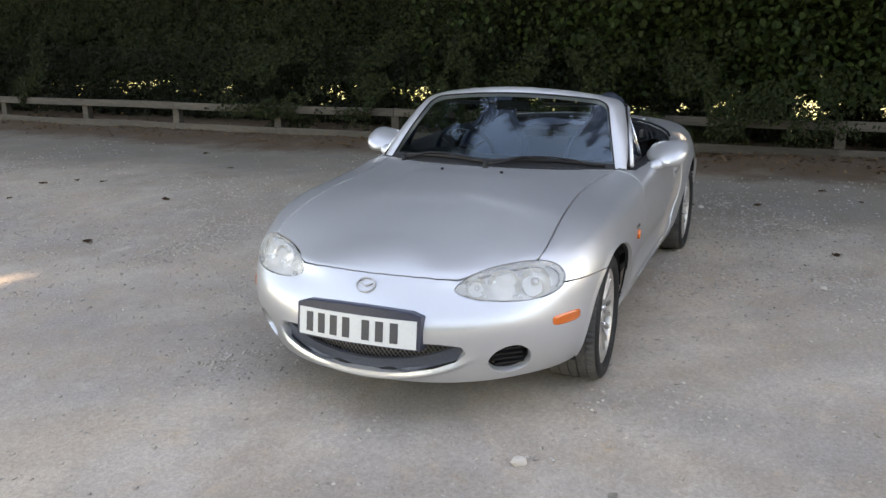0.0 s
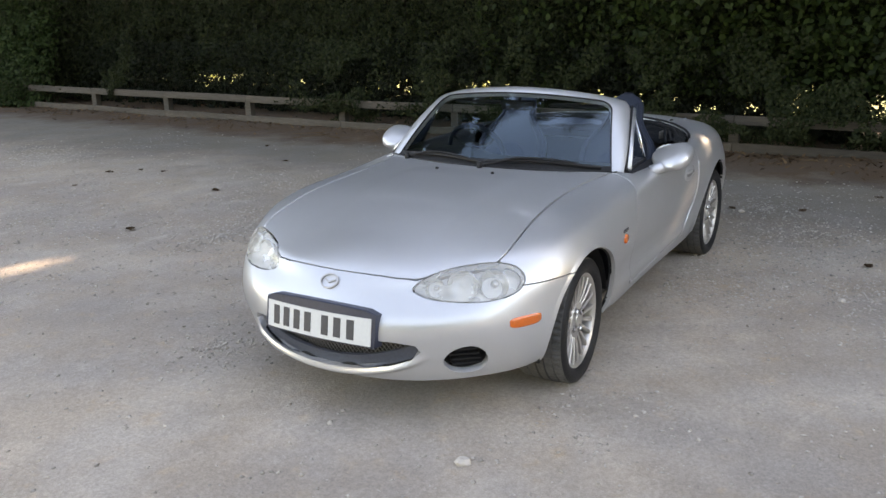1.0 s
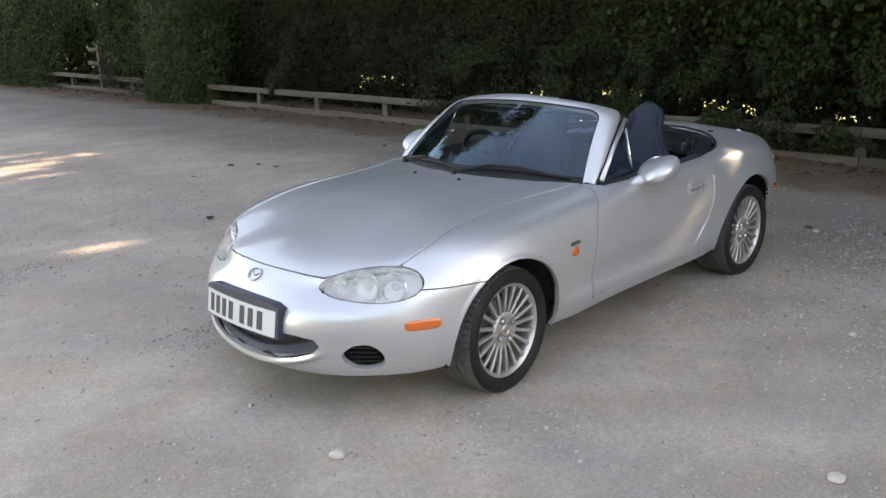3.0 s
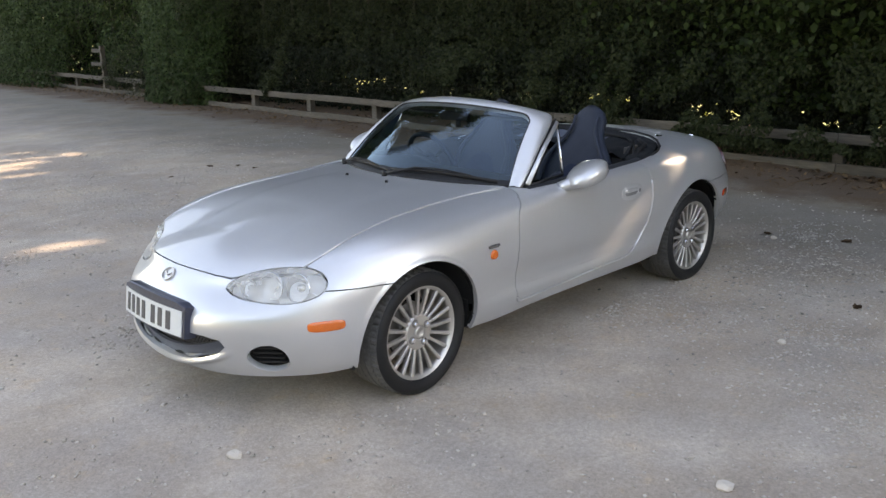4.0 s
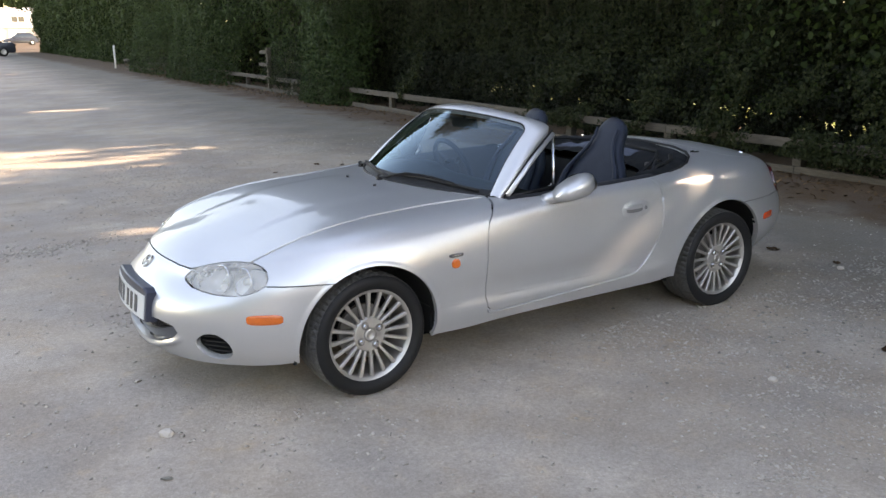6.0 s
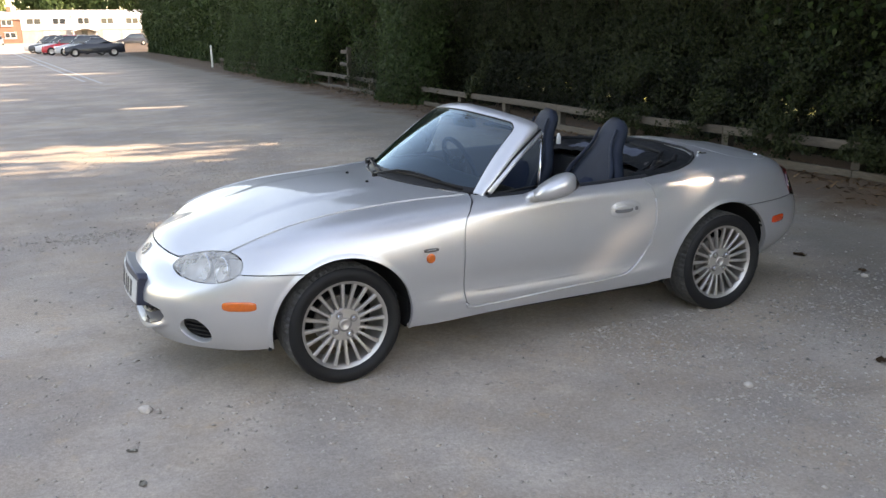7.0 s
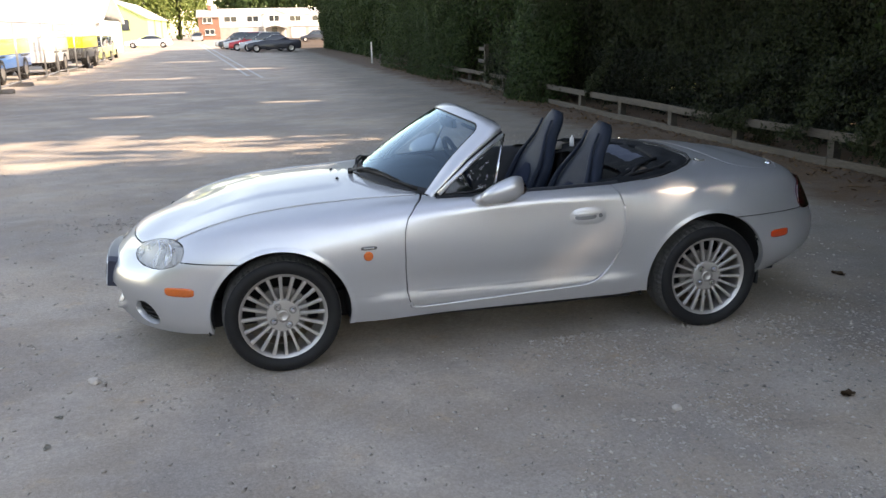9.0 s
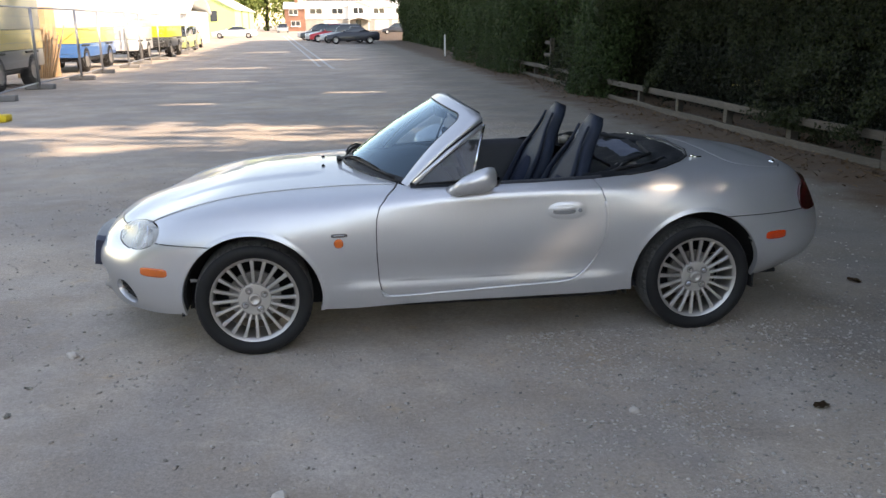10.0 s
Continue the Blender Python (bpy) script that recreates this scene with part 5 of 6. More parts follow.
BOOT = mirrored([(2.47, 0), (2.47, -.40), (2.485, -.53), (2.52, -.585), (2.60, -.607), (2.70, -.598), (2.79, -.545), (2.86, -.43), (2.90, -.28), (2.925, 0)])
HEAD = spline([(-.345, .55), (-.378, .588), (-.435, .613), (-.525, .632), (-.61, .639), (-.668, .627), (-.703, .60), (-.716, .57), (-.705, .541), (-.665, .521), (-.59, .512), (-.48, .515), (-.40, .526)], 4, True)
MOUTH = mirrored([(.372, 0), (.374, -.20), (.368, -.33), (.355, -.405), (.325, -.420), (.292, -.385), (.262, -.30), (.238, -.19), (.226, -.08), (.224, 0)])[:, ::-1]
INTAKE = spline([(-.488, .270), (-.502, .306), (-.543, .338), (-.594, .344), (-.624, .314), (-.624, .268), (-.598, .232), (-.550, .216), (-.508, .230)], 4, True)
DOOR = np.array([(.80, .90), (.735, .805), (.665, .765), (.622, .715), (.606, .66), (.602, .60), (.603, .48), (.612, .34), (.625, .285), (.660, .262), (.913, .268), (1.25, .284), (1.52, .297), (1.60, .315), (1.665, .362),
                 (1.71, .43), (1.738, .52), (1.748, .62), (1.738, .71), (1.715, .775), (1.672, .83), (1.66, .90)])


def inside(poly, a, b, grow=0.0):
    return lambda x, y, z: poly_sdf({"x": x, "y": y, "z": z}[a], {"x": x, "y": y, "z": z}[b], poly) + grow


def outside(poly, a, b, grow=0.0):
    return lambda x, y, z: -poly_sdf({"x": x, "y": y, "z": z}[a], {"x": x, "y": y, "z": z}[b], poly) - grow


def off_opening(x, y, z):
    """Positive outside the cockpit opening; it cuts the upper body only."""
    return np.maximum(-poly_sdf(x, y, OPENING), .70 - z)


def off_arch(a):
    return lambda x, y, z: np.hypot(x - a[0], z - a[1]) - a[2] + np.where(z < a[1], (a[1] - z) * 0.06, 0)


def wing_line(x, z):
    """Height above the seam between front bumper and wing; negative ahead of the lamp too."""
    return np.where(x > 0, 0.1, np.minimum(z - (.559 - .03 * (x + .445)), x + .462))


def tail_line(x, z):
    """Height above the seam between quarter panel and rear bumper."""
    return z - (.604 - .012 * (x - 2.4))


car = tagged(new("car"), "silver two-seat roadster with its soft top folded down, parked on gravel", "car")
panel("bonnet", 0, 9, 3.2, 8, [inside(BONNET, "x", "y", -GAP), outside(HEAD, "y", "z", GAP)], M_PAINT, car, both=True, step=20)
front_bumper = panel("front_bumper", 0, 5.2, 0, 7, [lambda x, y, z: -wing_line(x, z) - GAP, outside(BONNET, "x", "y", GAP), outside(HEAD, "y", "z", GAP), off_arch(F_ARCH), outside(MOUTH, "y", "z"),
                     outside(INTAKE, "y", "z")], M_PAINT, car, both=True, step=34, vstep=16, depth=0.03)
for s in (-1, 1):
    panel("front_wing", 2.4, 8, 0, 7, [lambda x, y, z: wing_line(x, z) - GAP, outside(BONNET, "x", "y", GAP), outside(HEAD, "y", "z", GAP), off_arch(F_ARCH), outside(DOOR, "x", "z", GAP),
                                       lambda x, y, z: .80 - x, off_opening], M_PAINT, car, side=s, step=34, vstep=14, depth=0.022)
    panel("rear_wing", 6.0, 14, 0, 8, [outside(DOOR, "x", "z", GAP), lambda x, y, z: x - .70, off_opening, outside(BOOT, "x", "y", GAP), off_arch(R_ARCH), off_arch(F_ARCH),
                                       lambda x, y, z: np.maximum(tail_line(x, z) - GAP, 2.3 - x)], M_PAINT, car, side=s, step=24, vstep=14, depth=0.022)
rear_bumper = panel("rear_bumper", 10, 14, 0, 6, [lambda x, y, z: np.minimum(-tail_line(x, z) - GAP, x - 2.3), off_arch(R_ARCH)], M_PAINT, car, both=True, step=24, depth=0.03)
panel("boot_lid", 8, 14, 4, 8, [inside(BOOT, "x", "y", -GAP)], M_PAINT, car, both=True, step=24)
doors = []
for s in (-1, 1):
    doors.append(panel("door", 6.2, 9.4, 0, 7, [inside(DOOR, "x", "z", -GAP), off_opening], M_PAINT, car, side=s, step=30, vstep=14, depth=0.05))
# black sheets added behind gaps and intakes: their shade is put in as colour
panel("gap_shade_shell", 3.6, 14, 0.2, 8, [off_opening, off_arch(F_ARCH), off_arch(R_ARCH)], M_DARK, car, "black sheet that stands for the shade in the panel gaps", both=True, step=12, vstep=6, out=-0.016)
panel("bumper_shade_liner", 0, 4.6, 0.3, 4.4, [outside(INTAKE, "y", "z"), outside(MOUTH, "y", "z"), outside(HEAD, "y", "z"), off_arch(F_ARCH)], M_DARK, car, "black sheet that stands for the shade inside the bumper", both=True, step=16, vstep=10, out=-0.034)
panel("intake_shade_sheet", 0, 3.9, 0.3, 5, [], M_DARK, car, "black sheet that stands for the shade behind the air intakes", both=True, step=12, vstep=6, out=-0.075)

# Points of the shell, looked up by two coordinates.
GU, GV = np.linspace(0, 14, 421), np.linspace(0, 8, 321)
GP, GN = shell(GU, GV)
GP, GN = relief(GP, GN)


def on_shell(a, b, axes, u0=0, u1=14, v0=0):
    """The point and the normal of the near half where two coordinates (axes like 'yz') have the given values."""
    i = ["xyz".index(c) for c in axes]
    k0, k1, m0 = int(u0 * 30), int(u1 * 30) + 1, int(v0 * 40)
    d = (GP[k0:k1, m0:, i[0]] - a) ** 2 + (GP[k0:k1, m0:, i[1]] - b) ** 2
    j = np.unravel_index(np.argmin(d), d.shape)
    p, q = min(max(k0 + j[0], 1), 419), min(max(m0 + j[1], 1), 319)
    P0, du, dv = GP[p, q], (GP[p + 1, q] - GP[p - 1, q]) / 2, (GP[p, q + 1] - GP[p, q - 1]) / 2
    A = np.array(((du[i[0]], dv[i[0]]), (du[i[1]], dv[i[1]])))
    if abs(np.linalg.det(A)) > 1e-9:
        st = np.clip(np.linalg.solve(A, np.array((a - P0[i[0]], b - P0[i[1]]))), -1.5, 1.5)
        P0 = P0 + du * st[0] + dv * st[1]
    return Vector(P0), Vector(GN[p, q])


def facing(p, n, lift=0.0, up=(0, 0, 1)):
    """A pose at p whose z axis is the normal n and whose x axis is level."""
    n = Vector(n).normalized()
    x = Vector(up).cross(n).normalized()
    y = n.cross(x)
    return Matrix.Translation(Vector(p) + n * lift) @ Matrix((x, y, n)).transposed().to_4x4()


MIRROR_Y = Matrix.Diagonal((1, -1, 1, 1))


def flip_mesh(bm):
    bmesh.ops.transform(bm, matrix=MIRROR_Y, verts=bm.verts)
    bmesh.ops.reverse_faces(bm, faces=bm.faces)


# Lamps in the nose.
for s in (-1, 1):
    lamp = panel("headlight", 0.4, 5, 2.5, 7, [inside(HEAD, "y", "z", 0.001)], M_HOUSING, car, "clear-lensed headlight with three round reflectors", side=s, step=40, vstep=20, depth=0.001, out=-0.048)
    lens = panel("lens", 0.4, 5, 2.5, 7, [inside(HEAD, "y", "z", -0.002)], M_LENS, lamp, side=s, step=40, vstep=20, depth=0.03, out=0.001)
    lens.visible_shadow = False
    for (cy, cz, r) in ((-.420, .559, .040), (-.517, .570, .062), (-.625, .576, .058)):
        p, n = on_shell(cy, cz, "yz", 0, 5)
        aim = (n + Vector((-1.3, -0.2, 0))).normalized()
        m = facing(p - n * 0.028, aim)
        bm = bmesh.new()
        spin(bm, [(r, .012), (r * 1.05, .010), (r * 1.02, .004), (r * .96, .0), (r * .8, -.016), (r * .5, -.028), (r * .24, -.032)], "z", 32, m)
        spin(bm, [(r * .30, -.032), (r * .30, -.012), (r * .22, -.004), (.0005, -.002)], "z", 20, m)
        if s > 0:
            flip_mesh(bm)
        part("reflector", bm, M_REFLECT, lamp, smooth=True, angle=40)

# Side lights, marker lamps and repeaters.
def pod(name, x, z, rx, rz, mat, parent, s, lift=0.006, square=4.0, n=28):
    """A small domed lamp or plate on the flank."""
    bm = bmesh.new()
    rings = []
    for k, (q, h) in enumerate(((1.10, -.002), (1.10, .35), (1.0, .55), (.9, .9), (.6, 1.0))):
        ring = []
        for i in range(n):
            t = 2 * math.pi * i / n
            cx, cz = math.cos(t), math.sin(t)
            f = (abs(cx) ** square + abs(cz) ** square) ** (-1 / square)
            p, nn = on_shell(x + rx * q * cx * f, z + rz * q * cz * f, "xz", 2.5, 13)
            ring.append(bm.verts.new(p + nn * (lift * h)))
        rings.append(ring)
    for a, b in zip(rings, rings[1:]):
        for i in range(n):
            bm.faces.new((a[i], a[(i + 1) % n], b[(i + 1) % n], b[i]))
    bm.faces.new(rings[-1])
    bmesh.ops.recalc_face_normals(bm, faces=bm.faces)
    if s > 0:
        flip_mesh(bm)
    return part(name, bm, mat, parent, smooth=True, angle=50)


for s in (-1, 1):
    pod("marker_lamp", -.467, .420, .062, .020, M_AMBER, car, s)["label"] = "amber front marker lamp"
    pod("marker_lamp", 2.682, .486, .058, .020, M_AMBER_DARK, car, s)["label"] = "amber rear marker lamp"
    pod("side_repeater", .420, .549, .021, .021, M_AMBER, car, s, 0.012, 2.0)["label"] = "round amber side repeater"
    plaque = pod("model_badge", .424, .588, .036, .008, M_INK, car, s, 0.003)
    plaque["label"] = "small black badge with silver bars"
    for k in range(5):
        pod("badge_bar", .404 + .010 * k, .588, .0032, .0034, M_CHROME, plaque, s, 0.0042, n=8)
    panel("tail_lamp", 11, 13.6, 3, 7, [lambda x, y, z: 1 - np.abs((np.minimum(x, 2.93) - 2.93) / .085) ** 2.6 - np.abs((z - .655) / .070) ** 2.6, lambda x, y, z: -.30 - y], M_RED, car, "dark red tail lamp", side=s, step=40, vstep=24, out=lambda z: .005 + .12 * np.maximum(0, z - .60))

    # bead added along the door's lower and rear edge to give a bright line
    edge_pts = spline([tuple(q) for q in DOOR[8:19]], 4, False)
    pts = []
    for ex, ez in edge_pts:
        p, nn = on_shell(ex, ez - .004, "xz", 5, 11)
        p = p + nn * .0016
        pts.append(Vector((p.x, p.y * -s, p.z)))
    tube("door_glint_bead", pts, .0062, M_PAINT, car, n=10)

# Thin bead added along the bonnet seam to imitate its white highlight.
for s in (-1, 1):
    pts = []
    for ex, ey in spline([tuple(q) for q in BONNET[8:17]], 4, False):
        p, nn = on_shell(ex, ey + .0045, "xy", 1, 8, 4.5)
        p = p + nn * .0024
        pts.append(Vector((p.x, p.y * -s, p.z)))
    tube("bonnet_glint_bead", pts, .0032, M_PAINT, car, n=8)

# Door handles: raised surround, hollow painted as grey shade, pull and lock.
for s, door in zip((-1, 1), doors):
    h = pod("door_handle", 1.543, .668, .088, .040, M_PAINT, door, s, 0.006, 2.6, 36)
    h["label"] = "silver door handle with its hollow painted as grey shade"
    pod("hollow", 1.528, .664, .062, .015, M_SHADE_AND_LOCK, h, s, 0.0072, 2.6)
    pod("pull", 1.528, .679, .060, .011, M_PAINT, h, s, 0.0105, 3.0)
    pod("lock", 1.607, .668, .011, .011, M_SHADE_AND_LOCK, h, s, 0.0095, 2.0, 16)

# Number plate and its holder, curved with the nose; the characters stand as plain bars.
PLATE_LEAN = -8
plate_at = pose(-.868, 0, .418, 90 + PLATE_LEAN, 0, -90)
bm = bmesh.new()
cols = 12
top, bot = [], []
for k in range(cols + 1):
    q = -1 + 2 * k / cols
    x = q * .272
    bow = .026 * q * q
    hi = .074 + .010 * (1 - q * q) - (.012 if k in (0, cols) else 0)
    ring = [bm.verts.new(plate_at @ Vector((x, yy, zz - bow))) for yy, zz in ((-.066, .004), (hi, .004), (hi + .004, -.004), (hi + .002, -.05), (-.066, -.05))]
    top.append(ring)
for a, b in zip(top, top[1:]):
    for i in range(5):
        j = (i + 1) % 5
        bm.faces.new((a[i], b[i], b[j], a[j]))
bm.faces.new(top[0])
bm.faces.new(top[-1][::-1])
bmesh.ops.recalc_face_normals(bm, faces=bm.faces)
holder = part("number_plate_holder", bm, M_SURROUND, front_bumper, "dark blue-black plastic plate holder")


def plate_slab(name, x0, x1, y0, y1, z, mat, parent, slant=0.0):
    bm = bmesh.new()
    ring0, ring1 = [], []
    n = max(2, int((x1 - x0) / .04))
    g = []
    for k in range(n + 1):
        x = x0 + (x1 - x0) * k / n
        bow = .026 * (x / .272) ** 2
        g.append([bm.verts.new(plate_at @ Vector((x + slant * f, yy, z - bow + d))) for yy, d, f in ((y0, 0, -1), (y1, 0, 1), (y1, -.004, 1), (y0, -.004, -1))])
    for a, b in zip(g, g[1:]):
        for i in range(4):
            j = (i + 1) % 4
            bm.faces.new((a[i], b[i], b[j], a[j]))
    bm.faces.new(g[0])
    bm.faces.new(g[-1][::-1])
    bmesh.ops.recalc_face_normals(bm, faces=bm.faces)
    return part(name, bm, mat, parent)


plate = plate_slab("number_plate", -.258, .258, -.060, .050, .0085, M_PLATE, holder)
plate["label"] = "white front number plate with dark bars"
# x runs towards the near side of the nose here.
for k, cx in enumerate((-.205, -.148, -.091, -.034, .052, .110, .170)):
    plate_slab("plate_bar", cx - .016, cx + .016, -.044, .035, .0105, M_INK, plate)

# Mesh grille in the mouth.
verts, faces = [], []
for fam in (-1, 1):
    for k in range(-44, 45):
        a = Vector((0, k * .0185, .24))
        pts = []
        for q in range(9):
            z = .235 + .14 * q / 8
            y = k * .0185 + fam * (z - .305) * 0.8
            if abs(y) < .42 and poly_sdf(np.array([y]), np.array([z]), MOUTH)[0] > -0.006 and z > .268:
                x = -.858 + .070 + .20 * y * y * 2.6
                pts.append(Vector((x, y, z)))
        for p, q in zip(pts, pts[1:]):
            i = len(verts)
            w = .0015
            verts += [p + Vector((0, -w, 0)), p + Vector((0, w, 0)), q + Vector((0, w, 0)), q + Vector((0, -w, 0)), p + Vector((.004, 0, 0)), q + Vector((.004, 0, 0))]
            faces += [(i, i + 1, i + 2, i + 3), (i + 1, i + 4, i + 5, i + 2), (i + 4, i, i + 3, i + 5)]
grille = mesh_object("grille_mesh", verts, faces, M_GRILLE, front_bumper, "dark diamond wire grille", smooth=False)
# Slats in the brake ducts, and a shelf under the grille.
for s in (-1, 1):
    for k in range(4):
        p, n = on_shell(-.56, .245 + .024 * k, "yz", 0, 5)
        bm = bmesh.new()
        box_into(bm, -.06, .06, -.004, .004, -.03, .0, m=facing(p - n * .022, n))
        if s > 0:
            flip_mesh(bm)
        part("duct_slat", bm, M_BLACK, front_bumper)
panel("mouth_shelf", 0, 2.6, 0.5, 2.6, [lambda x, y, z: .263 + .080 * (y / .4) ** 2 - z, inside(MOUTH, "y", "z", 0.03)], M_SHELF, front_bumper, "dark shelf under the grille", both=True, step=20, vstep=14, out=-0.030)

# Nose emblem: a plain oval with a bent bar.
p, n = on_shell(0.0, .556, "yz", 0, 2)
n = Vector((n.x, 0, n.z))
m = facing(p, n, .004)
bm = bmesh.new()
for i in range(28):
    t = 2 * math.pi * i / 28
    box_into(bm, -.0045, .0045, -.003, .003, -.003, .003, m=m @ Matrix.Translation((.040 * math.cos(t), .031 * math.sin(t), 0)) @ Matrix.Rotation(math.atan2(.031 * math.cos(t), -.040 * math.sin(t)), 4, "Z"))
for q in (-1, 1):
    box_into(bm, 0, .030, -.003, .003, -.003, .003, m=m @ Matrix.Translation((0, -.006, 0)) @ Matrix.Rotation(radians(90 - q * 62), 4, "Z"))
part("emblem", bm, M_ALLOY, front_bumper, "plain chrome oval emblem")

# Washer jets on the bonnet.
for y in (-.16, .16):
    p, n = on_shell(.36, -abs(y), "xy", 5, 8)
    p.y = y
    bm = bmesh.new()
    spin(bm, [(.009, -.002), (.009, .006), (.006, .010), (.0005, .011)], "z", 12, Matrix.Translation(p))
    part("washer_jet", bm, M_BLACK, car, smooth=True)

# Windscreen, its frame, quarter lights and mirrors.
def screen_edge(a, b, grow=0.0):
    """A point of the glass: a across (-1 near side, 1 far side), b from base to header."""
    low = Vector((.480 + .262 * abs(a) ** 2.0, .640 * a, .818 - .024 * a * a))
    high = Vector((.990 + .084 * abs(a) ** 2.2, .516 * a, 1.146 - .040 * a * a))
    p = low.lerp(high, b)
    bulge = .016 * math.sin(math.pi * b)
    return p + Vector((-.75, 0, .66)) * bulge


ROUND_A, ROUND_B = .125, .135      # rounded upper corners of the glass
verts, faces = [], []
NA, NB = 28, 24
for j in range(NB + 1):
    b = math.sin(math.pi / 2 * j / NB)
    reach = 1 - ROUND_A * (1 - math.sqrt(max(0, 1 - max(0, (b - 1 + ROUND_B) / ROUND_B) ** 2)))
    for i in range(NA + 1):
        verts.append(screen_edge((-1 + 2 * i / NA) * reach, b))
for j in range(NB):
    for i in range(NA):
        k = j * (NA + 1) + i
        faces.append((k, k + NA + 1, k + NA + 2, k + 1))
glass_ob = mesh_object("windscreen", verts, faces, M_SCREEN, car, "clear laminated windscreen")
glass_ob.visible_shadow = False

# Black band along the foot of the glass, where the wipers rest.
verts, faces = [], []
for j in range(4):
    for i in range(NA + 1):
        a = -1 + 2 * i / NA
        verts.append(screen_edge(a, -.01 + .105 * j / 3 * (1 - .25 * a * a)) + Vector((-.54, 0, .84)) * .003)
for j in range(3):
    for i in range(NA):
        k = j * (NA + 1) + i
        faces.append((k, k + NA + 1, k + NA + 2, k + 1))
mesh_object("screen_band", verts, faces, M_BLACK, glass_ob, "black band at the foot of the windscreen")

# Frame: a band from the glass edge to the outer edge, up one pillar, along the header and down the other.
def resample(pts, count):
    """Points at even steps along a smooth line through pts."""
    fine = np.array([tuple(p) for p in spline(pts, 8, False)])
    run = np.concatenate(((0,), np.cumsum(np.linalg.norm(np.diff(fine, axis=0), axis=1))))
    at = np.linspace(0, run[-1], count)
    return [Vector(p) for p in np.stack([np.interp(at, run, fine[:, i]) for i in range(3)], 1)]


inner = [screen_edge(-1, (1 - ROUND_B) * k / 9) for k in range(9)]
for k in range(8):
    w = math.pi / 2 * k / 7
    inner.append(screen_edge(-1 + ROUND_A * (1 - math.cos(w)), 1 - ROUND_B * (1 - math.sin(w))))
inner += [screen_edge(-(1 - ROUND_A) * (1 - k / 10), 1) for k in range(1, 11)]
edge = [(.765, -.698, .790), (.858, -.682, .878), (.958, -.655, .962), (1.060, -.622, 1.034), (1.128, -.597, 1.078), (1.164, -.566, 1.101), (1.166, -.515, 1.113), (1.140, -.44, 1.130)]
outer = resample(edge[:4], 9) + resample(edge[3:], 9)[1:]
outer += [Vector((1.072 + .068 * (1 - k / 10) ** 2.2, -.44 * (1 - k / 10), 1.172 - .042 * (1 - k / 10) ** 2)) for k in range(1, 11)]
inner += [Vector((p.x, -p.y, p.z)) for p in inner[-2::-1]]
outer += [Vector((p.x, -p.y, p.z)) for p in outer[-2::-1]]
rows = []
for k, (p, q) in enumerate(zip(inner, outer)):
    k0, k1 = max(k - 1, 0), min(k + 1, len(inner) - 1)
    along = ((inner[k1] + outer[k1]) - (inner[k0] + outer[k0])).normalized()
    n = along.cross(q - p).normalized()
    if n.z < 0:
        n = -n
    rows.append([p - n * .022, p - n * .003, p + n * .003, p.lerp(q, .12) + n * .008, p.lerp(q, .4) + n * .013, p.lerp(q, .7) + n * .012, p.lerp(q, .92) + n * .006, q - n * .002, q - n * .022, p.lerp(q, .5) - n * .034])
nr = len(rows[0])
verts = [v for r in rows for v in r]
faces = []
for k in range(len(rows) - 1):
    for i in range(nr):
        j = (i + 1) % nr
        faces.append((k * nr + i, k * nr + j, (k + 1) * nr + j, (k + 1) * nr + i))
frame_ob = mesh_object("windscreen_frame", verts, faces, M_PAINT, car, "silver windscreen frame")
bm = bmesh.new()
bm.from_mesh(frame_ob.data)
bmesh.ops.recalc_face_normals(bm, faces=bm.faces)
for e in bm.edges:
    if len(e.link_faces) == 2 and e.calc_face_angle(0) > radians(48):
        e.smooth = False
bm.to_mesh(frame_ob.data)
bm.free()
tube("screen_seal", [p + Vector((0, 0, .001)) for p in inner], .0048, M_BLACK, frame_ob, "black rubber seal", n=6)
tube("screen_seal", [screen_edge(-1 + k / 12, 0) + Vector((-.004, 0, .002)) for k in range(25)], .008, M_BLACK, frame_ob, n=6)
tube("header_seal", [q + Vector((.008, 0, -.010)) for q in outer[15:-15]], .010, M_BLACK, frame_ob, "black rubber seal", n=6)
verts, faces = [], []
for i in range(NA + 1):
    a = -1 + 2 * i / NA
    lo = screen_edge(a, 0)
    verts += [lo + Vector((-.03, 0, -.012)), lo + Vector((.02, 0, -.004)), lo + Vector((.14, -.03 * a, -.03))]
for i in range(NA):
    for j in range(2):
        k = i * 3 + j
        faces.append((k, k + 3, k + 4, k + 1))
mesh_object("cowl", verts, faces, M_BLACK, car, "black plastic cowl under the wipers")

# Wipers: a flat arm from a capped spindle and a ribbed blade under a bridge.
for y0, y1 in ((.50, -.06), (-.04, -.60)):
    pts = []
    for k in range(11):
        f = k / 10
        a = (y0 + (y1 - y0) * f) / .64
        q = screen_edge(a, .030 + .055 * math.sin(math.pi * min(1, f * .9 + .1)) * (1 if y0 < 0 else .8))
        pts.append(q + Vector((-.010, 0, .012)))
    w = tube("wiper", pts, .0065, M_BLACK, car, "black windscreen wiper", n=6, flat=1.5)
    tube("bridge", [pts[2] + Vector((-.004, 0, .008)), pts[4] + Vector((-.008, 0, .017)), pts[6] + Vector((-.008, 0, .017)), pts[8] + Vector((-.004, 0, .008))], .006, M_BLACK, w, n=6, flat=.8)
    hub_at = screen_edge(y0 / .64, 0) + Vector((-.030, 0, .006))
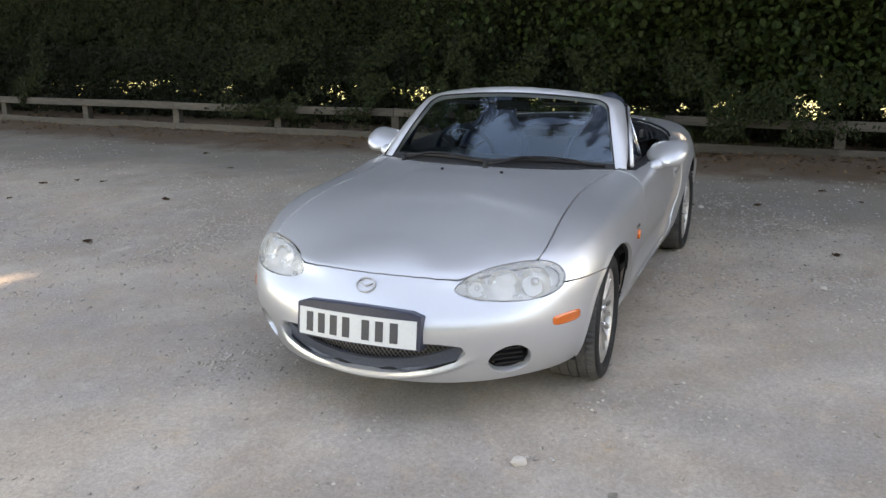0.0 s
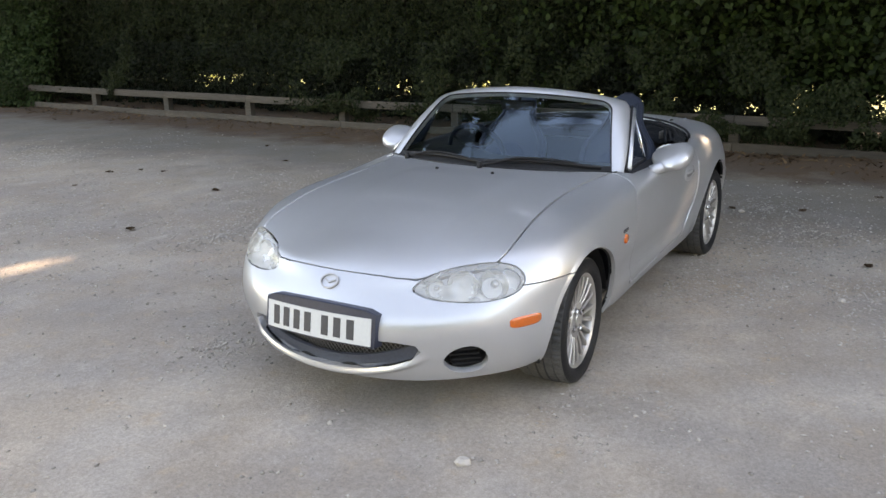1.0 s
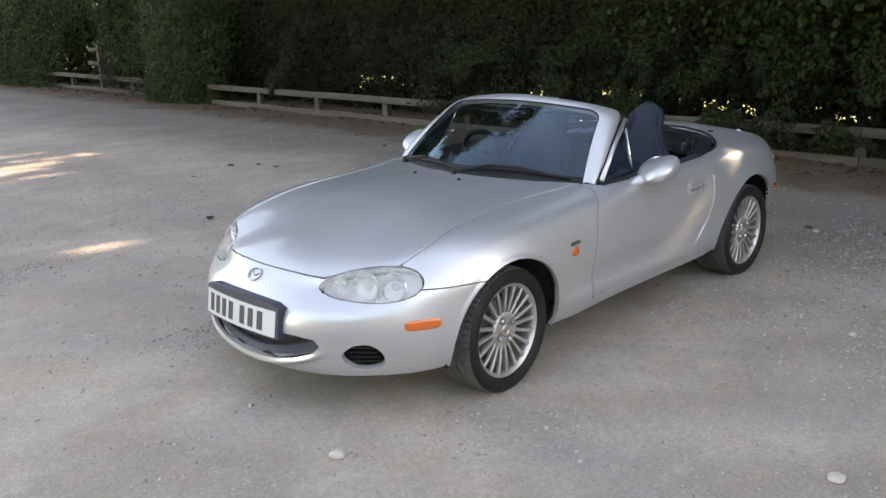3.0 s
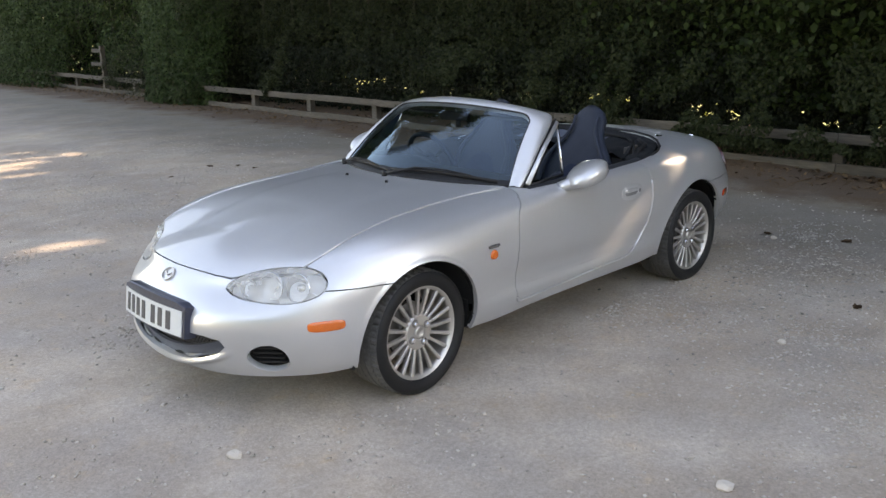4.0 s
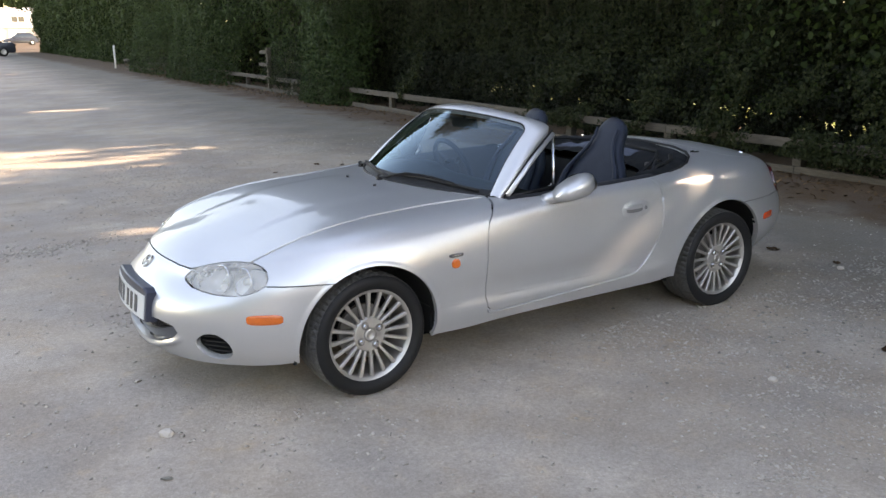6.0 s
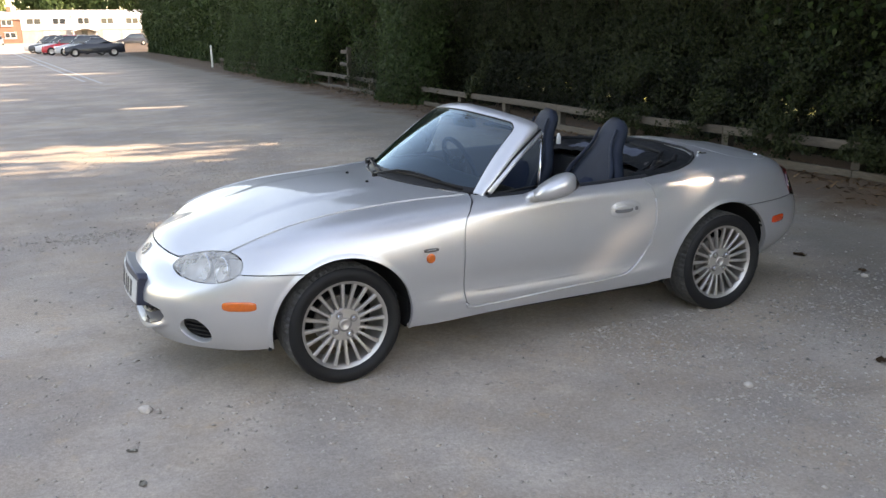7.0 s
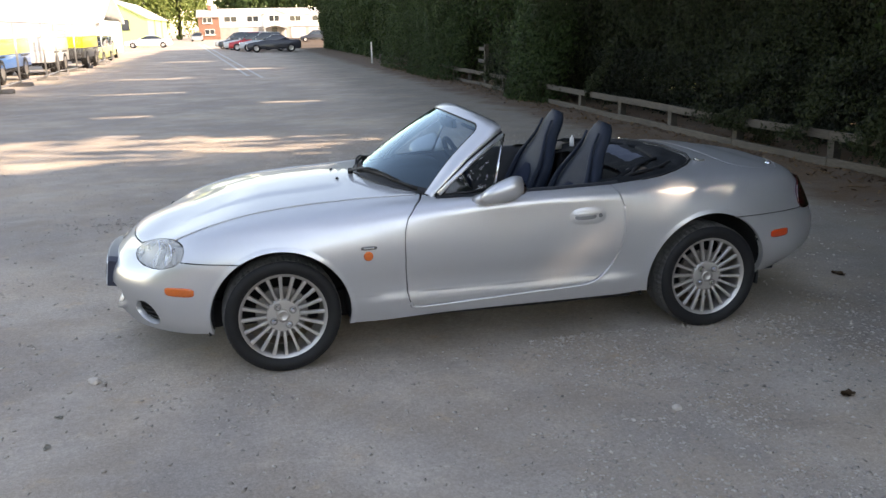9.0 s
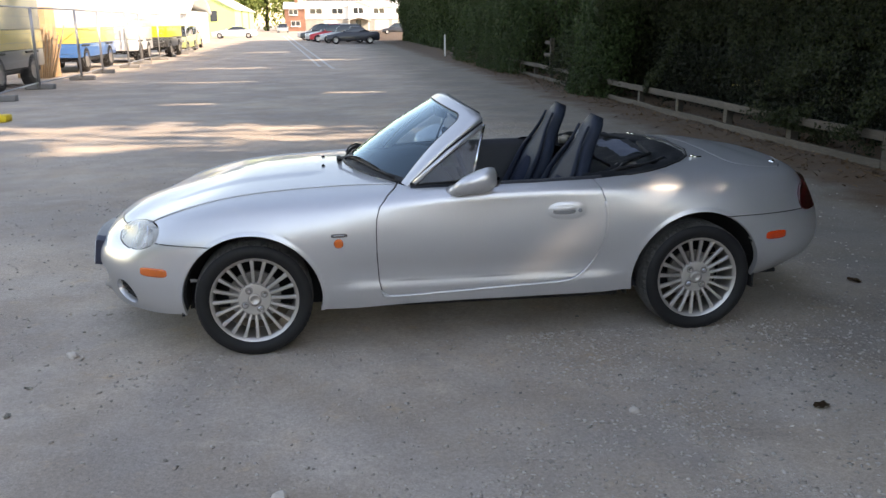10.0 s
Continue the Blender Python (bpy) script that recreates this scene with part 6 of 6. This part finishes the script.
    tube("wiper_arm", [hub_at + Vector((0, 0, .014)), hub_at + Vector((-.004, -.07, .026)), pts[3] + Vector((-.012, 0, .016)), pts[5] + Vector((-.008, 0, .018))], .0095, M_BLACK, w, n=8, flat=.6, taper=lambda f: 1.15 - .45 * f)
    tube("wiper_pivot", [hub_at + Vector((0, 0, -.022)), hub_at + Vector((-.003, 0, .010)), hub_at + Vector((-.006, 0, .026))], .017, M_BLACK, w, n=12, taper=lambda f: 1 - .35 * f)

# Quarter lights and door mirrors.
for s in (-1, 1):
    A, B, C = [Vector((p[0], p[1] * -s, p[2])) for p in ((.806, -.708, .797), (1.166, -.600, 1.058), (1.088, -.704, .812))]
    q = mesh_object("quarter_light", [A, B, C], [(0, 1, 2) if s > 0 else (0, 2, 1)], M_QUARTER, car, "small triangular quarter window in a silver frame", smooth=False)
    q.visible_shadow = False
    mid = Vector((-.008, (-.004 if s < 0 else .004), .008))
    tube("frame_bar", [A + mid, (A + B) / 2 + mid * 1.8, B + mid], .015, M_PAINT, q, n=10, flat=.75)
    tube("frame_bar", [B + Vector((.002, 0, .012)), C], .0075, M_CHROME, q, n=8)
    tube("frame_bar", [A, C], .007, M_BLACK, q, n=6)
    tube("gap_seal", [A + Vector((-.024, 0, .004)), (A + B) / 2 + Vector((-.022, 0, .026)), B + Vector((-.008, 0, .026))], .0055, M_BLACK, q, n=6)

    # Mirror housing: rounded in front, cut flat behind.
    bm = bmesh.new()
    prof = []
    rings = []
    for k in range(11):
        f = k / 10
        x = -.132 + .216 * f
        r = math.sqrt(max(0.0, 1 - (1 - f) ** 2.3)) * math.sqrt(1 - .42 * max(0, (f - .72) / .28) ** 2.5) + .004
        ring = []
        for i in range(28):
            t = 2 * math.pi * i / 28
            cy, cz = math.cos(t), math.sin(t)
            g = (abs(cy) ** 2.5 + abs(cz) ** 2.5) ** (-1 / 2.5)
            ring.append(bm.verts.new((x + .022 * cy * r, .112 * r * cy * g, .055 * r * cz * g * (1 - .26 * cy) - .024 * cy * r + .018 * (f - .6))))
        rings.append(ring)
    for a, b in zip(rings, rings[1:]):
        for i in range(28):
            bm.faces.new((a[i], a[(i + 1) % 28], b[(i + 1) % 28], b[i]))
    bm.faces.new(rings[0])
    lip = bmesh.ops.extrude_edge_only(bm, edges=[e for e in bm.edges if e.is_boundary])
    vs = [v for v in lip["geom"] if isinstance(v, bmesh.types.BMVert)]
    for v in vs:
        v.co = Vector((v.co.x - .012, v.co.y * .93, v.co.z * .93))
    bmesh.ops.recalc_face_normals(bm, faces=bm.faces)
    bmesh.ops.transform(bm, matrix=pose(1.090, -.850, .830, 0, -8, 12), verts=bm.verts)
    if s > 0:
        flip_mesh(bm)
    housing = part("door_mirror", bm, M_PAINT, car, "silver door mirror", smooth=True, angle=60)
    bm = bmesh.new()
    spin(bm, [(.0005, .0), (.9, .0)], "x", 28)
    bmesh.ops.transform(bm, matrix=pose(1.090, -.850, .830, 0, -8, 12) @ Matrix.Translation((.078, 0, .006)) @ Matrix.Diagonal((1, .103, .051, 1)), verts=bm.verts)
    if s > 0:
        flip_mesh(bm)
    part("glass", bm, M_MIRROR, housing)
    ys = 1 if s < 0 else -1
    tube("stalk", [Vector((.975, ys * -.770, .772)), Vector((.995, ys * -.80, .782)), Vector((1.02, ys * -.825, .796)), Vector((1.06, ys * -.845, .815))], .040, M_PAINT, housing, n=14, taper=lambda f: .9 + .3 * f, flat=.75)
    tube("mount", [Vector((1.0, ys * -.758, .772)), Vector((1.065, ys * -.768, .778))], .022, M_BLACK, housing, n=8)

# Wheels: an alloy rim with twenty spokes, a tyre with grooves, a brake disc.
def build_wheel(parent):
    """A wheel round the y axis; the outer face looks to -y."""
    bm = bmesh.new()
    spin(bm, [(.202, .095), (.213, .095), (.213, .085), (.196, .07), (.192, -.04), (.195, -.072), (.199, -.083), (.211, -.089), (.216, -.092), (.220, -.092), (.221, -.084), (.216, -.078)], n=64)
    bmesh.ops.recalc_face_normals(bm, faces=bm.faces)
    hub = part("wheel", bm, M_ALLOY, parent, "silver alloy wheel with twenty thin spokes", smooth=True, angle=45)
    n = 180
    prof = [(.211, -.088), (.219, -.097), (.234, -.107), (.253, -.108), (.267, -.104), (.2775, -.095), (.280, -.086)]
    tread = []
    for y0, y1 in ((-.086, -.060), (-.051, -.021), (-.012, .018), (.027, .062), (.071, .108)):
        tread += [(.2855 - .5 * y0 * y0, y0), (.2855 - .5 * y1 * y1, y1), (.2775, y1 + .0015), (.2775, y1 + .0065)]
    prof = prof + tread[:-2] + [(.280, .108), (.2775, .117), (.268, .126), (.252, .130), (.234, .129), (.219, .119), (.211, .110)]
    bm = bmesh.new()
    rings = spin(bm, prof, n=n)
    for q, (r, a) in enumerate(prof):
        if r > .2785 and abs(a) > .045:
            for i in range(n):
                if i % 3 == (0 if a < 0 else 1):
                    v = rings[q][i]
                    v.co.x *= .972
                    v.co.z *= .972
    bmesh.ops.recalc_face_normals(bm, faces=bm.faces)
    tyre = part("tyre", bm, M_RUBBER, hub, "black rubber tyre with dusty grooved tread", smooth=True, angle=35)
    tyre.data.materials.append(M_TREAD)
    for f in tyre.data.polygons:
        if math.hypot(f.center.x, f.center.z) > .2745:
            f.material_index = 1
    # One spoke, shared by all.
    bm = bmesh.new()
    prof = ((.045, .0095, -.064, .022), (.075, .0080, -.070, .020), (.12, .0078, -.077, .017), (.170, .0088, -.082, .016), (.207, .0110, -.084, .018))
    rows = []
    for r, w, y, d in prof:
        rows.append([bm.verts.new(c) for c in ((-w, y + d, r), (-w * .95, y + .003, r), (-w * .6, y, r), (w * .6, y, r), (w * .95, y + .003, r), (w, y + d, r))])
    for a, b in zip(rows, rows[1:]):
        for i in range(6):
            j = (i + 1) % 6
            bm.faces.new((a[i], a[j], b[j], b[i]))
    bmesh.ops.recalc_face_normals(bm, faces=bm.faces)
    first = part("spoke", bm, M_ALLOY, hub, smooth=True, angle=40)
    for k in range(1, 20):
        o = new("spoke", first.data)
        o.parent = hub
        o.matrix_basis = Matrix.Rotation(2 * math.pi * k / 20, 4, "Y")
    bm = bmesh.new()
    spin(bm, [(.079, -.050), (.083, -.066), (.076, -.0735), (.034, -.0745), (.033, -.068), (.029, -.068)], n=40)
    bmesh.ops.recalc_face_normals(bm, faces=bm.faces)
    part("hub_plate", bm, M_ALLOY, hub, smooth=True, angle=40)
    bm = bmesh.new()
    spin(bm, [(.030, -.066), (.030, -.077), (.026, -.080), (.018, -.0805), (.0165, -.0785), (.0004, -.0785)], n=32)
    part("centre_cap", bm, M_ALLOY, hub, "plain round centre cap", smooth=True, angle=40)
    bm = bmesh.new()
    spin(bm, [(.0125, -.066), (.012, -.083), (.009, -.086), (.0004, -.086)], n=6, m=Matrix.Translation((.053, 0, .0)))
    nut = part("wheel_nut", bm, M_CHROME, hub)
    nut.matrix_basis = Matrix.Rotation(radians(45), 4, "Y")
    # darker flat rings paint the shade of the recesses round the nuts
    bm = bmesh.new()
    spin(bm, [(.0175, -.072), (.0185, -.0760), (.0125, -.0755)], n=16, m=Matrix.Translation((.053, 0, .0)))
    well = part("nut_well_shade", bm, M_DISC, hub)
    for k in range(4):
        o = well if k == 0 else new("nut_well_shade", well.data)
        o.parent = hub
        o.matrix_basis = Matrix.Rotation(radians(45 + 90 * k), 4, "Y")
    for k in range(1, 4):
        o = new("wheel_nut", nut.data)
        o.parent = hub
        o.matrix_basis = Matrix.Rotation(radians(45 + 90 * k), 4, "Y")
    bm = bmesh.new()
    spin(bm, [(.05, -.030), (.070, -.032), (.070, -.014), (.127, -.014), (.127, .006), (.05, .006)], n=48)
    bmesh.ops.recalc_face_normals(bm, faces=bm.faces)
    part("brake_disc", bm, M_DISC, hub, "dull steel brake disc", smooth=True, angle=40)
    return hub


def copy_part(ob, m, parent):
    o = copy_thing(ob, m)
    o.parent = parent
    o.matrix_basis = m
    return o


STEER = 3.0
hub = build_wheel(car)
hub.matrix_basis = pose(0, -.693, .268, 0, 17, STEER)
copy_part(hub, pose(0, .693, .268, 0, 40, 180 + STEER), car)
copy_part(hub, pose(2.256, -.712, .278, 0, 5, 0), car)
copy_part(hub, pose(2.256, .712, .278, 0, 60, 180), car)

# Wheel houses.
for cx, cz, r in (F_ARCH, R_ARCH):
    for s in (-1, 1):
        verts, faces = [], []
        n = 28
        for i in range(n + 1):
            t = radians(7 + 166 * i / n)
            for y, rr in ((.775, r + .012), (.50, r + .012)):
                verts.append((cx + rr * math.cos(t), s * y, cz + rr * math.sin(t)))
        for i in range(n):
            faces.append((2 * i, 2 * i + 1, 2 * i + 3, 2 * i + 2))
        k = len(verts)
        verts.append((cx, s * .50, cz))
        for i in range(n):
            faces.append((2 * i + 1, k, 2 * i + 3))
        mesh_object("wheel_house", verts, faces, M_DARK, car, "black wheel-arch liner")
# underbody set low, with side panels added to deepen the shade under the car
box("underbody", -.34, 2.60, -.48, .48, .145, .21, M_DARK, car, "dark underbody", bevel=.01)
for x0, x1, y in ((.36, 1.89, .63), (-.62, -.36, .50), (2.60, 2.86, .50)):
    for s in (-1, 1):
        box("underbody_baffle", x0, x1, min(s * .485, s * y), max(s * .485, s * y), .150 if y > .6 else .190, .214, M_DARK, car, bevel=.006)
# black sheets added behind the wheels to stop light passing under the car
for cx, cz, r in (F_ARCH, R_ARCH):
    for s in (-1, 1):
        box("arch_baffle", cx - r - .01, cx + r + .01, s * .495 - .006, s * .495 + .006, .15, cz + .02, M_DARK, car)
        for e in (-1, 1):
            box("arch_end_baffle", cx + e * (r + .006) - .006, cx + e * (r + .006) + .006, min(s * .50, s * .74), max(s * .50, s * .74), .19, cz + .06, M_DARK, car)

# Cabin.
box("cabin_floor", .62, 2.2, -.66, .66, .20, .24, M_TRIM, car, "dark carpeted floor", bevel=.01)
box("rear_bulkhead", 1.98, 2.04, -.66, .66, .20, .76, M_TRIM, car, "dark rear bulkhead", bevel=.02)
box("centre_tunnel", .85, 2.0, -.12, .12, .22, .50, M_TRIM, car, "dark centre tunnel", bevel=.04)
for s in (-1, 1):
    door = doors[0 if s < 0 else 1]
    verts, faces = [], []
    xs = np.linspace(.78, 1.74, 14)
    for x in xs:
        yo = float(np.interp(x, (.8, 1.0, 1.4, 1.70, 1.88), (.735, .763, .775, .762, .733)))
        z = float(on_shell(x, -yo, "xy", 6, 11, 4.5)[0].z)
        for dy, dz in ((.002, .001), (-.02, .010), (-.055, .006), (-.075, -.03), (-.08, -.20), (-.10, -.24), (-.10, -.5)):
            verts.append((x, s * (yo + dy), z + dz))
    for i in range(len(xs) - 1):
        for j in range(6):
            k = i * 7 + j
            faces.append((k, k + 7, k + 8, k + 1))
    mesh_object("door_card", verts, faces, M_TRIM, door, "dark grey inner door trim")

# Dashboard with a hood before the driver.
verts, faces = [], []
NAX = 20
for i in range(NAX + 1):
    a = -1 + 2 * i / NAX
    y = .66 * a
    hood = math.exp(-((y - .36) / .15) ** 4) * .035
    x0 = .62 + .12 * a * a
    for x, z in ((x0, .79), (x0 + .16, .800 + hood * .5), (.95, .800 + hood), (1.02, .785 + hood), (1.04, .74), (1.02, .64), (.98, .55), (.92, .45)):
        verts.append((x, y, z))
for i in range(NAX):
    for j in range(7):
        k = i * 8 + j
        faces.append((k, k + 8, k + 9, k + 1))
mesh_object("dashboard", verts, faces, M_TRIM, car, "dark grey dashboard")
for y in (-.50, -.07, .07, .56):
    bm = bmesh.new()
    spin(bm, [(.040, 0), (.044, .006), (.036, .010), (.030, .004), (.0005, .002)], "x", 24, Matrix.Translation((1.036, y, .725)))
    part("air_vent", bm, M_BLACK, car, "round black air vent", smooth=True)

bm = bmesh.new()
mw = pose(1.17, .36, .765, 0, 68, 0)
R, r = .182, .0155
rings = []
for i in range(48):
    t = 2 * math.pi * i / 48
    rings.append([bm.verts.new(mw @ Vector(((R + r * math.cos(q)) * math.cos(t), (R + r * math.cos(q)) * math.sin(t), r * math.sin(q)))) for q in [2 * math.pi * k / 10 for k in range(10)]])
for i in range(48):
    a, b = rings[i], rings[(i + 1) % 48]
    for k in range(10):
        bm.faces.new((a[k], b[k], b[(k + 1) % 10], a[(k + 1) % 10]))
wheel_rim = part("steering_wheel", bm, M_LEATHER, car, "black leather steering wheel", smooth=True)
bm = bmesh.new()
spin(bm, [(.062, -.03), (.066, -.005), (.056, .014), (.0005, .022)], "z", 24, mw)
part("boss", bm, M_TRIM, wheel_rim, smooth=True)
for ang in (0, 125, 235):
    tube("wheel_spoke", [mw @ Vector((.05 * math.cos(radians(ang)), .05 * math.sin(radians(ang)), 0)), mw @ Vector((R * math.cos(radians(ang)), R * math.sin(radians(ang)), 0))], .016, M_TRIM, wheel_rim, n=8, flat=.5)
tube("steering_column", [(.95, .36, .68), (1.16, .36, .76)], .035, M_TRIM, car, "dark steering column")

# Rear-view mirror on the header.
bm = bmesh.new()
box_into(bm, -.014, .014, -.10, .10, -.028, .028, bevel=.012, m=pose(1.03, .02, 1.075, 0, -12, 8))
rv = part("interior_mirror", bm, M_BLACK, car, "black interior mirror", smooth=True, angle=50)
tube("mirror_arm", [(1.03, .02, 1.08), (1.02, .0, 1.135)], .008, M_BLACK, rv)
for y in (-.34, .34):
    box("sun_visor", 1.06, 1.15, y * .88 - .15, y * .88 + .15, 1.070, 1.084, M_TRIM, car, "dark sun visor", bevel=.006)


def build_seat(y):
    """A tall leather seat: cushion, back with a narrowing head, bolsters and a lumbar patch."""
    cushion_x = np.linspace(1.13, 1.66, 10)
    verts, faces = [], []
    for x in cushion_x:
        f = (x - 1.13) / .53
        for k in range(13):
            q = -1 + 2 * k / 12
            z = .50 - .05 * f + .035 * abs(q) ** 3 - (.10 * max(0, .12 - f) / .12) - (.12 if abs(q) > .99 else 0)
            verts.append((x, y + .25 * q, z))
    for i in range(9):
        for k in range(12):
            a = i * 13 + k
            faces.append((a, a + 13, a + 14, a + 1))
    seat = mesh_object("seat", verts, faces, M_LEATHER, car, "dark blue-black leather seat with a tall tapered back")
    # Backrest: a closed lofted body.
    rows = []
    for k in range(25):
        f = k / 24
        c = Vector((1.545 + .285 * f, y, .42 + .655 * f))
        half = .245 - .015 * f if f < .45 else .238 - .130 * (1 - math.cos(min(1, (f - .45) / .38) * math.pi)) / 2
        if f > .86:
            half *= math.sqrt(max(.05, 1 - ((f - .86) / .145) ** 2))
        thick = .064 - .028 * f
        ring = []
        for i in range(24):
            t = 2 * math.pi * i / 24
            cy, cx = math.cos(t), math.sin(t)
            g = (abs(cy) ** 3 + abs(cx) ** 3) ** (-1 / 3)
            bol = -.030 * abs(cy) ** 4 * (1 if cx < 0 else 0) * (1 - f)
            ring.append(c + Vector((.92, 0, -.40)) * (thick * cx * g + bol) + Vector((0, half * cy * g, 0)))
        rows.append(ring)
    verts = [v for r in rows for v in r]
    faces = [(k * 24 + i, k * 24 + (i + 1) % 24, (k + 1) * 24 + (i + 1) % 24, (k + 1) * 24 + i) for k in range(24) for i in range(24)]
    faces += [tuple(range(24)), tuple(24 * 24 + i for i in range(24))[::-1]]
    back = mesh_object("backrest", verts, faces, M_LEATHER, seat)
    verts, faces = [], []
    for k in range(9):
        f = .08 + .40 * k / 8
        c = Vector((1.545 + .285 * f, y, .42 + .655 * f))
        for i in range(9):
            q = -1 + i / 4
            verts.append(c + Vector((.92, 0, -.40)) * (-(.080 - .028 * f) + .014 * abs(q) ** 3) + Vector((0, .125 * q * math.sqrt(1 - .92 * (k / 4 - 1) ** 2), 0)))
    for k in range(8):
        for i in range(8):
            a = k * 9 + i
            faces.append((a, a + 1, a + 10, a + 9))
    mesh_object("back_panel", verts, faces, M_SEATPATCH, seat, "blue-grey cloth panel")
    # raised bolsters along both edges of the back
    for e in (-1, 1):
        pts = []
        for k in range(13):
            f = .06 + .84 * k / 12
            half = .245 - .015 * f if f < .45 else .238 - .130 * (1 - math.cos(min(1, (f - .45) / .38) * math.pi)) / 2
            pts.append(Vector((1.545 + .285 * f, y + e * (half - .026), .42 + .655 * f)) + Vector((.92, 0, -.40)) * (-(.070 - .026 * f)))
        tube("bolster", pts, .024, M_LEATHER, seat, n=8, taper=lambda q: 1.1 - .8 * q, up=(0, 1, 0))
    return seat


for y in (-.36, .36):
    build_seat(y)
for s in (-1, 1):
    box("belt_tower", 1.93, 2.03, s * .60 - .05, s * .60 + .05, .50, .835, M_TRIM, car, "black belt guide behind the seat", bevel=.02)
    tube("belt", [(1.93, s * .60, .80), (1.86, s * .60, .70), (1.80, s * .60, .40)], .020, M_CLOTH, car, "black seat belt", n=6, flat=.12)

# Folded soft top in its well.
verts, faces = [], []
NT, NW = 60, 14
edge = spline([(1.62, -.73), (1.88, -.712), (2.10, -.622), (2.225, -.53), (2.30, -.43), (2.35, -.28), (2.363, 0)], 8)
full = np.concatenate((edge, edge[-2::-1] * np.array((1, -1))))
for k in range(len(full)):
    ex, ey = full[k]
    z = on_shell(ex, -abs(ey), "xy", 7, 14, 4.5)[0].z
    inx, iny = 1.90 + .02 * abs(ey), ey * .72
    for j in range(NW + 1):
        f = j / NW
        x, yy = ex + (inx - ex) * f, ey + (iny - ey) * f
        wob = .030 * noise.noise((x * 7, yy * 5, 3)) + .018 * noise.noise((x * 19, yy * 15, 9))
        h = -.012 + .020 * math.sin(math.pi * min(1, f * 2.2)) - .06 * max(0, f - .45) + wob * min(1, f * 4) * (1 - .5 * f)
        verts.append((x, yy, z + h))
for k in range(len(full) - 1):
    for j in range(NW):
        a = k * (NW + 1) + j
        faces.append((a, a + NW + 1, a + NW + 2, a + 1))
top_ob = mesh_object("folded_soft_top", verts, faces, M_CLOTH, car, "black cloth soft top folded into its well")
# Pale lining of the hood, showing where it is turned over.
span = [k for k in range(len(full)) if -.36 < full[k][1] < .50]
lining, quads = [], []
for k in span:
    for j in (7, 8, 9, 10, 11):
        lining.append(Vector(verts[k * (NW + 1) + j]) + Vector((0, 0, .006)))
for k in range(len(span) - 1):
    for j in range(4):
        a = k * 5 + j
        quads.append((a, a + 5, a + 6, a + 1))
mesh_object("hood_lining", lining, quads, M_LINING, top_ob, "pale blue-grey hood lining")
for s in (-1, 1):
    tube("hood_bar", [(1.72, s * .69, .79), (1.85, s * .66, .835), (2.05, s * .58, .845), (2.18, s * .45, .85)], .014, M_BLACK, top_ob, "black hood frame bar", n=8, flat=.7)
    tube("hood_bar", [(1.76, s * .62, .80), (1.95, s * .56, .865), (2.12, s * .40, .868), (2.2, s * .0, .872)], .010, M_CLOTH, top_ob, n=8)

# Small bright fittings on the rear deck, and a pale bottle behind the seats.
for s in (-1, 1):
    p, nn = on_shell(2.321, -.49, "xy", 8, 14, 4.5)
    bm = bmesh.new()
    box_into(bm, -.010, .010, -.008, .008, -.002, .016, bevel=.004, m=Matrix.Translation((p.x, p.y * -s, p.z)))
    box_into(bm, .0, .055, -.005, .005, -.002, .008, bevel=.003, m=Matrix.Translation((p.x, p.y * -s, p.z)))
    part("hood_catch", bm, M_CHROME, car, "small chrome catch on the rear deck", smooth=True, angle=40)
p, nn = on_shell(2.80, -.46, "xy", 9, 14, 4.5)
bm = bmesh.new()
spin(bm, [(.016, -.004), (.016, .005), (.011, .008), (.006, .011), (.0005, .012)], "z", 16, Matrix.Translation(p))
part("aerial_base", bm, M_CHROME, car, "short chrome aerial base", smooth=True, angle=40)
bm = bmesh.new()
spin(bm, [(.014, 0), (.016, .004), (.015, .045), (.006, .070), (.0005, .074)], "z", 16, Matrix.Translation((1.985, .50, .825)))
part("belt_hook", bm, M_PLATE, car, "small white cone behind the seats", smooth=True, angle=40)

# Black weather strip round the back of the cockpit.
pts = []
for ex, ey in OPENING:
    if ex > 1.70:
        p, nn = on_shell(ex - .004, -abs(ey), "xy", 7, 14, 4.5)
        pts.append((ex - .003, ey, p.z + .001))
tube("weather_strip", pts, .0075, M_BLACK, car, "black rubber strip round the cockpit", n=8)

# Latches and hinges of the folded hood behind the seats.
for s in (-1, 1):
    bm = bmesh.new()
    box_into(bm, 1.875, 1.935, s * .555 - .012, s * .555 + .012, .800, .846, bevel=.006)
    box_into(bm, 1.900, 1.985, s * .565 - .008, s * .565 + .008, .836, .852, bevel=.004)
    part("hood_latch", bm, M_DISC, car, "dull steel hood latch", smooth=True, angle=40)
    tube("hood_bar", [(1.80, s * .66, .77), (1.90, s * .60, .85), (2.02, s * .50, .862)], .009, M_BLACK, top_ob, n=8)
